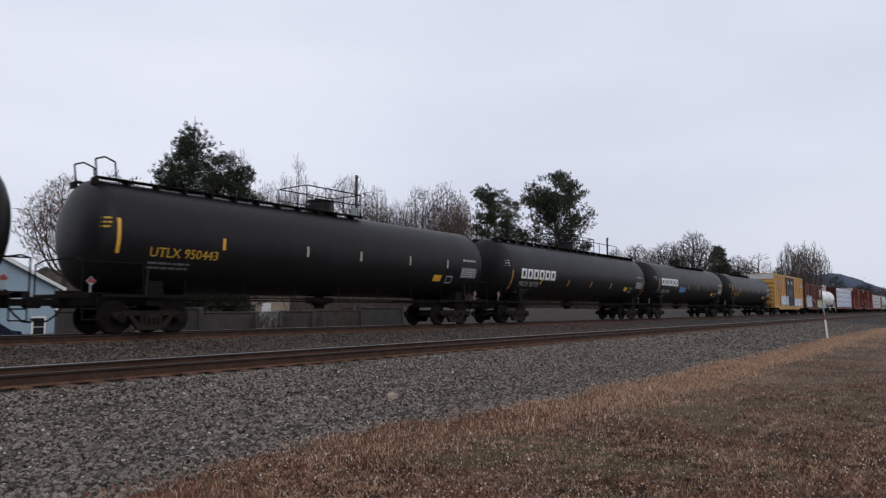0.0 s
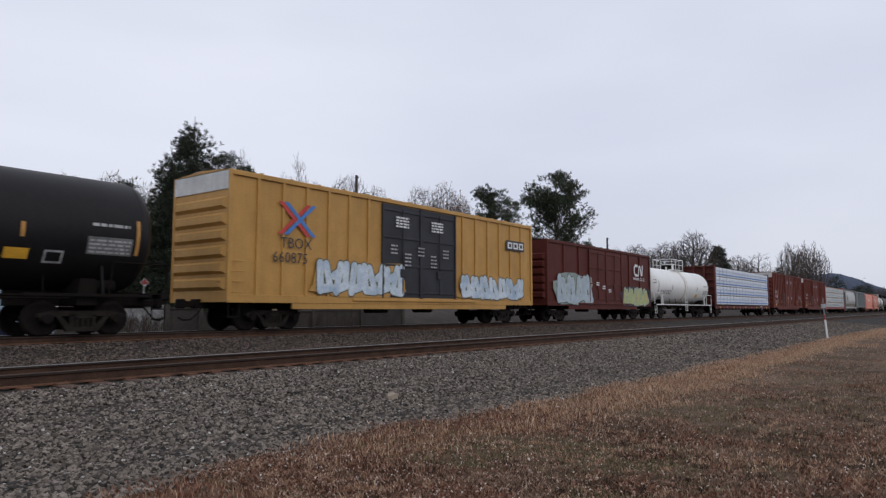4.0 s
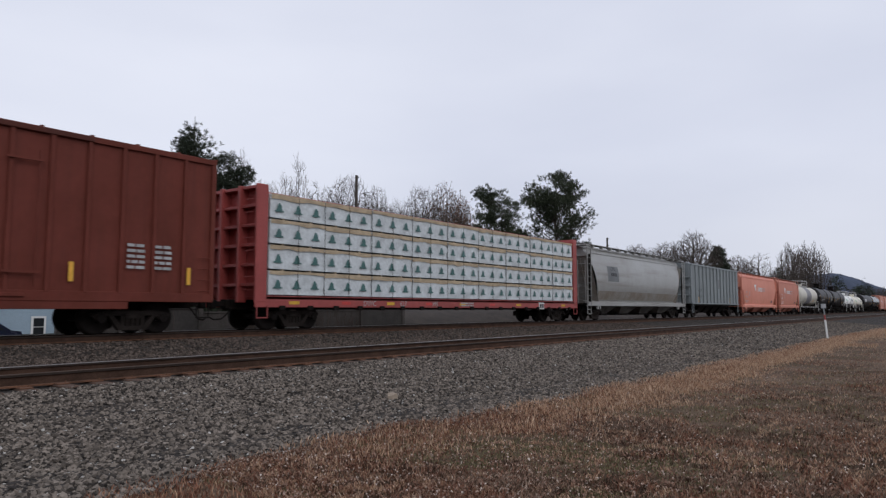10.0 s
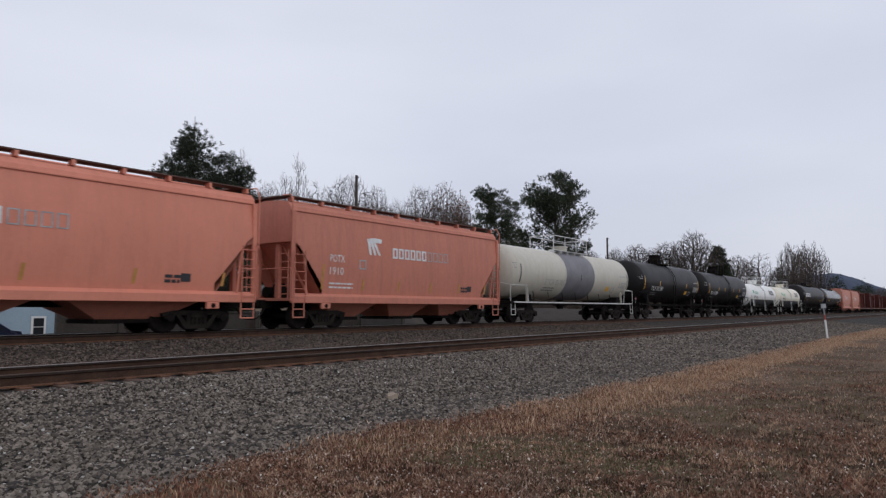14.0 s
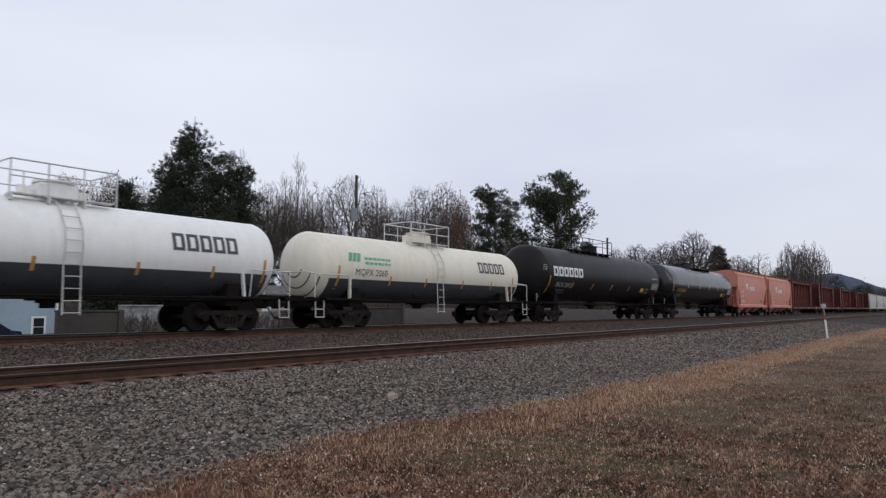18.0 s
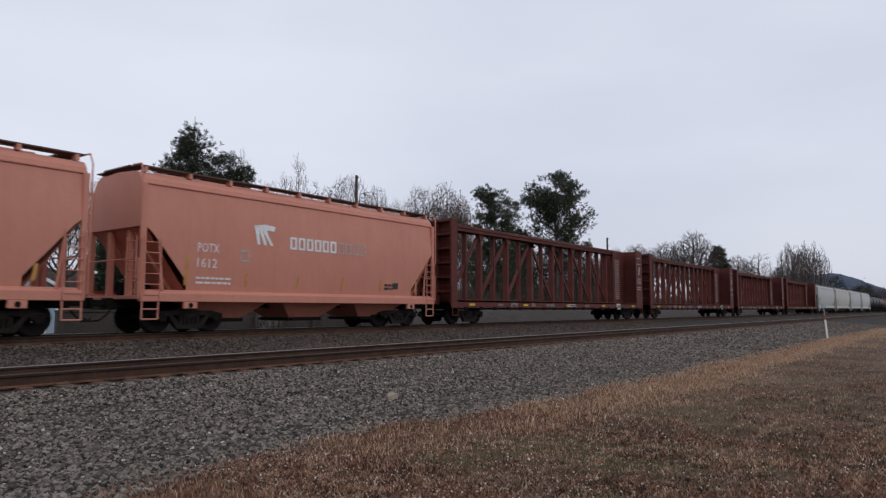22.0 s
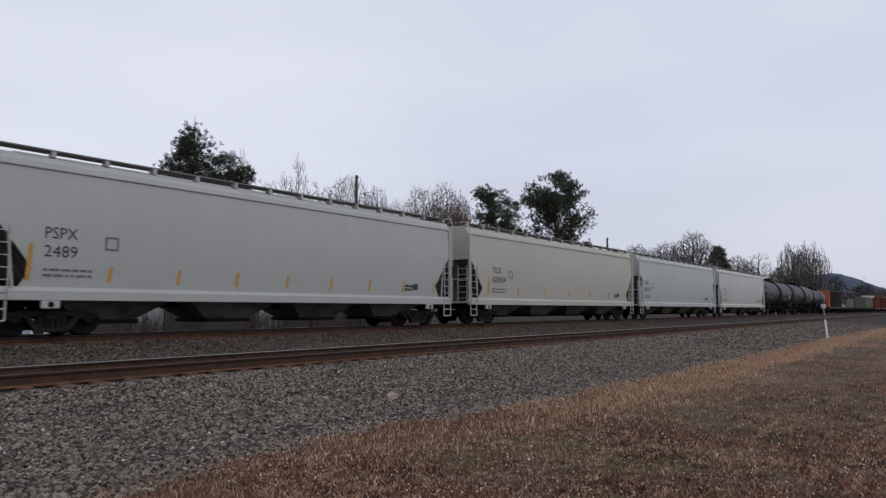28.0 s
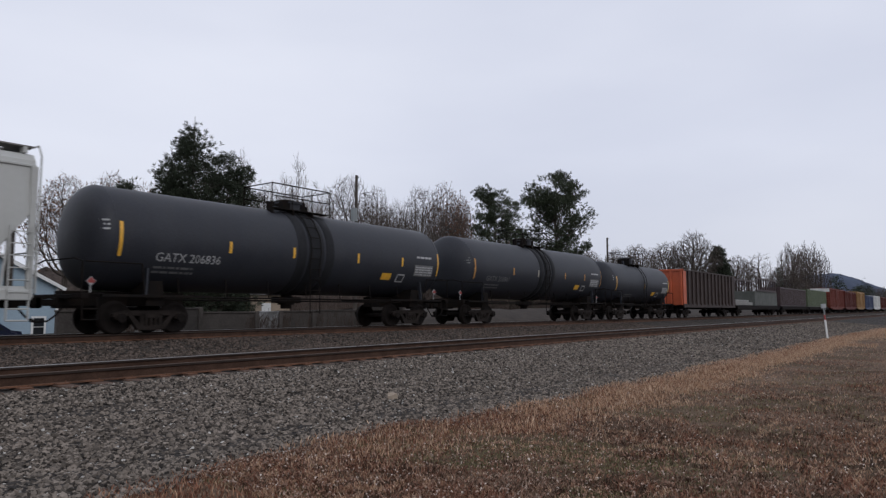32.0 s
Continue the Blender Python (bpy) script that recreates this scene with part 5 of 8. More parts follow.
GREENPRINT = mat("dark_green_print", (0.05, 0.14, 0.13), 0.45, 0, 0.2, 3, 20, 0)
LOGOGREEN = mat("green_logo_paint", (0.12, 0.42, 0.24), 0.5, 0, 0.15, 3, 20, 0)
MUSTARD = mat("dull_mustard_strip", (0.50, 0.25, 0.06), 0.6, 0, 0.2, 4, 40, 0)
GRATING = mat("dull_grating_steel", (0.17, 0.16, 0.15), 0.7, 0, 0.2, 2, 20, 0)
TANKCREAM = mat("dirty_cream_tank_paint", (0.56, 0.53, 0.45), 0.5, 0, 0.06, 0.5, 6, 0.0, streak=0.45, dirt=(0.36, 0.31, 0.24))
TANKGREY = mat("blue_grey_band_paint", (0.19, 0.185, 0.20), 0.55, 0, 0.2, 1, 20, 0.03)
LOWGREY = mat("charcoal_lower_paint", (0.055, 0.06, 0.068), 0.5, 0, 0.25, 1, 20, 0.03, streak=0.3, dirt=(0.09, 0.085, 0.075))
RUSTBAND = mat("rust_stain", (0.55, 0.40, 0.25), 0.6, 0, 0.4, 2, 20, 0.03, tint=(0.75, 0.70, 0.62))
GRAF_PALE = mat("pale_blue_spray_paint", (0.42, 0.50, 0.56), 0.6, 0, 0.25, 2.5, 20, 0)
GRAF_WHITE = mat("white_blue_spray_paint", (0.60, 0.66, 0.72), 0.6, 0, 0.3, 1.6, 20, 0, tint=(0.30, 0.42, 0.55))
GRAF_GREEN = mat("yellow_green_spray_paint", (0.42, 0.44, 0.18), 0.6, 0, 0.35, 2.5, 20, 0, tint=(0.30, 0.38, 0.22))
GRAF_RIM = mat("pale_spray_rim", (0.46, 0.50, 0.44), 0.6, 0, 0.3, 2.5, 20, 0, tint=(0.36, 0.40, 0.34))
GRIME = mat("brown_road_grime", (0.20, 0.165, 0.13), 0.75, 0, 0.3, 0.7, 12, 0.02, tint=(0.33, 0.325, 0.30), streak=0.4, dirt=(0.12, 0.09, 0.065))
PATCHGREY = mat("dark_grey_patch_paint", (0.17, 0.18, 0.185), 0.6, 0, 0.2, 0.8, 14, 0.02)
GRAF_DARK = mat("dark_spray_outline", (0.03, 0.035, 0.06), 0.6, 0, 0.25, 2.5, 20, 0)
GRAF_GREY = mat("grey_green_spray_paint", (0.28, 0.34, 0.30), 0.6, 0, 0.3, 2.5, 20, 0)
GONBROWN = mat("gondola_brown_paint", (0.034, 0.019, 0.015), 0.7, 0, 0.3, 1, 20, 0.03)
# rust stains, with the shade under the car ends darkened into the colour
SLOPE_STAIN_SHADE = mat("rust_stained_shaded_grey", (0.09, 0.075, 0.062), 0.8, 0, 0.4, 1.2, 20, 0.05, tint=(0.05, 0.04, 0.033))
BAYDIRT = mat("grimy_hopper_grey", (0.15, 0.14, 0.125), 0.8, 0, 0.45, 0.9, 20, 0.05, tint=(0.05, 0.043, 0.037), streak=0.6, dirt=(0.03, 0.026, 0.022))
DULLYELLOW = mat("dull_yellow_paint", (0.30, 0.17, 0.06), 0.65, 0, 0.25, 1, 20, 0.03)
BROWNBOX = mat("maroon_container_paint", (0.036, 0.018, 0.018), 0.6, 0, 0.25, 1, 20, 0.03)
SLABGREY = mat("dull_grey_slabs", (0.22, 0.215, 0.20), 0.8, 0, 0.3, 1, 12, 0.05)
SLABGREEN = mat("grey_green_crate_paint", (0.075, 0.08, 0.07), 0.7, 0, 0.25, 1, 12, 0.03)
GREENBOX = mat("green_container_paint", (0.065, 0.085, 0.04), 0.6, 0, 0.25, 1, 20, 0.03)
BLUEBOX = mat("blue_box_paint", (0.03, 0.048, 0.11), 0.6, 0, 0.25, 1, 20, 0.03)


def graffiti(parent, skin, x, z, w, h, fill, n, seed, back=None):
    """Sprayed letter-like strokes with dark outlines over a soft cloud; no words."""
    rnd = random.Random(seed)
    k = 28
    pts = []
    for j in range(k):
        a = 2 * math.pi * j / k
        rr = 1 + 0.10 * math.sin(5 * a + seed) + 0.07 * math.sin(9 * a)
        c, s = math.cos(a), math.sin(a)
        pts.append((w * 0.53 * rr * math.copysign(abs(c) ** 0.5, c), max(-h * 0.5, h * 0.52 * rr * math.copysign(abs(s) ** 0.6, s))))
    paint("spray_paint", (pts, [tuple(range(k))]), x + w / 2, z + h / 2, skin, back or GRAF_DARK, parent, "sprayed graffiti background")
    for i in range(n):
        x0, cw = x + w * i / n, w / n * 1.05
        lean = rnd.uniform(-0.25, 0.25)
        strokes = [((0.25, 0.12 + rnd.uniform(0, 0.1)), (0.35 + lean, 0.85)), ((0.7 + lean, 0.9 - rnd.uniform(0, 0.15)), (0.8, 0.3))]
        strokes += [((0.3, 0.2), (0.9, 0.12 + rnd.uniform(0, 0.2)))]
        strokes += [((0.1, 0.55), (0.55, 0.7))] if rnd.random() < 0.5 else []
        for fat, m, d in ((0.50, GRAF_DARK, 0.004), (0.42, GRAF_RIM, 0.007), (0.34, fill, 0.010)):
            for q, (p0, p1) in enumerate(strokes):
                a = Vector((p0[0] * cw, p0[1] * h))
                b = Vector((p1[0] * cw, p1[1] * h))
                t = (b - a).normalized()
                o = Vector((-t.y, t.x)) * fat * 0.5 * min(cw, h)
                e = t * fat * 0.45 * min(cw, h)
                e = t * o.length
                arc = [(math.cos(w), math.sin(w)) for w in (-1.57, -0.9, -0.3, 0.3, 0.9, 1.57)]
                shape = [b + o * w1 + e * w0 for w0, w1 in arc] + [a - o * w1 - e * w0 for w0, w1 in arc]
                paint("spray_paint", ([(v.x, v.y) for v in shape], [tuple(range(12))]), x0, z, lambda u, v, dd=d + q * 0.0004: skin(u, v) - dd, m, parent)
        hx, hz = x0 + cw * rnd.uniform(0.2, 0.4), z + h * rnd.uniform(0.55, 0.75)
        paint("spray_paint", ([(0, 0), (0.05, 0), (0.09, h * 0.16), (0.04, h * 0.16)], [(0, 1, 2, 3)]), hx, hz, lambda u, v: skin(u, v) - 0.015, GRAF_RIM, parent)


# ---- the cars in their order ----
def train():
    GATX_BANDS = (SOOTBAND, (-0.75, -0.35), (-0.25, 0.45), (0.55, 0.95))
    DOM = "with yellow reflective strips on its side"
    tank_car(-11.4, 7.0, "plain black tank car with a top handrail", BLACK, top="short", seed=1)
    tank_car(8.4, 27.2, "black tank car with yellow lettering and a full walkway", BLACK, top="front", lettermat=LETTER_YELLOW, mark="UTLX 950443", mark_at=0.055, mark_h=0.27, mark_z=-0.6, seed=2, strips=[(-8.64, 1, YELLOW), (-5.35, 0, YELLOW), (-1.98, 0, PALESTRIP), (0.65, 0, PALESTRIP), (3.53, 0, PALESTRIP), (6.09, 0, PALESTRIP)], strip_z=2.68)
    tank_car(28.6, 48.1, "black tank car with white block marks and long top rail", BLACK, top="long", mark="PROX 98778", mark_at=0.05, mark_z=-0.88, mark_h=0.26, lettermat=OLDWHITE, brand=block_brand(6, 0.53, 0.52, 0.1, 0.052, -0.48), seed=3, strip_z=2.21, strip_lean=0.08, strips=[(-8.92, 1, MUSTARD), (-5.9, 0, YELLOW), (-2.7, 0, MUSTARD), (0.35, 0, MUSTARD), (3.31, 0, PALESTRIP), (9.0, 1, MUSTARD)])

    def tagged_brand(body, skin, inner, zc):
        block_brand(6, 0.53, 0.54, 0.1, 0.045, -0.24)(body, skin, inner, zc)
        graffiti(body, skin, -inner * 0.91 + 4.1, zc - 0.68, 1.5, 0.42, WRAPBLUE, 3, 17, BLACK)

    tank_car(49.5, 68.3, "black tank car with white block marks and blue graffiti", BLACK, top="short", mark="PROX 33392", mark_at=0.05, mark_z=-0.8, mark_h=0.25, lettermat=OLDWHITE, brand=tagged_brand, seed=4, strip_z=2.5, strips=[(-8.4, 1, MUSTARD), (-4.67, 0, MUSTARD), (-1.53, 0, MUSTARD), (1.1, 0, PALESTRIP), (3.98, 0, MUSTARD), (7.9, 1, MUSTARD)], rails=(-1.9, 5.9))
    tank_car(70.2, 88.6, "black tank car with faded yellow lettering", BLACK, top="short", lettermat=LETTER_YELLOW, mark="UTLX 953505", mark_at=0.055, mark_h=0.27, seed=5, strips=[(-8.3, 1, YELLOW), (-5.29, 0, YELLOW), (-2.38, 0, MUSTARD), (0.23, 0, MUSTARD), (2.93, 0, PALESTRIP), (5.41, 0, MUSTARD), (8.3, 1, MUSTARD)], rails=(-5.4, 2.3))
    # yellow box car
    car, h, skin, body = box_car(90.6, 109.35, "weathered yellow box car with black double doors and graffiti", BOXYELLOW, 5.18, 18, (-0.125, 0.134), white_end=ENDWHITE, door_mat=DOORBLACK)
    paint("lettering", lettering("TBOX", 0.36), -h + 2.0, 2.75, skin, DARKLETTER, body)
    paint("lettering", lettering("660875", 0.36), -h + 1.7, 2.25, skin, DARKLETTER, body)
    for k, (s, off, mm) in enumerate(((1, 0.0, RED), (-1, 0.0, RED), (1, 0.24, WRAPBLUE), (-1, 0.24, WRAPBLUE))):
        paint("brand_mark", ([(-0.62 * s - 0.1 + off, -0.55), (-0.62 * s + 0.1 + off, -0.55), (0.62 * s + 0.1 + off, 0.55), (0.62 * s - 0.1 + off, 0.55)], [(0, 1, 2, 3)]), -h + 2.6, 3.75, lambda x, z, d=k: skin(x, z) - d * 0.002, mm, body, "crossed red and blue bars")
    paint("brand_panel", rect(1.75, 0.5), h - 2.6, 3.65, skin, DARKLETTER, body, "black panel")
    brand_row(3, 0.42, 0.32, 0.12, h - 2.45, 3.74, lambda x, z: skin(x, z) - 0.004, WHITEWASH, body, "white brand mark")
    graffiti(body, skin, -h + 3.6, 1.15, 4.6, 1.35, GRAF_WHITE, 6, 3, BOXYELLOW)
    graffiti(body, skin, 2.9, 1.15, 5.4, 1.1, GRAF_WHITE, 7, 8, BOXYELLOW)

    def on_door(x, z):
        return skin(x, z) - 0.05
    for i in range(5):
        paint("door_stencil", bars(3 + i % 2, 0.4, 0.15, 0.06, i), -1.9 + 0.85 * i, 3.2 - 0.3 * (i % 2), on_door, OLDWHITE, body)
    for i in range(2):
        paint("small_print", bars(4, 0.8, 0.12, 0.07, i), -1.6 + 2.3 * i, 4.35, on_door, WHITEWASH, body)
    # red box car
    car, h, skin, body = box_car(111.0, 126.6, "dark red box car covered in graffiti, with a white rail emblem", CNRED, 4.68, 8, (-0.16, 0.16), roof=SOOTBAND)
    line = [(-0.15, 0.72), (-0.62, 0.74), (-0.8, 0.55), (-0.8, 0.25), (-0.62, 0.06), (-0.05, 0.06), (0.1, 0.72), (0.24, 0.72), (0.5, 0.08), (0.62, 0.08), (0.72, 0.8)]
    ribbon = []
    for i, (x, z) in enumerate(line):
        (x0, z0), (x1, z1) = line[max(0, i - 1)], line[min(len(line) - 1, i + 1)]
        d = math.hypot(x1 - x0, z1 - z0)
        ribbon += [(h - 2.3 + x - (z1 - z0) / d * w, -1.585, 3.0 + z + (x1 - x0) / d * w) for w in (-0.09, 0.09)]
    emblem = Mesh().add(ribbon, [(2 * i, 2 * i + 1, 2 * i + 3, 2 * i + 2) for i in range(len(line) - 1)])
    part("emblem", emblem, WHITEWASH, body, "white curving line emblem")
    paint("lettering", lettering("www.cn.ca", 0.22), h - 3.3, 2.68, skin, WHITEWASH, body)
    graffiti(body, skin, h - 5.2, 0.92, 4.6, 1.25, GRAF_GREEN, 5, 5, GRAF_DARK)
    for x in (h - 4.9, h - 2.7, h - 0.95):
        paint("reflective_strip", rect(0.13, 0.55), x, 1.25, lambda a, b: skin(a, b) - 0.02, YELLOW, body, "yellow reflective strip")
    graffiti(body, skin, -h + 1.0, 0.98, 4.6, 1.75, GRAF_PALE, 4, 11, GRAF_GREY)
    paint("spray_paint", rect(0.9, 1.0), h - 1.0, 1.1, skin, GRAF_DARK, body)
    for i in range(3):
        paint("small_print", bars(2, 0.4, 0.13, 0.08, i), -1.6 + i * 0.9, 2.3 - 0.2 * i, on_door, WHITEWASH, body)
    # white tank car
    tank_car(127.9, 142.2, "white tank car with rust-streaked middle and railed platform", WHITE, R=1.41, zc=2.57, top="crash", mark="OLNX 32022", mark_at=0.055, mark_z=-0.68, lettermat=DARKLETTER, yellow=DARKLETTER, rail_mat=WHITE, band=(RUSTBAND, 0.16, "rusty stain down the middle"), sidesill=True, placard=False, stripes=5, seed=6)
    centre_beam(143.35, 165.9, "red centerbeam car stacked with white wrapped lumber", BEAMRED, True, 1)
    wrapped_load(143.35, 165.9, "white and blue printed plastic-wrapped lumber bundle", WRAP, PALEBLUE, WRAPBLUE, seed=1)
    for a, b, mk, sd in ((167.73, 186.5, "14 392", 2), (188.5, 207.1, "14 393", 3)):
        car, h, skin, body = box_car(a, b, "oxide-red high box car with double doors and white-topped ends", BOXRED, 5.32, 20, (-0.115, 0.135), white_end=ENDWHITE)
        paint("lettering", lettering("GA  CX", 0.34), -h + 1.05, 2.67, skin, WHITEWASH, body)
        paint("lettering", lettering(mk, 0.34), -h + 1.1, 2.18, skin, WHITEWASH, body)
        paint("small_print", bars(3, 0.5, 0.16, 0.08, sd), -h + 1.1, 1.75, skin, OLDWHITE, body)
        paint("small_print", bars(3, 0.5, 0.16, 0.08, sd + 1), -h + 2.2, 1.75, skin, OLDWHITE, body)
        paint("small_print", bars(5, 0.5, 0.15, 0.08, sd + 2), h - 2.7, 2.4, skin, OLDWHITE, body)
        paint("small_print", bars(5, 0.5, 0.15, 0.08, sd + 2), h - 1.9, 2.4, skin, OLDWHITE, body)
        for i in range(2):
            paint("small_print", bars(3, 0.9, 0.14, 0.08, sd + i), -1.5 + 2.3 * i, 4.3, on_door, OLDWHITE, body)
            paint("door_stencil", rect(0.22, 0.35), -1.0 + 2.3 * i, 2.0, on_door, WHITEWASH, body)
        for x in (-h + 1.1, -h + 4.6, h - 0.9, -0.4, h - 4.2):
            paint("reflective_strip", rect(0.12, 0.5), x, 1.4, skin, YELLOW, body, "yellow reflective strip")
        paint("reflective_strip", rect(0.6, 0.18), -h + 1.1, 1.2, skin, YELLOW, body)
        for x in (-h + 5.35, h - 5.0):
            hd = Mesh().rod((x, -1.62, 1.25), (x, -1.62, 4.6), 0.02, 5)
            hd.beam((x - 0.75, -1.63, 4.35), (x + 0.1, -1.63, 4.35), 0.05, 0.06).beam((x - 0.75, -1.63, 1.6), (x + 0.1, -1.63, 1.6), 0.05, 0.06)
            part("door_stop", hd, BOXRED, car)
        part("upper_door_rail", Mesh().box(-4.6, 5.6, -1.6, -1.565, 5.07, 5.2, 0.01), DARKRED, car, "sooty rail over the doors")
        paint("patch", rect(1.9, 1.45), -4.3, 1.3, skin, DARKRED, body, "dark repainted patch beside the doors")
    centre_beam(208.7, 231.8, "bright red centerbeam car stacked with pale wrapped lumber", BRIGHTRED, True, 2, "DWC 627 395")
    wrapped_load(208.7, 231.8, "pale green plastic-wrapped lumber bundle with dark printed marks", WRAPGREY, GREENPRINT, None, seed=4, topz=4.58)
    car, h, skin, near = covered_hopper(233.1, 251.5, "sooty grey round-sided covered hopper with open end ladders", HOPOLD, 4.75, 4, round_side=0.05, belly=0.42, cut=((1.08, 1.65), (4.0, 0.35)), old=True, seed=1, slope_mat=GRIME, bay_mat=BAYDIRT, walk_mat=GRATING)
    paint("grime_band", rect(2 * h - 3.7, 0.55), -h + 1.85, 1.32, lambda x, z: skin(x, z) + 0.002, GRIME, near, "brown road grime along the lower side")
    paint("patch", rect(1.75, 1.0), -h + 3.2, 2.5, skin, PATCHGREY, near, "grey repainted patch")
    paint("lettering", lettering("CPIX", 0.26), -h + 3.75, 3.2, lambda x, z: skin(x, z) - 0.008, DARKLETTER, near)
    paint("small_print", bars(1, 0.9, 0.14, 0.22, 4), -h + 3.7, 2.85, lambda x, z: skin(x, z) - 0.008, DARKLETTER, near)
    car, h, body, skin = ribbed_hopper(253.3, 268.55, "dull blue-grey ribbed covered hopper", RIBGREY)
    paint("lettering", lettering("GA CX", 0.25, 1.15), -h + 1.75, 2.25, lambda x, z: skin(x, z) - 0.002, DARKLETTER, body)
    paint("lettering", lettering("56 963", 0.25, 1.15), -h + 1.78, 1.73, lambda x, z: skin(x, z) - 0.002, DARKLETTER, body)
    paint("patch", rect(1.0, 0.85), 0.03, 2.62, skin, PATCHGREY, body, "darker blue-grey patch")
    for x in (-h + 1.9, -h + 4.4, 0.2, h - 3.4):
        paint("reflective_strip", rect(0.12, 0.5), x, 1.3, skin, YELLOW, body)

    def potash(u0, u1, paint_mat, mk, num, bays, sd, lx, big, top=4.6):
        car, h, skin, near = covered_hopper(u0, u1, "salmon-orange covered hopper with pale brand marks", paint_mat, top, bays, round_side=0.12, walk_mat=WALKBROWN, bay_mat=SALMONDIM, slope_mat=SALMONDIM, seed=sd)
        hopper_marks(h, skin, near, mk, num, WHITEWASH if big else OLDWHITE, sd, at=1.85, strips=6, size=0.27, z=1.95, strip_mat=MUSTARD)
        for i in range(3):
            paint("brand_mark", ([(0.02 + 0.26 * i, 0), (0.14 + 0.26 * i, 0), (0.06 + 0.12 * i, 0.62), (-0.1 + 0.12 * i, 0.62)], [(0, 1, 2, 3)]), lx, 2.78, skin, WHITEWASH, near, "fan-shaped white emblem")
        paint("brand_mark", ([(0, 0), (0.75, -0.02), (0.8, 0.14), (0.4, 0.18), (0.0, 0.12)], [(0, 1, 2, 3, 4)]), lx - 0.05, 3.28, skin, WHITEWASH, near)
        brand_row(6, 0.3, 0.42, 0.07, lx + 1.37, 2.72, skin, WHITEWASH, near, "bold white brand mark")
        brand_row(4, 0.29, 0.4, 0.09, lx + 3.62, 2.72, skin, OLDWHITE, near, "thin white brand mark", 0.15)

    potash(269.9, 286.8, SALMONBRIGHT, "GACX", "14 608", 3, 1, -2.5, False)
    potash(288.1, 301.25, SALMONDIM, "POTX", "1910", 3, 2, -2.7, True)
    tank_car(302.5, 318.4, "cream tank car with a blue-grey band round its middle", TANKCREAM, R=1.45, zc=2.72, top="short", mark="ETCX 037812", mark_at=0.2, lettermat=OLDWHITE, yellow=DARKLETTER, band=(TANKGREY, 1.9, "blue-grey band round the middle"), sidesill=True, rail_mat=ENDWHITE, placard=False, stripes=3, seed=8, dome=0.3)
    tank_car(319.8, 334.0, "short black tank car with yellow strips", BLACK, R=1.52, top="crash", mark="TILX 201380", mark_at=0.13, seed=9, stripes=5, dome=0.7)
    tank_car(335.6, 350.8, "short black tank car with white lettering", BLACK, R=1.47, zc=2.73, strip_z=2.63, top="crash", mark="TILX 200851", mark_at=0.07, seed=10, strips=[(-6.4, 1, YELLOW), (-3.4, 0, YELLOW), (-1.36, 0, YELLOW), (1.75, 0, YELLOW), (3.99, 0, YELLOW), (6.9, 1, YELLOW)], dome=0.7)

    def two_tone(u0, u1, top_mat, mk, sd):
        def brand(body, skin, inner, zc):
            brand_row(5, 0.39, 0.52, 0.07, inner - 3.45, zc + 0.12, skin, LOWGREY, body, "bold charcoal brand mark")
            for i in range(3):
                paint("brand_mark", ([(0.22 * i, 0), (0.18 + 0.22 * i, 0), (0.3 + 0.22 * i, 0.34), (0.1 + 0.22 * i, 0.34)], [(0, 1, 2, 3)]), -inner + 0.9, zc + 0.2, skin, LOGOGREEN, body, "green leaf emblem")
            paint("brand_mark", bars(2, 1.5, 0.18, 0.1, sd), -inner + 1.8, zc + 0.3, skin, LOGOGREEN, body)
            v, f = lettering(mk, 0.3)
            paint("lettering", (v, f), -inner + 1.3, zc - 0.36, skin, DARKLETTER, body)
        tank_car(u0, u1, "white-topped tank car with a charcoal lower half", top_mat, R=1.32, zc=2.30, top="crash", lower=LOWGREY, rail_mat=ENDWHITE, brand=brand, seed=sd, plates=False, strips=[(-6.1, 1, MUSTARD), (-3.2, 0, MUSTARD), (-0.9, 0, MUSTARD), (1.8, 0, MUSTARD), (4.2, 0, MUSTARD), (6.1, 1, MUSTARD)], strip_z=2.3, placard=False)

    two_tone(352.1, 366.1, WHITE, "MQPX 2116", 11)
    two_tone(367.4, 381.95, CREAM, "MQPX 2060", 12)
    tank_car(383.5, 402.1, "long black tank car with large white block marks", BLACK, top="short", mark="PROX 32812", mark_at=0.06, mark_z=-0.8, mark_h=0.25, lettermat=OLDWHITE, brand=block_brand(6, 0.53, 0.54, 0.1, 0.03, -0.2), seed=13, yellow=LETTER_YELLOW, rails=(-4.2, 1.8), strip_lean=0.14, strip_z=2.1, strips=[(-8.4, 1, MUSTARD), (-5.59, 0, MUSTARD), (-2.87, 0, MUSTARD), (0.0, 0, MUSTARD), (2.92, 0, MUSTARD), (8.3, 1, MUSTARD)])
    tank_car(403.8, 422.5, "glossy black tank car with yellow lettering", GLOSSBLACK, top="short", mark="UTLX 957626", mark_at=0.07, mark_h=0.27, lettermat=LETTER_YELLOW, seed=14, strips=[(-8.4, 1, MUSTARD), (-4.78, 0, PALESTRIP), (-1.6, 0, PALESTRIP), (1.05, 0, PALESTRIP), (3.77, 0, PALESTRIP), (5.51, 0, MUSTARD), (8.4, 1, MUSTARD)], rails=(-0.6, 4.7))
    potash(424.3, 437.45, SALMON, "POTX", "1883", 3, 3, -2.7, True, 4.76)
    potash(438.75, 452.1, SALMON, "POTX", "1612", 3, 4, -2.7, True, 4.76)
    centre_beam(453.3, 476.2, "empty oxide-red centerbeam car with an open truss", BEAMRED, None, 3, "ATW 301 056", sheet_end=True)
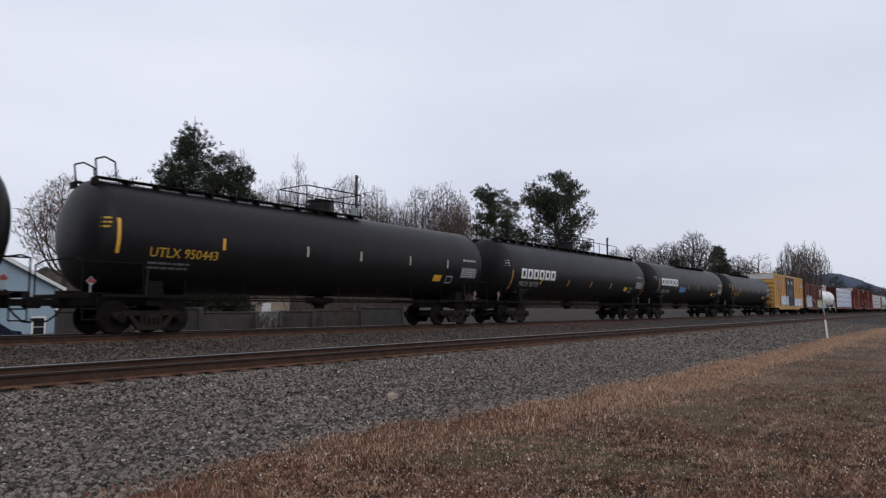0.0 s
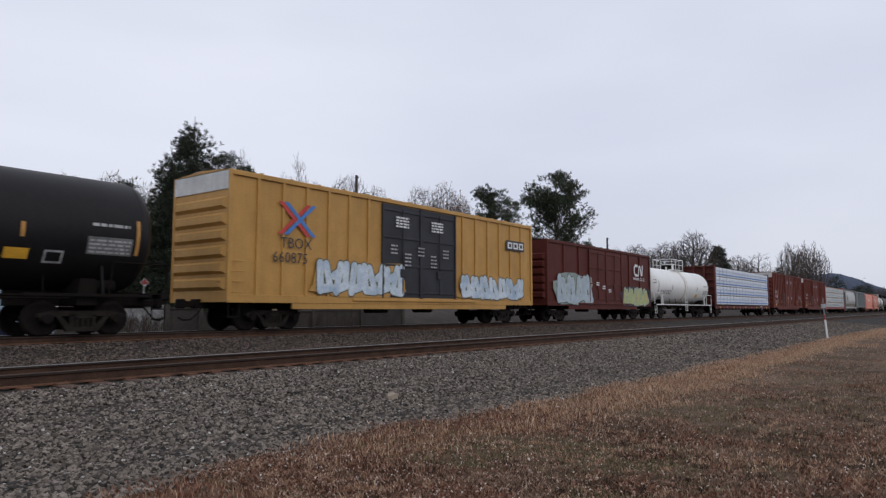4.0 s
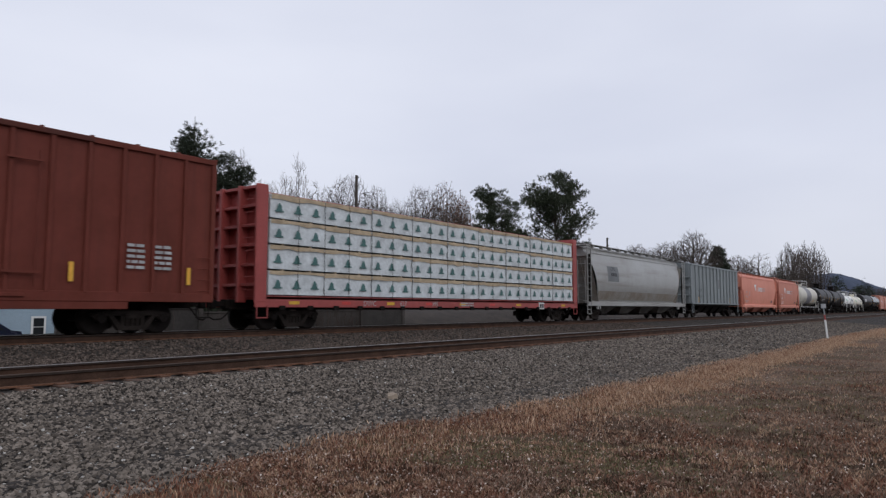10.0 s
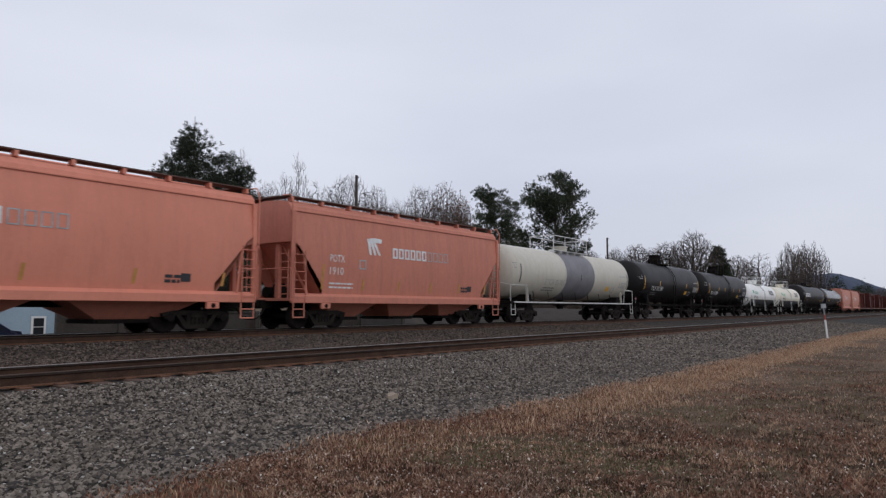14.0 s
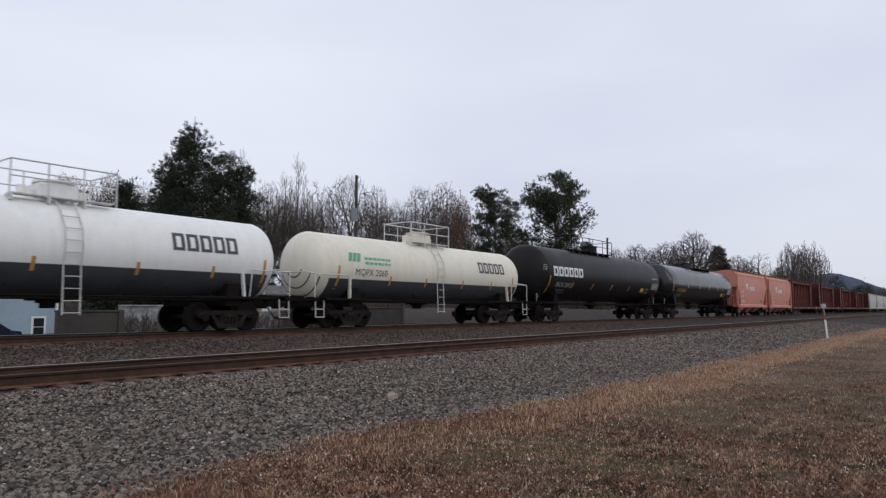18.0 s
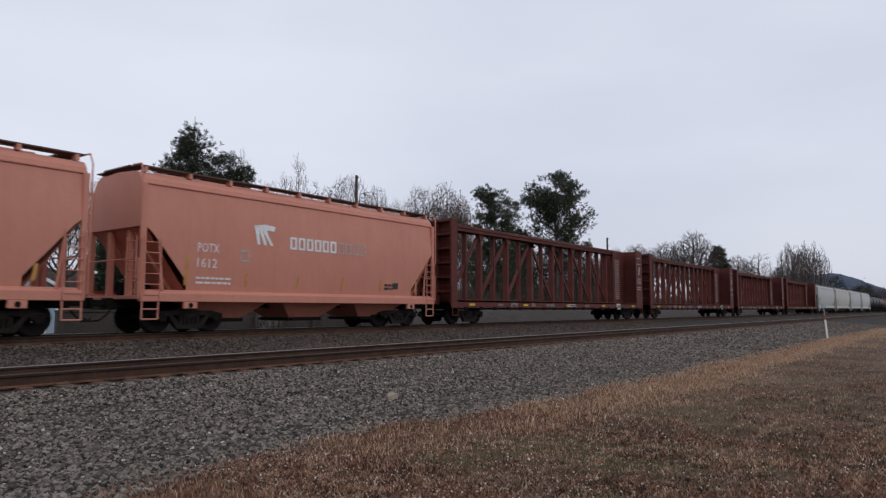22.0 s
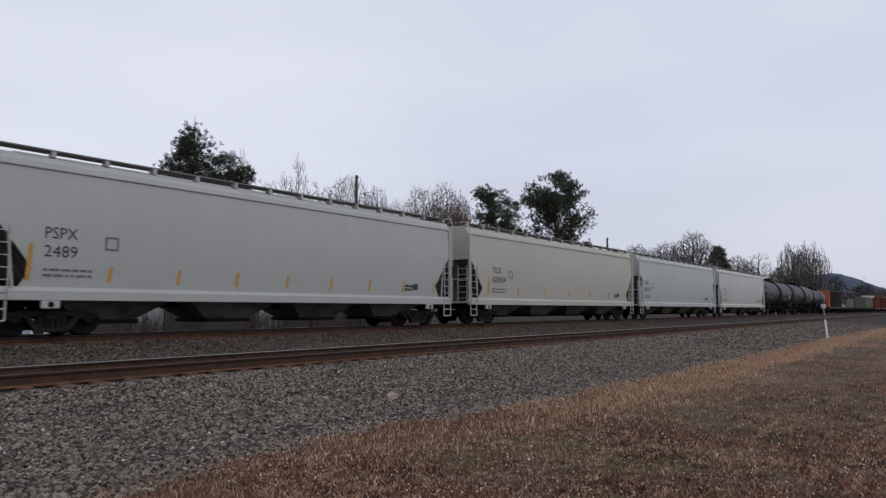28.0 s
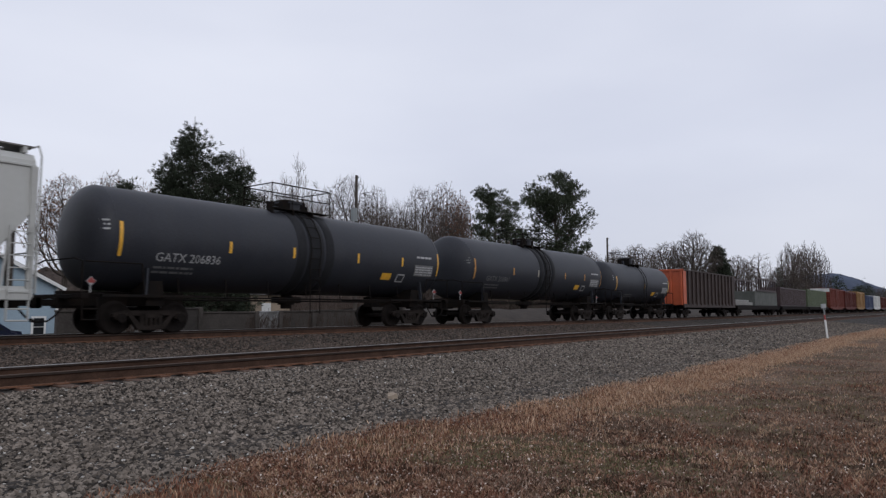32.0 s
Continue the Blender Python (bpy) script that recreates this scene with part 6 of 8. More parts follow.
    centre_beam(477.8, 500.7, "empty rusty red centerbeam car with an open truss", BEAMRED, None, 4, "DWC 626 345", sheet_end=True)
    centre_beam(502.4, 525.3, "empty rusty red centerbeam car with an open truss", BEAMRED, None, 5, "DWC 626 520", sheet_end=True)
    centre_beam(527.4, 550.3, "empty oxide-red centerbeam car with an open truss", BEAMRED, None, 6, "DWC 626 411", sheet_end=True)
    for a, b, m, mk, num, sd in ((551.9, 570.35, HOPGREY, "PSPX", "2489", 1), (571.6, 591.5, HOPTAN, "TILX", "620434", 2), (592.55, 611.4, HOPWHITE, "CHVX", "891107", 3), (612.6, 631.2, HOPCHALK, "PSPX", "2215", 4)):
        car, h, skin, near = covered_hopper(a, b, {1: "pale grey", 2: "warm grey", 3: "cool white", 4: "pale grey"}[sd] + " covered hopper with black lettering and yellow strips", m, 4.72, 4, round_side=0.10, walk_mat=GRATING, seed=sd, bay_mat=BAYDIRT, slope_mat=SLOPE_STAIN_SHADE,
                                             cut=((1.08, 0.75), (1.3, 0.85), (1.7, 1.1), (2.8, 0.28), (3.02, 0.12)) if sd != 3 else ((1.08, 0.1), (2.26, 0.1), (2.3, 0.42), (2.5, 0.58), (2.85, 0.58), (3.05, 0.36), (3.08, 0.1)))
        hopper_marks(h, skin, near, mk, num, DARKLETTER, sd, at={1: 1.45, 2: 2.05, 3: 1.15, 4: 1.7}[sd], strips=9 if sd == 1 else 7, size=0.29, z=2.0)
    tank_car(632.4, 648.0, "faded charcoal tank car with yellow strips", GREYBLACK, R=1.49, zc=2.72, strip_z=2.66, top="crash", mark="GATX 206836", mark_at=0.085, mark_h=0.25, lettermat=OLDWHITE, seed=15, dome=0.3, rings=GATX_BANDS, strips=[(-6.93, 1, YELLOW), (-3.45, 0, YELLOW), (-0.91, 0, YELLOW), (2.2, 0, YELLOW), (4.74, 0, YELLOW), (7.1, 1, YELLOW)])
    tank_car(649.3, 664.9, "faded charcoal tank car with yellow strips", GREYBLACK, R=1.49, zc=2.72, strip_z=2.66, top="crash", mark="GATX 206841", mark_at=0.085, mark_h=0.25, lettermat=FAINT, seed=16, dome=0.3, rings=GATX_BANDS, strips=[(-6.93, 1, MUSTARD), (-3.45, 0, MUSTARD), (-0.91, 0, PALESTRIP), (2.2, 0, MUSTARD), (4.74, 0, MUSTARD), (7.1, 1, MUSTARD)])
    tank_car(666.0, 677.8, "short grimy black tank car", GREYBLACK, R=1.4, zc=2.55, top="crash", stripes=3, seed=17, placard=False)
    gondola(680.2, 696.0, "brown ribbed gondola with bright orange ends", GONBROWN, ORANGE, 4.0, 14)
    car, h = flat_car(697.2, 717.6, "flat car with a low grey load and a dark slatted frame", STEEL_DIRT)
    part("slab_load", Mesh().box(-h + 0.6, -2.6, -1.2, 1.2, 1.12, 1.5, 0.04).box(-h + 1.4, -3.4, -1.0, 1.0, 1.5, 1.72, 0.04), SLABGREY, car, "dull stacked slabs")
    part("crate", Mesh().box(-1.9, h - 0.6, -1.3, 1.3, 1.12, 2.75, 0.03), SLABGREEN, car, "dull grey-green crate")
    fr = Mesh()
    for i in range(9):
        x = -1.2 + (h - 0.4) * i / 8 * 0.98
        fr.box(x - 0.09, x + 0.09, -1.4, -1.28, 2.75, 4.25, 0.01).box(x - 0.09, x + 0.09, 1.28, 1.4, 2.75, 4.25, 0.01)
    fr.box(-1.35, h - 1.4, -1.42, -1.26, 4.1, 4.3).box(-1.35, h - 1.4, 1.26, 1.42, 4.1, 4.3).box(-1.35, h - 1.4, -1.42, -1.26, 2.75, 2.95)
    part("load_frame", fr, BROWNBOX, car, "dark slatted load frame")

    def container(car, x0, x1, z1, m, label):
        b = Mesh().box(x0, x1, -1.22, 1.22, 1.12, z1, 0.02)
        n = int((x1 - x0) / 0.28)
        for i in range(n):
            x = x0 + (x1 - x0) * (i + 0.5) / n
            b.box(x - 0.07, x + 0.07, -1.25, -1.2, 1.25, z1 - 0.12, 0.02)
        part("container", b, m, car, label)
    car, h = flat_car(719.2, 737.9, "flat car carrying a dark maroon container", STEEL_DIRT)
    container(car, -h + 0.3, h - 0.2, 3.55, BROWNBOX, "dark maroon corrugated container")
    car, h = flat_car(738.9, 757.6, "flat car carrying a dull green container", STEEL_DIRT)
    container(car, -h + 0.2, h - 0.3, 3.75, GREENBOX, "dull green corrugated container")
    box_car(759.2, 777.0, "red box car with a white-topped end", BOXRED, 4.5, 16, (-0.1, 0.1), white_end=ENDWHITE)
    box_car(778.8, 796.8, "dull red steel box car", CNRED, 4.4, 16, (-0.1, 0.1))
    box_car(798.6, 813.6, "dull yellow steel box car", DULLYELLOW, 4.7, 14, (-0.12, 0.12))
    box_car(815.5, 833.5, "plain blue steel box car", BLUEBOX, 4.2, 14, (-0.12, 0.12))
    box_car(835.5, 853.0, "plain white steel box car", ENDWHITE, 4.4, 14, (-0.12, 0.12))
    box_car(855.0, 872.5, "dark red steel box car", CNRED, 4.4, 14, (-0.12, 0.12))


train()


# ---- behind the tracks: trees, house, wall, poles, hill ----
BARK = mat("grey_brown_bark", (0.095, 0.08, 0.069), 0.9, 0, 0.35, 2, 20, 0.3, spec=0.1)
TWIG = mat("brown_twigs", (0.105, 0.086, 0.076), 0.95, 0, 0.3, 0.4, 8, 0, spec=0.1)
TWIGDARK = mat("dark_twigs", (0.105, 0.08, 0.068), 0.95, 0, 0.3, 0.4, 8, 0, spec=0.1)
SPRUCE = mat("dark_spruce_needles", (0.055, 0.066, 0.045), 0.85, 0, 0.4, 0.5, 6, 0, tint=(0.026, 0.033, 0.022), each=0.4, spec=0.15)
PINE = mat("pine_needles", (0.075, 0.088, 0.058), 0.85, 0, 0.4, 0.5, 6, 0, tint=(0.032, 0.042, 0.024), each=0.45, spec=0.15)
LEAF = mat("dead_oak_leaves", (0.20, 0.10, 0.06), 0.9, 0, 0.3, 1, 8, 0, each=0.4, spec=0.1)


class Sticks:
    """Many thin tapered sticks in one mesh."""

    def __init__(self):
        self.p, self.q, self.a, self.b = [], [], [], []

    def add(self, p, q, a, b):
        self.p.append(p)
        self.q.append(q)
        self.a.append(a)
        self.b.append(b)

    def build(self, name, n, material):
        p, q = np.array(self.p), np.array(self.q)
        d = q - p
        d /= np.maximum(1e-6, np.linalg.norm(d, axis=1))[:, None]
        ref = np.where(np.abs(d[:, 2:3]) < 0.9, np.array([[0, 0, 1.0]]), np.array([[1.0, 0, 0]]))
        s = np.cross(d, ref)
        s /= np.linalg.norm(s, axis=1)[:, None]
        u = np.cross(s, d)
        if n == 2:
            roll = np.random.RandomState(len(p)).uniform(0, math.pi, len(p))[:, None]
            s = s * np.cos(roll) + u * np.sin(roll)
            u = np.cross(s, d)
        rings = []
        for base, r in ((p, np.array(self.a)), (q, np.array(self.b))):
            for i in range(n):
                t = 2 * math.pi * i / n
                rings.append(base + (s * math.cos(t) + u * math.sin(t)) * r[:, None])
        v = np.stack(rings, 1).reshape(-1, 3)
        k = np.arange(len(p))[:, None] * 2 * n
        f = np.concatenate([k + np.array([[i, (i + 1) % n, n + (i + 1) % n, n + i]]) for i in range(n if n > 2 else 1)], 0)
        me = bpy.data.meshes.new(name)
        me.vertices.add(len(v))
        me.vertices.foreach_set("co", v.astype(np.float32).ravel())
        me.loops.add(f.size)
        me.loops.foreach_set("vertex_index", f.astype(np.int32).ravel())
        me.polygons.add(len(f))
        me.polygons.foreach_set("loop_start", np.arange(0, f.size, 4, dtype=np.int32))
        me.polygons.foreach_set("use_smooth", np.full(len(f), True))
        me.update(calc_edges=True)
        me.materials.append(material)
        return me


def grown(seed, lobes, trunk, count=1500, step=0.3, kill=0.36, sight=3.0):
    """Grows a branching skeleton towards points scattered in the crown's lobes; lobes: centre x, y, z and radii."""
    rs = np.random.RandomState(seed)
    goal = []
    while len(goal) < count:
        cx, cy, cz, rx, rz = lobes[rs.randint(len(lobes))]
        p = rs.uniform(-1, 1, 3)
        d = np.linalg.norm(p)
        if d < 1 and rs.rand() < 0.25 + 0.75 * d:
            goal.append((cx + p[0] * rx, cy + p[1] * rx, cz + p[2] * rz))
    goal = np.array(goal)
    node, parent = [], []
    for i in range(int(trunk / step) + 1):
        node.append((0.1 * math.sin(i * 0.9 + seed), 0.1 * math.cos(i * 0.7), i * step))
        parent.append(i - 1)
    pos = np.array(node)
    dist = np.linalg.norm(goal[:, None] - pos[None], axis=2)
    near, best = dist.argmin(1), dist.min(1)
    alive = np.ones(len(goal), bool)
    for turn in range(160):
        reach = alive & (best < (sight if turn > 20 else 30))
        if not reach.any():
            break
        pull = np.zeros((len(pos), 3))
        np.add.at(pull, near[reach], (goal[reach] - pos[near[reach]]) / best[reach][:, None])
        who = np.unique(near[reach])
        d = pull[who] + rs.normal(0, 0.13, (len(who), 3)) + np.array([[0, 0, 0.1]])
        fresh = pos[who] + d / np.maximum(1e-6, np.linalg.norm(d, axis=1))[:, None] * step
        start = len(pos)
        pos = np.concatenate([pos, fresh])
        parent += list(who)
        dd = np.linalg.norm(goal[:, None] - fresh[None], axis=2)
        j, m = dd.argmin(1), dd.min(1)
        closer = m < best
        near, best = np.where(closer, start + j, near), np.where(closer, m, best)
        alive &= best > kill
    return pos, parent


def bare_proto(seed, lobes, trunk, twigs=2, leaves=0.0, tip=0.0165, count=3200, rise=0.35):
    """A leafless tree 16 m high: trunk and limbs, a haze of twigs, and a few dead leaves that hold on."""
    rs = np.random.RandomState(seed + 500)
    pos, parent = grown(seed, lobes, trunk, count)
    n = len(pos)
    load = np.zeros(n)
    kids = np.zeros(n, int)
    for i in range(n - 1, 0, -1):
        if kids[i] == 0:
            load[i] = 1
        load[parent[i]] += load[i]
        kids[parent[i]] += 1
    radius = tip * np.maximum(1, load) ** 0.43
    thick, fine = Sticks(), Sticks()
    leaf = []
    for i in range(1, n):
        k = parent[i]
        (thick if radius[i] > 0.03 else fine).add(tuple(pos[k]), tuple(pos[i]), radius[k] if radius[k] < radius[i] * 2 else radius[i] * 1.3, radius[i])
        if load[i] < 5:
            out = pos[i] - pos[k]
            out = out / max(1e-6, np.linalg.norm(out))
            for t in range(twigs if load[i] < 2 else 1):
                d = out + rs.normal(0, 0.55, 3) + np.array([0, 0, rise])
                d /= np.linalg.norm(d)
                size = rs.uniform(0.4, 1.0)
                mid = pos[i] + d * size * 0.5
                e = d + rs.normal(0, 0.15, 3)
                end = mid + e / np.linalg.norm(e) * size * 0.5
                fine.add(tuple(pos[i]), tuple(mid), tip * 0.8, tip * 0.6)
                fine.add(tuple(mid), tuple(end), tip * 0.6, tip * 0.4)
                s = d + rs.normal(0, 0.7, 3)
                fine.add(tuple(mid), tuple(mid + s / np.linalg.norm(s) * size * 0.4), tip * 0.55, tip * 0.4)
                if rs.rand() < leaves:
                    leaf.append(tuple(end))
    top = max(q[2] for q in fine.q)
    for st in (thick, fine):
        st.p = [(a, b, c * 16 / top) for a, b, c in st.p]
        st.q = [(a, b, c * 16 / top) for a, b, c in st.q]
    meshes = [thick.build("trunk", 5, BARK), fine.build("crown", 2, TWIG)]
    if leaf:
        leaf = [(a, b, c * 16 / top) for a, b, c in leaf]
        meshes.append(needles(leaf, [(0, 0, -0.4)] * len(leaf), 0.17, LEAF, "leaves", seed, 0.3, 4, 4.5))
    return meshes


PROTO = {}
HALF_WIDTH = {"round": 4.6, "far": 4.6, "oak": 4.6, "sparse": 2.6, "bush": 3.4}


def bare_tree(x, y, height, wide, seed, kind="round", z0=-0.85, label="leafless deciduous tree with a fine twiggy crown"):
    """One leafless tree, height and width in metres."""
    if not PROTO:
        for i in range(3):
            r = random.Random(80 + i)
            dome = [(0, 0, 10.0, 4.0, 5.2)] * 3 + [(2.6 * math.cos(a), 2.6 * math.sin(a), 10.4 + r.uniform(-1.5, 1.5), 2.0, 2.8) for a in (0.4 + i, 1.7 + i, 3.0 + i, 4.3 + i, 5.5 + i)] + [(0.4, 0.2, 13.6, 2.2, 2.2)]
            PROTO["round", i] = bare_proto(40 + i, dome, 4.5)
            PROTO["oak", i] = bare_proto(44 + i, dome, 4.2, leaves=0.3)
            PROTO["far", i] = bare_proto(70 + i, dome, 4.2, tip=0.027, count=2400)
            PROTO["sparse", i] = bare_proto(50 + i, [(0, 0, 11, 1.6, 5.0), (0.9, 0.4, 9, 1.5, 5.0), (-0.9, -0.3, 8.5, 1.5, 4.5)], 3.5, 2, count=700, rise=1.2, tip=0.02)
            PROTO["bush", i] = bare_proto(60 + i, [(1.6, 0, 7, 1.8, 6.5), (-1.6, 0.4, 7, 1.8, 6.5), (0, 1.5, 7.5, 1.8, 7), (0, -1.5, 7.5, 1.9, 7.5)], 0.8, 2, count=1300, rise=0.9, tip=0.028)
    meshes = PROTO[kind, seed % 3]
    tree = tagged(new("tree"), label, "tree", "bare trees")
    k = (wide / 2) / HALF_WIDTH[kind]
    tree.matrix_world = pose(x, y, z0, 0, 0, seed * 77 % 360) @ Matrix.Diagonal((k, k, (height - z0) / 16.0, 1))
    obj("trunk", meshes[0], None, tree)
    obj("crown", meshes[1], None, tree, "fine leafless twigs")
    if len(meshes) > 2:
        obj("dead_leaves", meshes[2], None, tree, "a few brown leaves left on the twigs")
    return tree


def needles(points, dirs, size, material, name, seed, droop=0.3, per=5, slim=1.0):
    """Tufts of flat narrow needle sprays at the given points."""
    rs = np.random.RandomState(seed)
    p = np.repeat(np.array(points), per, 0)
    d = np.repeat(np.array(dirs), per, 0)
    n = len(p)
    d = d + rs.normal(0, 0.55, (n, 3))
    d[:, 2] -= droop * rs.rand(n)
    d /= np.linalg.norm(d, axis=1)[:, None]
    s = np.cross(d, rs.normal(0, 1, (n, 3)))
    s /= np.linalg.norm(s, axis=1)[:, None]
    L = size * rs.uniform(0.6, 1.3, n)[:, None]
    w = L * rs.uniform(0.05, 0.09, n)[:, None] * slim
    p = p + rs.normal(0, size * 0.25, (n, 3))
    v = np.stack([p, p + d * L * 0.45 + s * w, p + d * L, p + d * L * 0.45 - s * w], 1).reshape(-1, 3)
    k = np.arange(n)[:, None] * 4
    f = k + np.array([[0, 1, 2, 3]])
    me = bpy.data.meshes.new(name)
    me.vertices.add(len(v))
    me.vertices.foreach_set("co", v.astype(np.float32).ravel())
    me.loops.add(f.size)
    me.loops.foreach_set("vertex_index", f.astype(np.int32).ravel())
    me.polygons.add(len(f))
    me.polygons.foreach_set("loop_start", np.arange(0, f.size, 4, dtype=np.int32))
    me.update(calc_edges=True)
    me.materials.append(material)
    return me


def conifer(x, y, height, spans, seed, label, tips=420, tufts=7, per=9, size=0.26, spread=0.3, gaps=0.12, climb=0.35, up=0.5, lean=0.0, material=None, z0=-0.85, spike=0.0, name="spruce_tree", slim=1.3):
    """An evergreen whose boughs fill an uneven outline; spans: share of the height, reach to -x, reach to +x."""
    rnd = random.Random(seed)
    wood = Sticks()
    pts, dirs = [], []
    prev = Vector((0, 0, 0))
    for i in range(1, 9):
        q = Vector((lean * (i / 8) ** 2 * height, 0, height * 0.96 * i / 8))
        wood.add(tuple(prev), tuple(q), height * 0.015 * (1.05 - (i - 1) / 8.5), height * 0.015 * (1.05 - i / 8.5))
        prev = q
    if spike:
        wood.add(tuple(prev), (prev.x, 0, height + spike), 0.04, 0.02)

    def reach(t):
        for (a, l0, r0), (b, l1, r1) in zip(spans, spans[1:]):
            if t <= b:
                k = max(0.0, (t - a) / (b - a))
                return l0 + (l1 - l0) * k, r0 + (r1 - r0) * k
        return spans[-1][1:]
    widest = max(a + b for _, a, b in spans)
    made = 0
    while made < tips:
        t = rnd.uniform(spans[0][0], 1.0)
        l, r = reach(t)
        if rnd.random() > (l + r) / widest + 0.06:
            continue
        a = rnd.uniform(0, 2 * math.pi)
        c, s = math.cos(a), math.sin(a)
        out = rnd.uniform(0.12, 1.0) ** 0.55 * rnd.uniform(0.86, 1.06)
        # the reach is to either side of the trunk's own line
        span = (r if c > 0 else l) * abs(c) + 0.5 * (l + r) * abs(s)
        at = Vector((c * span * out, s * max(0.4, 0.5 * (l + r)) * out, t * height))
        if noise.noise((at.x * 0.42 + seed * 3.1, at.y * 0.42, at.z * 0.42)) < -0.42 + gaps * 1.6:
            if rnd.random() < 0.85:
                made += 0.3
                continue
        made += 1
        bend = lean * t ** 2 * height
        away = math.hypot(at.x, at.y)
        base = Vector((lean * max(0.0, t - climb * away / height) ** 2 * height, 0, max(0.3, at.z - climb * away)))
        tip = at + Vector((bend, 0, 0))
        mid = base.lerp(tip, 0.55) + Vector((0, 0, -0.08 * away))
        r0 = 0.012 + 0.011 * away
        wood.add(tuple(base), tuple(mid), r0, r0 * 0.7)
        wood.add(tuple(mid), tuple(tip), r0 * 0.7, 0.012)
        for k in range(tufts):
            f = 1 - 0.45 * rnd.random() ** 1.5
            q = mid.lerp(tip, f) if k else tip
            o = Vector((rnd.gauss(0, spread), rnd.gauss(0, spread), rnd.gauss(0, spread * 0.6)))
            pts.append(tuple(q + o))
            dirs.append((c * 0.7 + o.x, s * 0.7 + o.y, up + o.z))
    tree = tagged(new(name), label, "conifer", "conifers")
    tree.matrix_world = pose(x, y, z0)
    obj("trunk", wood.build("trunk", 4, BARK), None, tree)
    obj("crown", needles(pts, dirs, size, material or SPRUCE, "crown", seed, 0.2, per, slim), None, tree, "dense dark needles")
    return tree


def cone_spans(radius, power=0.7):
    return [(i / 10, radius * (1 - i / 10) ** power + 0.05, radius * (1 - i / 10) ** power + 0.05) for i in range(11)]


def woods():
    LOW = "low dark evergreen with spreading boughs"
    conifer(29.1, 46, 15.6, [(0.04, 4.6, 4.4), (0.35, 3.4, 3.6), (0.55, 2.4, 2.9), (0.68, 2.2, 2.5), (0.74, 2.3, 2.3), (0.78, 1.9, 2.0), (0.86, 0.85, 1.5), (0.93, 0.5, 1.0), (0.985, 0.2, 0.35), (1.0, 0.1, 0.15)], 1,
            "dark green spruce with dense upturned boughs and a spiky top", 900, 13, 14, 0.24, spike=0.7)
    conifer(26.8, 45.5, 12.2, [(0.1, 1.2, 0.8), (0.5, 1.0, 0.8), (0.9, 0.45, 0.5), (1.0, 0.1, 0.1)], 21, "narrow dark spruce beside a larger one", 160, 12, 12, 0.3)
    conifer(33.2, 47.5, 14.2, [(0.04, 3.0, 3.6), (0.4, 2.4, 3.0), (0.7, 2.0, 2.2), (0.85, 1.7, 2.0), (0.93, 1.2, 1.6), (1.0, 0.3, 0.5)], 2, "dark green spruce with a broad rounded top", 620, 13, 14, 0.24)
    conifer(24.6, 47, 10.6, [(0.04, 2.6, 2.6), (0.4, 1.7, 1.8), (0.7, 0.9, 1.2), (1.0, 0.1, 0.1)], 3, LOW, 400, 12, 11, 0.3)
    conifer(38.6, 49.5, 8.6, cone_spans(2.4), 12, LOW, 220, 7, 8)
    for x, y, h, w, sd, kd in ((26.2, 60, 12.5, 7.4, 1, "oak"), (30.6, 61, 13.4, 5.8, 2, "oak"), (34.1, 62, 13.2, 5.0, 3, "oak"), (41.3, 70, 15.2, 7.0, 4, "round"), (20.5, 66, 11.0, 6.6, 5, "oak"),
                               (45.3, 62, 18.5, 4.8, 6, "sparse"), (47.4, 60, 15.0, 6.4, 7, "round"), (47.1, 55, 17.4, 3.4, 8, "sparse"), (47.8, 58, 16.0, 3.9, 9, "sparse"), (57.4, 64, 17.0, 5.0, 10, "sparse"),
                               (52.6, 62, 15.2, 6.0, 30, "round"), (58.0, 58, 17.4, 9.0, 11, "round"), (69.1, 64, 18.3, 6.6, 12, "round"), (75.3, 66, 17.4, 6.2, 13, "round"), (73.9, 60, 18.8, 8.6, 14, "round"), (82.5, 62, 20.7, 7.6, 15, "oak"),
                               (84.5, 60, 17.9, 5.4, 16, "oak"), (85.2, 52, 13.0, 5.8, 17, "oak"), (113.0, 48, 11.8, 6.4, 18, "far"), (119.0, 46, 12.8, 9.0, 19, "far"), (128.9, 44, 13.8, 9.4, 20, "far"), (132.0, 40, 16.1, 10.8, 21, "far"),
                               (170.1, 42, 13.8, 9.4, 22, "far"), (189.9, 41, 15.6, 11.8, 23, "sparse"), (186.3, 43, 14.0, 8.7, 24, "sparse"), (203.9, 38, 12.7, 9.3, 29, "far"), (106.0, 50, 11.0, 8.0, 31, "far"),
                               (44.6, 58, 13.6, 5.0, 33, "round"), (49.5, 60, 14.0, 5.0, 34, "round"), (53.8, 58, 13.8, 5.0, 35, "round"), (58.5, 66, 15.6, 6.0, 36, "round"), (66.0, 60, 15.0, 6.0, 37, "round"), (71.0, 58, 14.6, 6.0, 38, "round"), (78.5, 58, 16.6, 6.5, 39, "oak")):
        bare_tree(x, y, h, w, sd, kd, label={"oak": "leafless tree with a few brown leaves still on its twigs", "sparse": "tall thin leafless tree with upright branches"}.get(kd, "leafless deciduous tree with a fine twiggy crown"))
    for x, y, h, w, sd in ((170.3, 30, 16.2, 7.0, 25), (179.0, 31, 17.2, 6.5, 26), (188.0, 30, 17.8, 6.5, 27), (199.0, 31, 18.8, 7.0, 28), (211.0, 30, 18.4, 6.5, 32)):
        bare_tree(x, y, h, w, sd, "bush", label="tall leafless multi-stemmed tree with dense twigs")
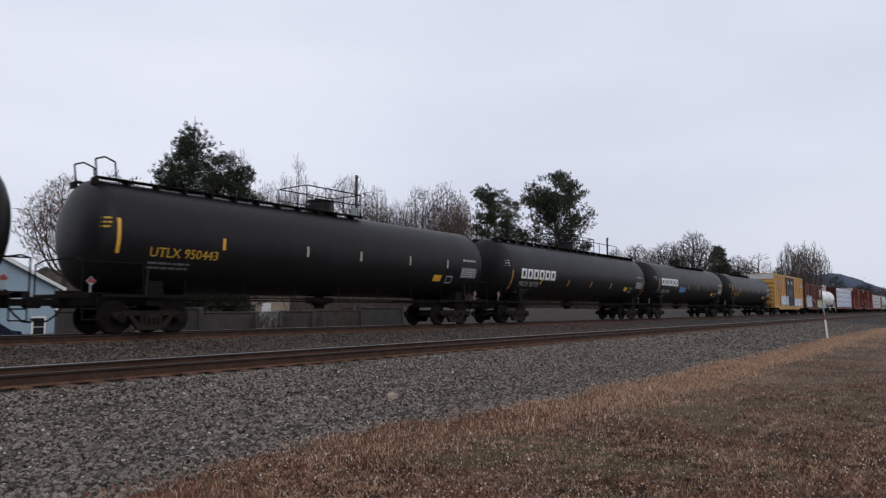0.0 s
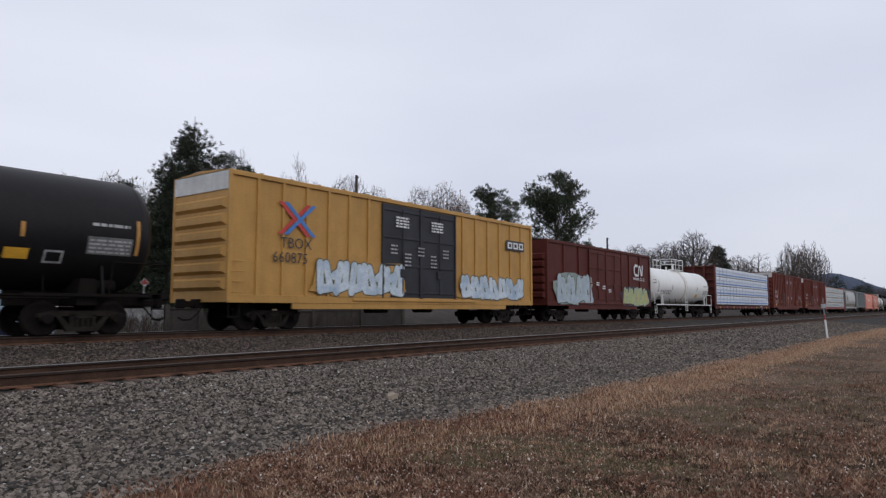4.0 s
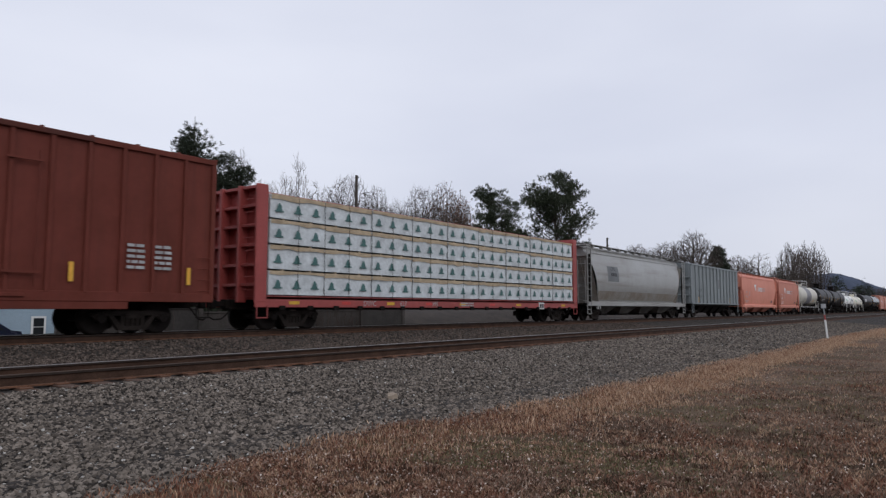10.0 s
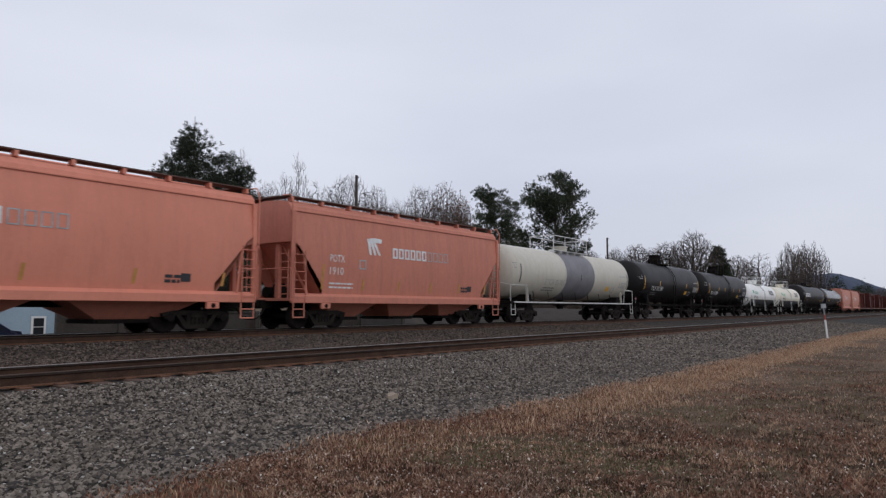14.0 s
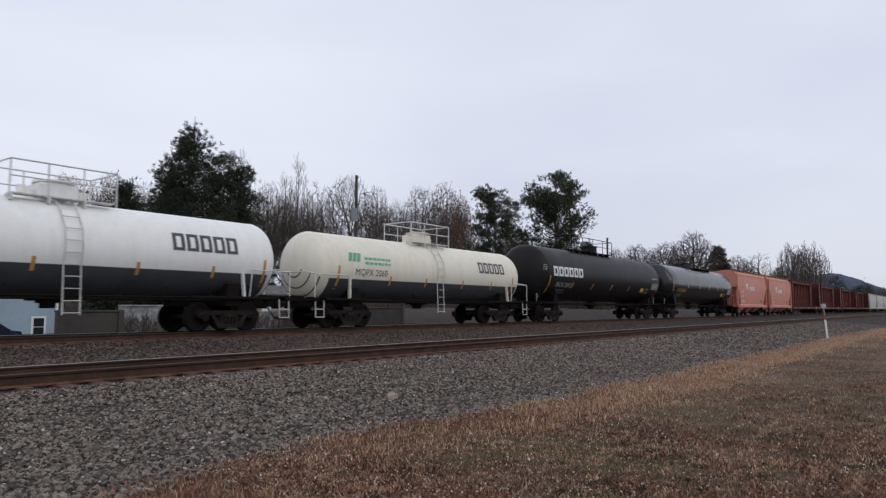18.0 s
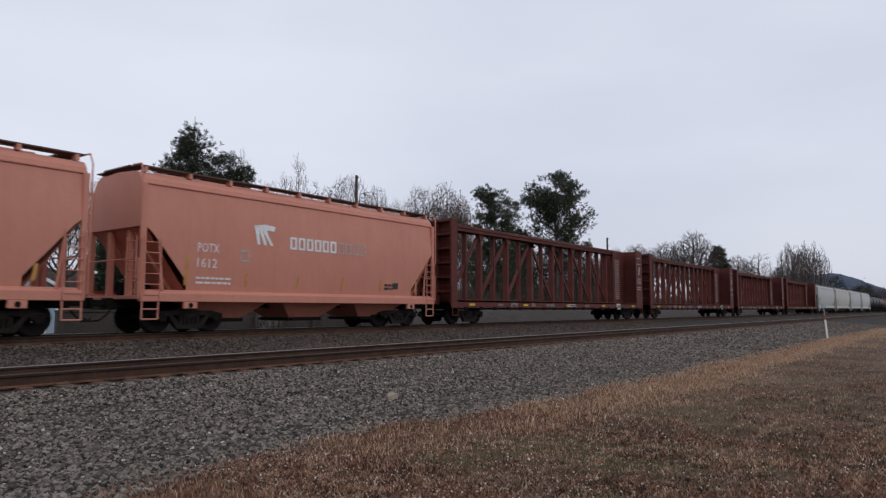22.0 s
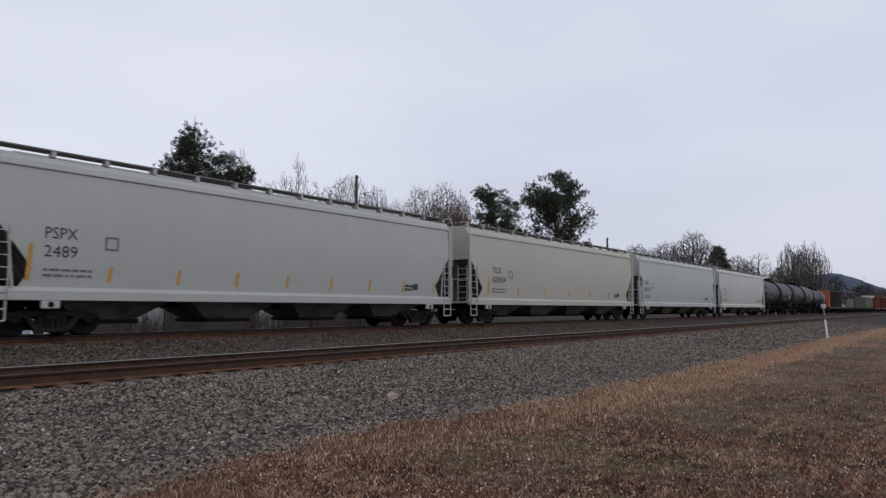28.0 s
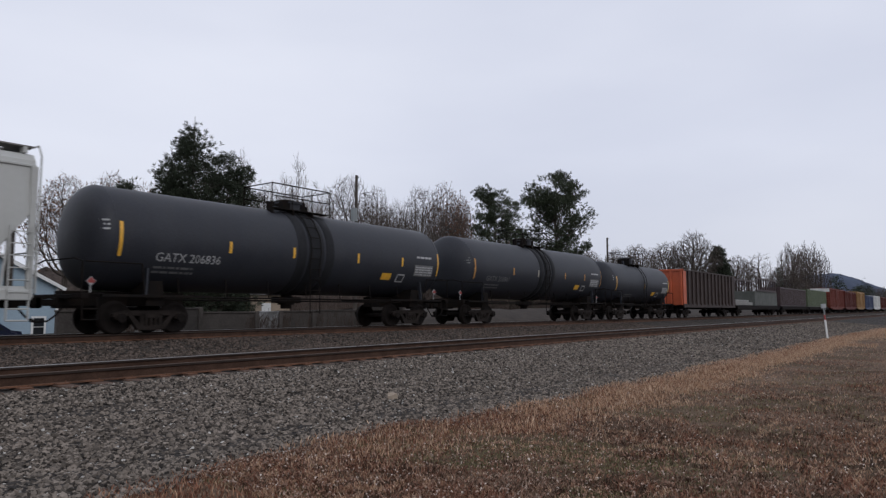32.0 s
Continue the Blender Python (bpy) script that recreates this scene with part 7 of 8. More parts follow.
    for x, y, h, w, sd in ((50.0, 44, 6.5, 5.0, 80), (56.0, 45, 7.5, 6.0, 81), (84.0, 45, 9.5, 8.0, 83), (90.0, 44, 9.0, 8.0, 84), (97.0, 43, 8.5, 8.0, 85), (104.0, 42, 8.0, 7.0, 86), (66.0, 50, 9.0, 7.0, 89), (72.0, 48, 10.0, 8.0, 90), (79.0, 52, 11.0, 9.0, 91), (94.0, 54, 11.0, 9.0, 92), (110.0, 47, 9.5, 8.0, 93)):
        bare_tree(x, y, h, w, sd, "bush", label="bushy leafless tree with many stems")
    conifer(66.8, 43, 15.6, [(0.1, 2.8, 4.2), (0.4, 2.8, 4.0), (0.52, 2.7, 3.4), (0.62, 2.8, 2.6), (0.75, 2.9, 2.6), (0.9, 2.7, 2.7), (0.97, 2.3, 2.2), (1.0, 1.8, 1.6)], 4, "pine with a ragged crown of dark green tufts", 330, 18, 14, 0.27, 0.34, 0.2, 0.6, 0.9, material=PINE, name="pine_tree")
    conifer(73.6, 43.5, 11.4, [(0.1, 2.0, 1.8), (0.6, 1.8, 1.6), (0.9, 0.9, 0.8), (1.0, 0.3, 0.2)], 5, "small pine with a ragged crown", 200, 11, 13, 0.3, 0.34, 0.05, 0.6, 0.9, material=PINE, name="pine_tree")
    conifer(76.2, 40, 18.7, [(0.44, 1.6, 5.4), (0.49, 2.7, 5.9), (0.53, 2.9, 5.6), (0.56, 2.9, 3.0), (0.62, 2.9, 4.2), (0.68, 2.9, 5.2), (0.76, 3.0, 5.9), (0.84, 3.0, 4.9), (0.9, 3.0, 3.4), (0.95, 2.8, 1.9), (1.0, 1.6, 0.6)], 6, "tall pine with open layers of dark green boughs", 360, 20, 14, 0.27, 0.36, 0.36, 0.75, 0.9, material=PINE, name="pine_tree")
    conifer(141.1, 38, 14.0, [(0.04, 2.9, 2.9), (0.5, 2.6, 2.6), (0.8, 1.7, 1.9), (0.95, 0.7, 0.9), (1.0, 0.2, 0.2)], 7, "narrow dark conical evergreen", 560, 13, 12, 0.36)
    conifer(136.5, 40, 10.5, cone_spans(2.4), 8, "dark green conical evergreen tree", 200, 7, 8, 0.36)
    conifer(172.5, 33, 11.2, cone_spans(2.0), 9, "small dark conical evergreen", 150, 6, 7, 0.4)
    conifer(241.0, 30, 12.2, cone_spans(3.6, 0.45), 10, "dark evergreen beside the line", 160, 6, 6, 0.6, 0.5)
    conifer(353.0, 33, 14.2, cone_spans(6.0, 0.5), 11, "dark evergreen beside the line", 160, 6, 6, 0.8, 0.8)
    conifer(310.0, 32, 9.5, cone_spans(5.0, 0.5), 13, "dark evergreen beside the line", 120, 6, 6, 0.8, 0.7)
    for x, y, h in ((300.0, 36, 9.5), (360.0, 34, 11.0), (430.0, 35, 13.0), (470.0, 34, 14.0)):
        bare_tree(x, y, h, 14.0, int(x), "bush")
    # the trees on the camera's own side of the line, behind it
    for i in range(5):
        bare_tree(-60 + 30 * i + (i * 37) % 7, -40 - (i * 13) % 9, 10 + (i * 29) % 4, 9.0, 60 + i, "bush")


woods()


def scrub():
    """Low bare brush and saplings behind the wall, and the edge of the woods farther back."""
    rs = np.random.RandomState(4)
    st = Sticks()
    for i in range(15000):
        if i < 5000:
            x, y, h = rs.uniform(36, 110), rs.uniform(38, 56), rs.uniform(1.0, 4.0)
        elif i < 11000:
            x, y, h = rs.uniform(55, 240), rs.uniform(38, 48), rs.uniform(1.6, 4.2) * (1.5 if i % 2 else 1.0)
        else:
            x, y = rs.uniform(20, 215), rs.uniform(33, 37)
            h = rs.uniform(0.4, 1.3) * (0.6 + 0.9 * max(0.0, noise.noise((x * 0.12, 3, 0))))
        dx, dy = rs.normal(0, 0.2, 2) * h
        st.add((x, y, -0.85), (x + dx * 0.5, y + dy * 0.5, -0.85 + h * 0.55), 0.032, 0.02)
        st.add((x + dx * 0.5, y + dy * 0.5, -0.85 + h * 0.55), (x + dx * 1.3, y + dy * 1.2, -0.85 + h), 0.016, 0.007)
        st.add((x + dx * 0.5, y + dy * 0.5, -0.85 + h * 0.55), (x + dx * 0.2, y - dy * 0.4, -0.85 + h * 0.9), 0.014, 0.007)
        st.add((x + dx * 0.3, y + dy * 0.3, -0.85 + h * 0.35), (x - dx * 0.5, y + dy * 0.9, -0.85 + h * 0.75), 0.012, 0.006)
    tagged(obj("brush", st.build("brush", 2, TWIGDARK), None), "dense low leafless brown brush behind the tracks", "brush", kind="stuff")
    for i, (x, y, h, r) in enumerate(((70.5, 42.5, 8.0, 3.4), (79.5, 42.5, 9.0, 4.4), (87.5, 44, 8.6, 4.2), (96.0, 45, 7.6, 4.2), (104.0, 46, 6.8, 4.0), (148.0, 41, 8.6, 4.5), (156.0, 41, 7.6, 4.2))):
        conifer(x, y, h, cone_spans(r * 0.8, 0.5), 70 + i, "low dark evergreen with spreading boughs", 200, 7, 8, 0.34)
    # woods far back, too fine to tell apart
    n = 320
    v, f = [], []
    for i in range(n + 1):
        x = -40 + 400 * i / n
        top = 5.0 + 1.6 * noise.noise((x * 0.07, 1, 0)) + 1.2 * noise.noise((x * 0.4, 2, 0)) + 1.0 * noise.noise((x * 1.1, 6, 0))
        for j, (dy, t) in enumerate(((0, 0.0), (0.6, 0.45), (1.6, 0.8), (3.2, 1.0), (6.0, 0.7))):
            v.append((x + 0.5 * noise.noise((x, dy, 5)), 84 + dy + 1.2 * noise.noise((x * 0.6, dy, 7)), -1 + (top + 1) * t))
    f = [(i * 5 + j, (i + 1) * 5 + j, (i + 1) * 5 + j + 1, i * 5 + j + 1) for i in range(n) for j in range(4)]
    m = mat("far_leafless_woods", (0.085, 0.068, 0.06), 1.0, 0, 0.5, 0.5, 3, 0.6, tint=(0.045, 0.04, 0.036), spec=0.0)
    quick("far_woods", v, f, m, "brown-grey leafless woods in the distance", "woods", "stuff", True)


scrub()

SIDING = mat("pale_blue_siding", (0.29, 0.38, 0.45), 0.6, 0, 0.1, 0.6, 12, 0.03)
TRIM = mat("white_trim_paint", (0.72, 0.72, 0.70), 0.5, 0, 0.1, 1, 12, 0.02)
SHINGLE = mat("grey_roof_shingles", (0.16, 0.155, 0.15), 0.9, 0, 0.35, 2, 16, 0.3)
CONCRETE = mat("stained_concrete", (0.068, 0.058, 0.052), 0.9, 0, 0.45, 0.5, 9, 0.2, tint=(0.035, 0.03, 0.026), streak=0.4, dirt=(0.05, 0.043, 0.037))
PALECON = mat("pale_concrete", (0.34, 0.35, 0.36), 0.9, 0, 0.45, 1.6, 9, 0.2, tint=(0.10, 0.095, 0.09), streak=0.5, dirt=(0.08, 0.075, 0.07))
DARKCON = mat("dark_concrete", (0.05, 0.044, 0.04), 0.9, 0, 0.35, 0.8, 9, 0.2)
BROWNBANK = mat("brown_leaf_bank", (0.036, 0.026, 0.019), 0.95, 0, 0.45, 0.8, 10, 0.5)
GLASS = mat("dark_window_glass", (0.02, 0.022, 0.025), 0.08, 0, 0.1, 1, 10, 0)
POLE = mat("weathered_pole_wood", (0.075, 0.062, 0.052), 0.9, 0, 0.35, 1, 14, 0.2)


def house():
    """Gabled house with lap siding; the gable looks at the tracks."""
    x0, x1, y0, y1, base, eave = 8.0, 19.3, 45.0, 56.0, -1.4, 2.0
    ridge = (x0 + x1) / 2
    top = eave + (x1 - ridge) * 0.52
    hs = tagged(new("house"), "pale blue clapboard house with a shallow grey gable roof", "house")
    wall = obj("wall", Mesh().prism([(x0, base), (x1, base), (x1, eave), (ridge, top), (x0, eave)], y0, y1), SIDING, hs)
    lap = 0.16
    z = base
    while z < top - 0.1:
        a = x0 if z < eave else x0 + (z - eave) / 0.52
        b = x1 if z < eave else x1 - (z - eave) / 0.52
        part("siding_board", Mesh().add([(a, y0 - 0.035, z), (b, y0 - 0.035, z), (b, y0 - 0.006, z + lap), (a, y0 - 0.006, z + lap), (a, y0, z), (b, y0, z)], [(0, 1, 2, 3), (0, 4, 5, 1)]), SIDING, wall)
        z += lap
    for s, a in ((-1, x0), (1, x1)):
        d = Vector((s * (x1 - ridge + 0.35), 0, -(x1 - ridge + 0.35) * 0.52))
        p = Vector((ridge, 0, top + 0.1))
        vs = [p + Vector((0, y, dz)) + k * d for k in (0, 1) for y in (y0 - 0.35, y1 + 0.35) for dz in (0, 0.14)]
        part("roof", Mesh().add(vs, [(0, 1, 3, 2), (4, 6, 7, 5), (0, 4, 5, 1), (2, 3, 7, 6), (0, 2, 6, 4), (1, 5, 7, 3)]), SHINGLE, hs)
        part("verge_board", Mesh().beam(p + Vector((0, y0 - 0.37, 0)), p + d + Vector((0, y0 - 0.37, 0)), 0.04, 0.2), TRIM, hs)
        part("corner_board", Mesh().box(a - 0.08, a + 0.08, y0 - 0.05, y0 + 0.02, base, eave), TRIM, hs)
    w = part("window", Mesh().box(17.85, 18.7, y0 - 0.07, y0 - 0.02, -0.95, 0.28, 0.01), TRIM, hs, "small white-framed sash window")
    part("pane", Mesh().box(17.98, 18.57, y0 - 0.09, y0 - 0.065, -0.35, 0.16), GLASS, w)
    part("pane", Mesh().box(17.98, 18.57, y0 - 0.085, y0 - 0.06, -0.85, -0.4), GLASS, w)
    part("sill", Mesh().box(17.75, 18.8, y0 - 0.14, y0 - 0.02, -1.02, -0.95, 0.01), TRIM, w)


house()


def shed_and_car():
    s = tagged(new("shed"), "tan sided shed under the evergreens", "shed")
    obj("wall", Mesh().box(33.5, 37.5, 44.5, 47.0, -0.9, 1.9, 0.01), mat("tan_siding", (0.34, 0.27, 0.20), 0.8, 0, 0.2, 1, 10, 0.05), s)
    part("roof", Mesh().add([(33.2, 44.2, 1.85), (37.8, 44.2, 1.85), (37.8, 45.75, 2.6), (33.2, 45.75, 2.6), (37.8, 47.3, 1.85), (33.2, 47.3, 1.85), (33.2, 44.2, 1.95), (37.8, 44.2, 1.95), (37.8, 45.75, 2.7), (33.2, 45.75, 2.7)],
                            [(0, 1, 2, 3), (3, 2, 4, 5), (6, 7, 8, 9), (0, 1, 7, 6)]), SHINGLE, s)
    part("door", Mesh().box(34.6, 35.5, 44.46, 44.5, -0.85, 1.2, 0.01), TRIM, s)
    c = tagged(new("parked_car"), "dark blue parked car beside the blue house", "car")
    c.matrix_world = pose(11.9, 37.0, -1.35, 0, 0, 0)
    body = mat("dark_blue_car_paint", (0.02, 0.025, 0.05), 0.25, 0.2, 0.1, 1, 20, 0)
    prof = [(-2.1, 0.35), (-2.15, 0.75), (-1.9, 0.95), (-1.1, 1.05), (-0.5, 1.5), (0.9, 1.52), (1.6, 1.05), (2.05, 0.98), (2.15, 0.6), (2.1, 0.35)]
    obj("body", Mesh().prism(prof, -0.85, 0.85), body, c)
    part("side_window", Mesh().prism([(-0.95, 1.06), (-0.45, 1.44), (0.85, 1.45), (1.35, 1.06)], -0.862, -0.84), GLASS, c)
    for x in (-1.35, 1.35):
        part("wheel", Mesh().rod((x, -0.88, 0.32), (x, -0.66, 0.32), 0.32, 20), STEEL_DIRT, c)
        part("wheel", Mesh().rod((x, 0.66, 0.32), (x, 0.88, 0.32), 0.32, 20), STEEL_DIRT, c)


shed_and_car()


def yard_wall():
    """Low wall of concrete panels behind the far track."""
    w = tagged(new("yard_wall"), "low stained concrete panel wall behind the tracks", "wall", kind="structure")
    seq = [(12.9, 15.6, 0.58, CONCRETE), (15.6, 17.8, 0.82, PALECON), (17.8, 19.6, 0.7, DARKCON), (19.6, 23.0, 0.5, CONCRETE), (23.0, 24.6, 0.52, PALECON), (24.6, 27.0, 0.55, CONCRETE), (27.0, 31.0, 0.6, CONCRETE), (31.0, 35.0, 0.75, DARKCON)]
    for i, (a, b, z, m) in enumerate(seq):
        p = part("panel", Mesh().box(a + 0.01, b - 0.01, 30.0, 30.25, -1.0, z, 0.015), m, w)
        part("coping", Mesh().box(a, b, 29.95, 30.3, z, z + 0.08, 0.01), m, p)
        part("pier", Mesh().box(b - 0.12, b + 0.12, 29.9, 30.32, -1.0, z + 0.1, 0.015), CONCRETE, p)
    # bare ivy stems on the pale panels
    rs = np.random.RandomState(2)
    st = Sticks()
    for i in range(260):
        x = rs.choice([rs.uniform(15.7, 17.8), rs.uniform(22.6, 24.8), rs.uniform(25, 31)])
        z, dx = -0.8, 0.0
        for k in range(5):
            q = (x + rs.normal(0, 0.12), 29.97 + rs.uniform(-0.02, 0.0), z + rs.uniform(0.1, 0.35))
            st.add((x, 29.97, z), q, 0.012, 0.008)
            x, z = q[0], q[2]
    tagged(obj("ivy", st.build("ivy", 3, TWIGDARK), None), "bare climbing stems on the pale wall", "vine", kind="stuff")
    bank = Mesh()
    xs = [35 + 2.5 * i for i in range(80)]
    rnd = random.Random(3)
    rows = [(29.0, -0.85), (30.2, -0.2), (31.5, 0.45), (33.5, 0.7), (37, 0.6), (45, -0.85)]
    vs = []
    for x in xs:
        for y, z in rows:
            vs.append((x + rnd.uniform(-0.4, 0.4), y + rnd.uniform(-0.3, 0.3), z + (rnd.uniform(-0.18, 0.18) if z > -0.8 else 0)))
    n = len(rows)
    bank.add(vs, [(i * n + j, (i + 1) * n + j, (i + 1) * n + j + 1, i * n + j + 1) for i in range(len(xs) - 1) for j in range(n - 1)], True)
    tagged(obj("bank", bank, BROWNBANK), "low bank of brown dead leaves behind the tracks", "bank", kind="structure")


yard_wall()


def utility_pole(x, y, top, arms, seed):
    p = tagged(new("utility_pole"), "weathered wooden utility pole", "utility pole", "pole line")
    p.matrix_world = pose(x, y, -0.85)
    obj("pole", Mesh().rod((0, 0, 0), (0, 0, top + 0.85), 0.14, 10, 0.10), POLE, p)
    if arms:
        part("transformer", Mesh().rod((-0.3, -0.1, top - 2.4), (-0.3, -0.1, top - 1.5), 0.22, 12), RIBGREY, p, "grey transformer can")
        part("bracket", Mesh().beam((-0.35, -0.05, top - 1.6), (0.1, -0.05, top - 1.6), 0.06, 0.08), POLE, p)
    for z in (0.15, 0.9):
        part("insulator", Mesh().rod((0, -0.12, top + 0.85 - z), (0, -0.22, top + 0.85 - z), 0.05, 8), RIBGREY, p)


def pole_line():
    utility_pole(33.5, 33, 10.0, True, 1)
    utility_pole(75.8, 33, 9.2, False, 2)
    # service wires that reach the house from the left
    for k, (a, b) in enumerate((((2.0, 60.0, 9.6), (33.0, 60.0, 9.0)), ((2.0, 60.0, 8.6), (33.0, 60.0, 7.9)), ((2.0, 58.0, 7.6), (19.0, 47.0, 2.6)))):
        pts = [Vector(a).lerp(Vector(b), i / 10) - Vector((0, 0, 0.5 * math.sin(math.pi * i / 10))) for i in range(11)]
        tagged(obj("wire", Mesh().path(pts, 0.022, 4), STEEL_DIRT), "thin black overhead service wire", "wire", "overhead wires")


pole_line()


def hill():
    """The wooded ridge far down the line, its distance haze painted in blue-grey."""
    m = mat("haze_tinted_ridge", (0.085, 0.102, 0.14), 1.0, 0, 0.25, 0.004, 0.02, 0, tint=(0.06, 0.07, 0.10), spec=0.0)
    v, f = [], []
    n, k = 90, 6
    for i in range(n + 1):
        x = 1150 + 3700 * i / n
        crest = 30 + 62 * min(1.0, max(0.0, (x - 1150) / 750)) ** 0.7 - 6 * min(1.0, max(0.0, (x - 2000) / 900)) + 3 * noise.noise((x * 0.01, 0, 0)) + 1.5 * noise.noise((x * 0.04, 2, 0))
        for j in range(k + 1):
            s = j / k
            v.append((x, 130 + 120 * s, -2 + crest * (1 - (1 - s) ** 2)))
    f = [(i * (k + 1) + j, (i + 1) * (k + 1) + j, (i + 1) * (k + 1) + j + 1, i * (k + 1) + j + 1) for i in range(n) for j in range(k)]
    quick("backdrop", v, f, m, "distant wooded ridge with blue-grey haze put into its colour", "hill", "structure", True)


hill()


PLATEGREY = mat("weathered_grey_plate", (0.32, 0.33, 0.34), 0.6, 0, 0.2, 4, 20, 0)


def marker_post():
    p = tagged(new("marker_post"), "thin white marker post with a red band and grey plate", "marker post")
    p.matrix_world = pose(37.1, 5.1, GROUND_Z - 0.02, -3.4, -2.6, -53)
    obj("post", Mesh().box(-0.038, 0.038, -0.03, 0.03, 0, 0.98, 0.006), TRIM, p)
    part("upper_pole", Mesh().box(-0.024, 0.024, -0.02, 0.02, 0.98, 1.56, 0.004), RIBGREY, p, "thin grey upper pole")
    part("red_band", Mesh().box(-0.034, 0.034, -0.032, 0.032, 0.96, 1.2, 0.004), DULLRED, p, "red reflective band")
    part("plate", Mesh().box(-0.115, 0.115, -0.03, 0.03, 1.52, 1.73, 0.01), PLATEGREY, p, "small grey plate on top")


marker_post()


# ---- loose gravel, dry grass and leaves ----
def stones():
    rs = np.random.RandomState(7)
    M = mat("ballast_stone", (0.143, 0.120, 0.100), 0.9, 0, 0.25, 3, 30, 0.0, each=0.85, spec=0.25)
    DUSKY = mat("darker_ballast_stone", (0.095, 0.074, 0.061), 0.9, 0, 0.2, 3, 30, 0.0, each=0.7, spec=0.2)
    PALE = mat("pale_stone", (0.42, 0.40, 0.37), 0.85, 0, 0.2, 3, 30, 0.0, each=0.3, spec=0.25)

    def heap(name, n, xr, yr, size, material, label, power=1.0, gap=None):
        x = xr[0] + (xr[1] - xr[0]) * rs.rand(n) ** power
        y = yr[0] + (yr[1] - yr[0]) * rs.rand(n)
        keep = np.ones(n, bool)
        if gap is None:
            keep = y > np.array([edge_line(a) for a in x]) - 0.25 * rs.rand(n) ** 2
        x, y = x[keep], y[keep]
        n = len(x)
        z = np.array([level(b) for b in y])
        z += np.array([0.05 * noise.noise((a * 0.4, b * 0.4, 0)) * (1 if b < 9 else 0.3) for a, b in zip(x, y)])
        s = size * rs.uniform(0.55, 1.35, n)
        octa = np.array([(1, 0, 0), (-1, 0, 0), (0, 1, 0), (0, -1, 0), (0, 0, 1), (0, 0, -1)], float)
        v = octa[None] * rs.uniform(0.55, 1.2, (n, 6, 1)) + rs.normal(0, 0.16, (n, 6, 3))
        a = rs.rand(n) * 2 * math.pi
        b = rs.normal(0, 0.6, n)
        ca, sa, cb, sb = np.cos(a), np.sin(a), np.cos(b), np.sin(b)
        vx, vz = v[..., 0] * cb[:, None] - v[..., 2] * sb[:, None], v[..., 0] * sb[:, None] + v[..., 2] * cb[:, None]
        vy = v[..., 1]
        v = np.stack([vx * ca[:, None] - vy * sa[:, None], vx * sa[:, None] + vy * ca[:, None], vz * 0.75], -1) * s[:, None, None]
        v += np.stack([x, y, z + s * 0.25], -1)[:, None, :]
        tri = np.array([(0, 2, 4), (2, 1, 4), (1, 3, 4), (3, 0, 4), (2, 0, 5), (1, 2, 5), (3, 1, 5), (0, 3, 5)])
        f = (np.arange(n)[:, None, None] * 6 + tri[None]).reshape(-1, 3)
        quick(name, v.reshape(-1, 3), f, material, label, "gravel", "stuff")

    heap("gravel", 80000, (1.0, 26.0), (4.4, 10.3), 0.031, M, "loose grey crushed-stone ballast", 1.4)
    heap("gravel", 30000, (20.0, 75.0), (4.6, 10.3), 0.045, M, "loose grey crushed-stone ballast", 1.3)
    heap("gravel", 30000, (3.0, 45.0), (12.9, 18.2), 0.04, DUSKY, "loose grey crushed-stone ballast", 1.3, gap=1)
    heap("gravel", 5200, (1.0, 44.0), (4.6, 10.3), 0.024, PALE, "scattered pale stones in the ballast", 1.4)
    b = Mesh()
    ring = [(0.15, 0.0), (0.11, 0.09), (0.0, 0.1), (-0.1, 0.07), (-0.13, -0.03), (-0.05, -0.09), (0.08, -0.08)]
    n = len(ring)
    vs = [(x, y, 0) for x, y in ring] + [(x * 0.8, y * 0.8, 0.08 + 0.02 * (i % 3)) for i, (x, y) in enumerate(ring)] + [(0.01, 0, 0.13)]
    b.add(vs, [(i, (i + 1) % n, n + (i + 1) % n, n + i) for i in range(n)] + [(n + i, n + (i + 1) % n, 2 * n) for i in range(n)])
    r = tagged(obj("rock", b, mat("tan_rock", (0.30, 0.24, 0.18), 0.9, 0, 0.25, 4, 30, 0.2)), "single tan rock lying on the grey ballast", "rock")
    r.matrix_world = pose(8.0, 7.05, level(7.05) - 0.01, 0, 0, 30)


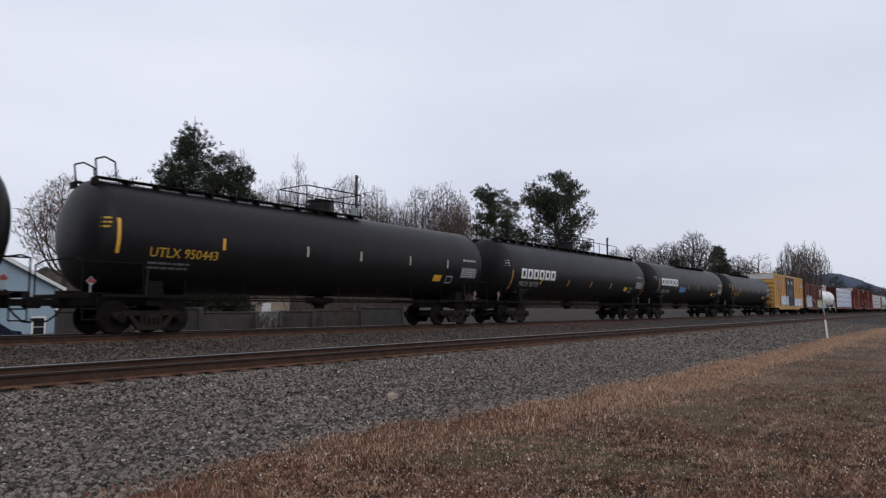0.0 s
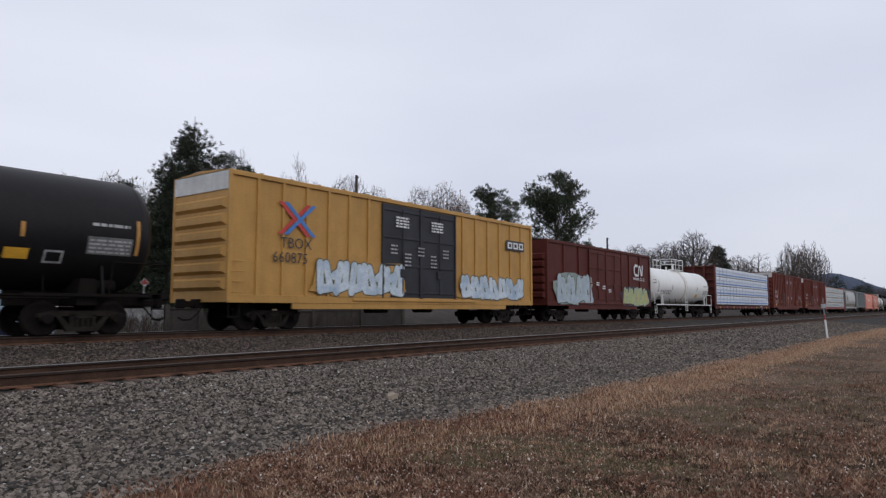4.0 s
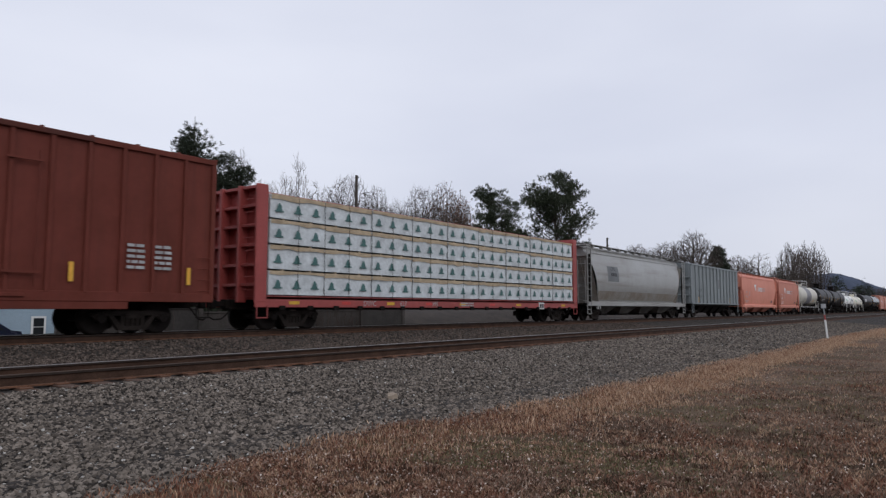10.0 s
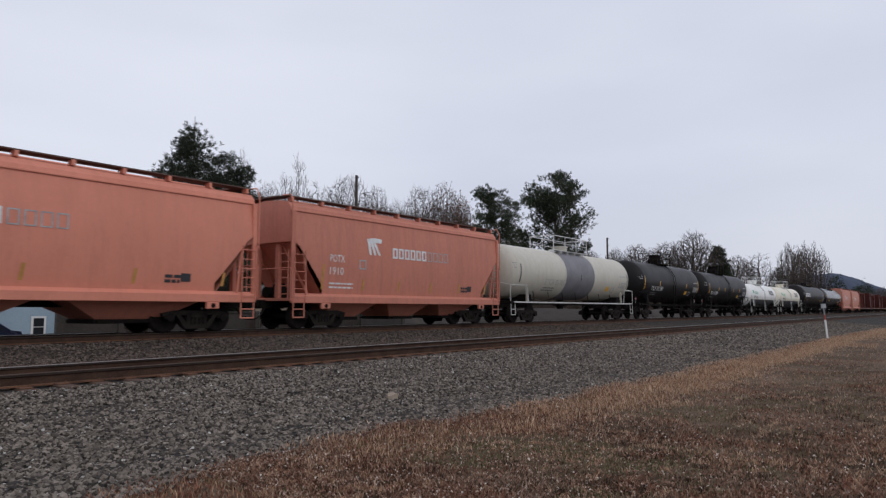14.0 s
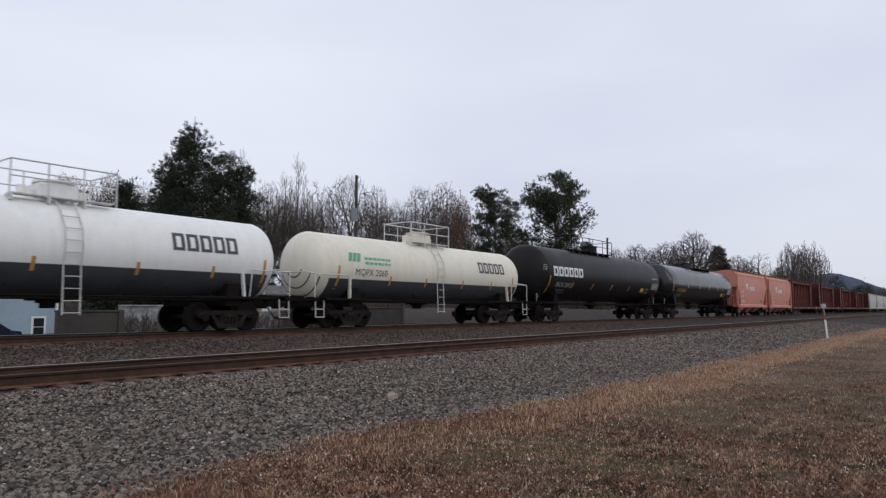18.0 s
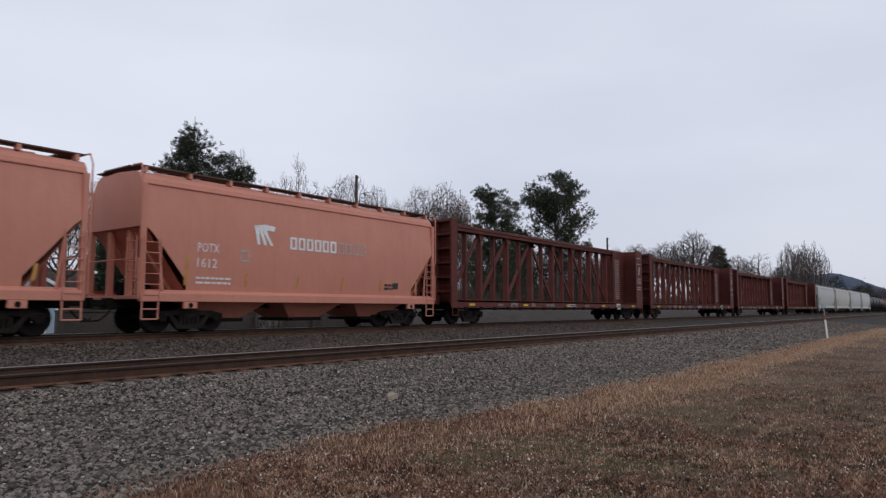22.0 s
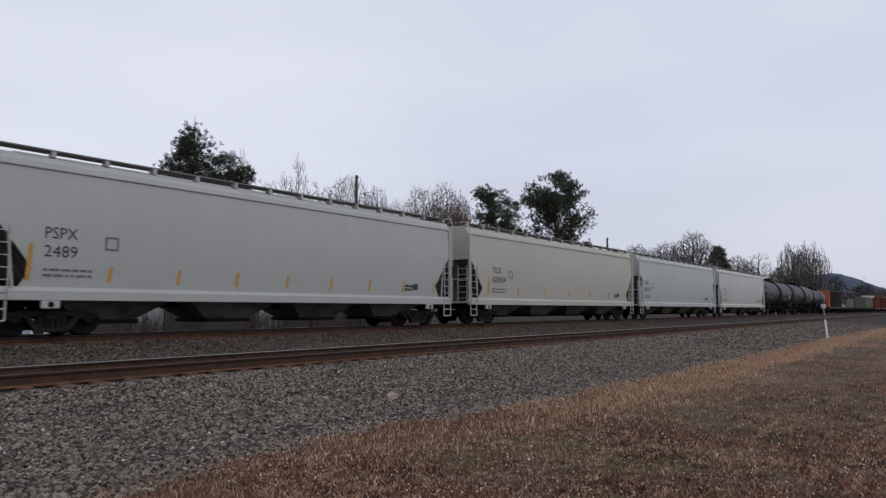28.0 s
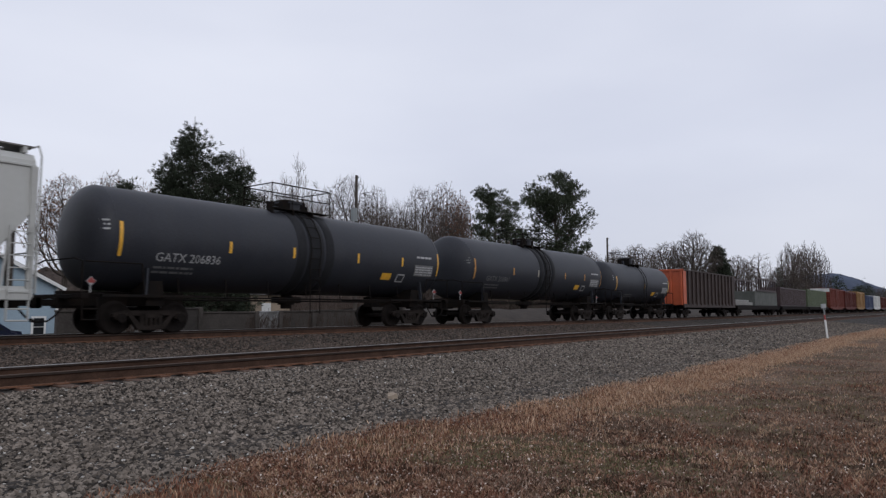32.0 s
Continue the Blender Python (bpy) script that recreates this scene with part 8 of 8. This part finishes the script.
def grass():
    rs = np.random.RandomState(11)

    def ramp_material(name, stops):
        m = bpy.data.materials.new(name)
        m.use_nodes = True
        nt = m.node_tree
        b = nt.nodes["Principled BSDF"]
        b.inputs["Roughness"].default_value = 0.9
        b.inputs["Specular IOR Level"].default_value = 0.15
        geo = nt.nodes.new("ShaderNodeNewGeometry")
        rp = nt.nodes.new("ShaderNodeValToRGB")
        while len(rp.color_ramp.elements) < len(stops):
            rp.color_ramp.elements.new(0.5)
        for e, (p, c) in zip(rp.color_ramp.elements, stops):
            e.position, e.color = p, (*c, 1)
        nt.links.new(geo.outputs["Random Per Island"], rp.inputs["Fac"])
        nt.links.new(rp.outputs["Color"], b.inputs["Base Color"])
        return m
    RUST = ramp_material("rust_red_dry_grass", [(0, (0.07, 0.034, 0.023)), (0.3, (0.19, 0.08, 0.052)), (0.65, (0.30, 0.145, 0.093)), (1, (0.42, 0.29, 0.19))])
    STRAW = ramp_material("straw_dry_grass", [(0, (0.18, 0.09, 0.06)), (0.4, (0.43, 0.27, 0.172)), (0.8, (0.57, 0.39, 0.262)), (1, (0.66, 0.51, 0.365))])
    DULL = ramp_material("dull_brown_turf_grass", [(0, (0.075, 0.045, 0.032)), (0.4, (0.19, 0.118, 0.084)), (0.75, (0.30, 0.20, 0.145)), (1, (0.48, 0.37, 0.29))])
    OLIVE = ramp_material("olive_turf_grass", [(0, (0.07, 0.06, 0.032)), (0.5, (0.16, 0.145, 0.075)), (1, (0.27, 0.235, 0.13))])

    def blades(name, x, y, height, width, material, label, lean=0.5):
        n = len(x)
        z = np.array([level(b) + 0.05 * noise.noise((a * 0.4, b * 0.4, 0)) + 0.02 * noise.noise((a * 1.7, b * 1.7, 3)) for a, b in zip(x, y)])
        h = height * rs.uniform(0.5, 1.3, n)
        a = rs.rand(n) * 2 * math.pi
        l = rs.uniform(0.1, 1.0, n) * lean * h
        w = width * rs.uniform(0.6, 1.4, n)
        c, s = np.cos(a), np.sin(a)
        b2 = rs.rand(n) * math.pi
        wx, wy = np.cos(b2) * w, np.sin(b2) * w
        p = np.stack([x, y, z - 0.01], -1)
        W = np.stack([wx, wy, np.zeros(n)], -1)
        mid = p + np.stack([c * l * 0.35, s * l * 0.35, h * 0.6], -1)
        tip = p + np.stack([c * l, s * l, h], -1)
        v = np.stack([p - W, p + W, mid + W * 0.8, mid - W * 0.8, tip], 1).reshape(-1, 3)
        k = np.arange(n)[:, None] * 5
        f = np.concatenate([k + np.array([[0, 1, 2]]), k + np.array([[0, 2, 3]]), k + np.array([[3, 2, 4]])], 0)
        quick(name, v, f, material, label, "grass", "stuff")

    def scatter(n, x0, x1, y0, y1, power):
        x = x0 + (x1 - x0) * rs.rand(n) ** power
        y = y0 + (y1 - y0) * rs.rand(n)
        return x, y

    def patch(x, y, s, o):
        return np.array([noise.noise((a * s + o, b * s, o)) for a, b in zip(x, y)])

    # the fringe along the gravel: rust red, and straw farther on
    x, y = scatter(60000, 1.0, 60, -1.1, 0.3, 1.9)
    y = np.array([edge_line(a) for a in x]) + y - 0.25 * np.abs(rs.normal(0, 1, len(x)))
    far = patch(x, y, 0.5, 3.0) * 0.6 + (x - 9) / 9
    m = far < rs.normal(0, 0.35, len(x))
    blades("grass", x[m], y[m], 0.055, 0.0045, RUST, "rust-red dry grass along the gravel edge", 0.9)
    blades("grass", x[~m], y[~m], 0.075, 0.0055, STRAW, "straw-coloured dry grass along the gravel edge", 0.7)
    # the rougher turf, tuft by tuft
    def thinning(n, x0, x1):
        u = rs.rand(n)
        return x0 / (1 - u * (1 - x0 / x1)), rs.uniform(-0.5, 6.4, n)
    x, y = thinning(230000, 3.4, 75)
    edge = np.array([edge_line(a) for a in x])
    keep = y < edge - 0.15
    x, y, edge = x[keep], y[keep], edge[keep]
    tuft = patch(x, y, 6.0, 9.0) + 0.6 * patch(x, y, 14.0, 5.0)
    broad = patch(x, y, 0.55, 31.0) + 0.5 * patch(x, y, 1.6, 12.0)
    band = np.clip(1 - (edge - y) / 2.6 + 0.5 * patch(x, y, 0.8, 77.0), 0, 1) * np.clip((x - 6) / 6, 0, 1)
    jit = rs.normal(0, 0.12, len(x))
    straw = (tuft * 0.8 + 0.5 * patch(x, y, 0.9, 52.0) + band * 0.75 + jit + np.clip((x - 25) / 60, 0, 0.3)) > 0.41
    green = ~straw & (broad + 0.35 * tuft + jit > 0.04)
    dark = ~straw & ~green & (tuft + 0.7 * patch(x, y, 0.8, 44.0) + jit < -0.10)
    red = ~straw & ~green & ~dark & (patch(x, y, 1.1, 21.0) + jit > -0.02)
    rest = ~(straw | green | dark | red)
    GLOOM = ramp_material("dark_matted_grass", [(0, (0.035, 0.021, 0.014)), (0.6, (0.095, 0.057, 0.039)), (1, (0.16, 0.10, 0.07))])
    blades("grass", x[green], y[green], 0.03, 0.004, OLIVE, "short olive-green turf patches", 0.9)
    blades("grass", x[straw], y[straw], 0.052, 0.004, STRAW, "straw-coloured dry turf", 1.0)
    blades("grass", x[rest], y[rest], 0.042, 0.0042, DULL, "matted dull brown turf", 1.2)
    blades("grass", x[red], y[red], 0.05, 0.0042, RUST, "matted reddish turf", 1.1)
    blades("grass", x[dark], y[dark], 0.035, 0.005, GLOOM, "dark matted turf between the tufts", 1.2)
    x, y = rs.uniform(30, 62, 5200), rs.uniform(2.6, 5.0, 5200)
    m = patch(x, y, 0.45, 63.0) > -0.05
    blades("grass", x[m], y[m], 0.11, 0.007, STRAW, "pale dry grass round the marker post", 0.7)
    # taller clumps along the gravel, and thinner turf beside and behind the camera
    cx = rs.uniform(5, 48, 130)
    cy = np.array([edge_line(a) for a in cx]) - np.abs(rs.normal(0.25, 0.45, 130))
    x, y = np.repeat(cx, 34), np.repeat(cy, 34)
    x, y = x + rs.normal(0, 0.13, len(x)), y + rs.normal(0, 0.10, len(y))
    tall = np.repeat(rs.rand(130) < 0.45, 34)
    blades("grass", x[tall], y[tall], 0.12, 0.005, STRAW, "tall clumps of straw-coloured grass", 0.7)
    blades("grass", x[~tall], y[~tall], 0.10, 0.005, RUST, "tall clumps of reddish dry grass", 0.8)
    x, y = rs.uniform(-14, 30, 60000), rs.uniform(-12, 4.6, 60000)
    away = (x < 3.4) | (y < -0.5)
    blades("grass", x[away], y[away], 0.06, 0.007, DULL, "thin dull brown turf", 1.1)
    # fallen leaves
    n = 30000
    x, y = thinning(n, 3.4, 45)
    y = np.minimum(y, np.array([edge_line(a) for a in x]) - 0.1)
    z = np.array([level(b) + 0.05 * noise.noise((a * 0.4, b * 0.4, 0)) for a, b in zip(x, y)]) + rs.uniform(0.015, 0.05, n)
    a = rs.rand(n) * 2 * math.pi
    L = rs.uniform(0.007, 0.019, n)
    d = np.stack([np.cos(a), np.sin(a), rs.normal(0, 0.35, n)], -1) * L[:, None]
    s2 = np.stack([-np.sin(a), np.cos(a), rs.normal(0, 0.35, n)], -1) * (L * rs.uniform(0.4, 0.75, n))[:, None]
    p = np.stack([x, y, z], -1)
    up = np.array([[0, 0, 0.012]])
    v = np.stack([p - d, p + s2 + up, p + d, p - s2 + up], 1).reshape(-1, 3)
    f = np.arange(n)[:, None] * 4 + np.array([[0, 1, 2, 3]])
    LEAVES = ramp_material("fallen_leaves", [(0, (0.09, 0.045, 0.03)), (0.45, (0.20, 0.105, 0.07)), (0.8, (0.30, 0.20, 0.15)), (0.93, (0.42, 0.33, 0.27)), (1, (0.58, 0.50, 0.44))])
    quick("fallen_leaves", v, f, LEAVES, "curled brown fallen leaves in the turf", "leaves", "stuff")


stones()
grass()


# ---- what moves: the whole train rolls past at one speed, and its wheels turn ----
def motions():
    for car, u in CARS:
        walk(car, [(t, pose(u - SPEED * t, FAR_Y, 0)) for t in range(0, 33, 4)])
    for s in (-1, 1):
        first = WHEELS[s][0]
        turn = math.degrees(SPEED / 30 / 0.457)
        walk(first, [(k / 30, pose(s * 0.889, 0, 0.457, 0, -((turn * k) % 360), 0)) for k in range(0, 961)])
        for w in WHEELS[s][1:]:
            w.rotation_mode = "QUATERNION"
            keys = w.animation_data_create()
            keys.action = first.animation_data.action
            keys.action_slot = first.animation_data.action_slot


motions()
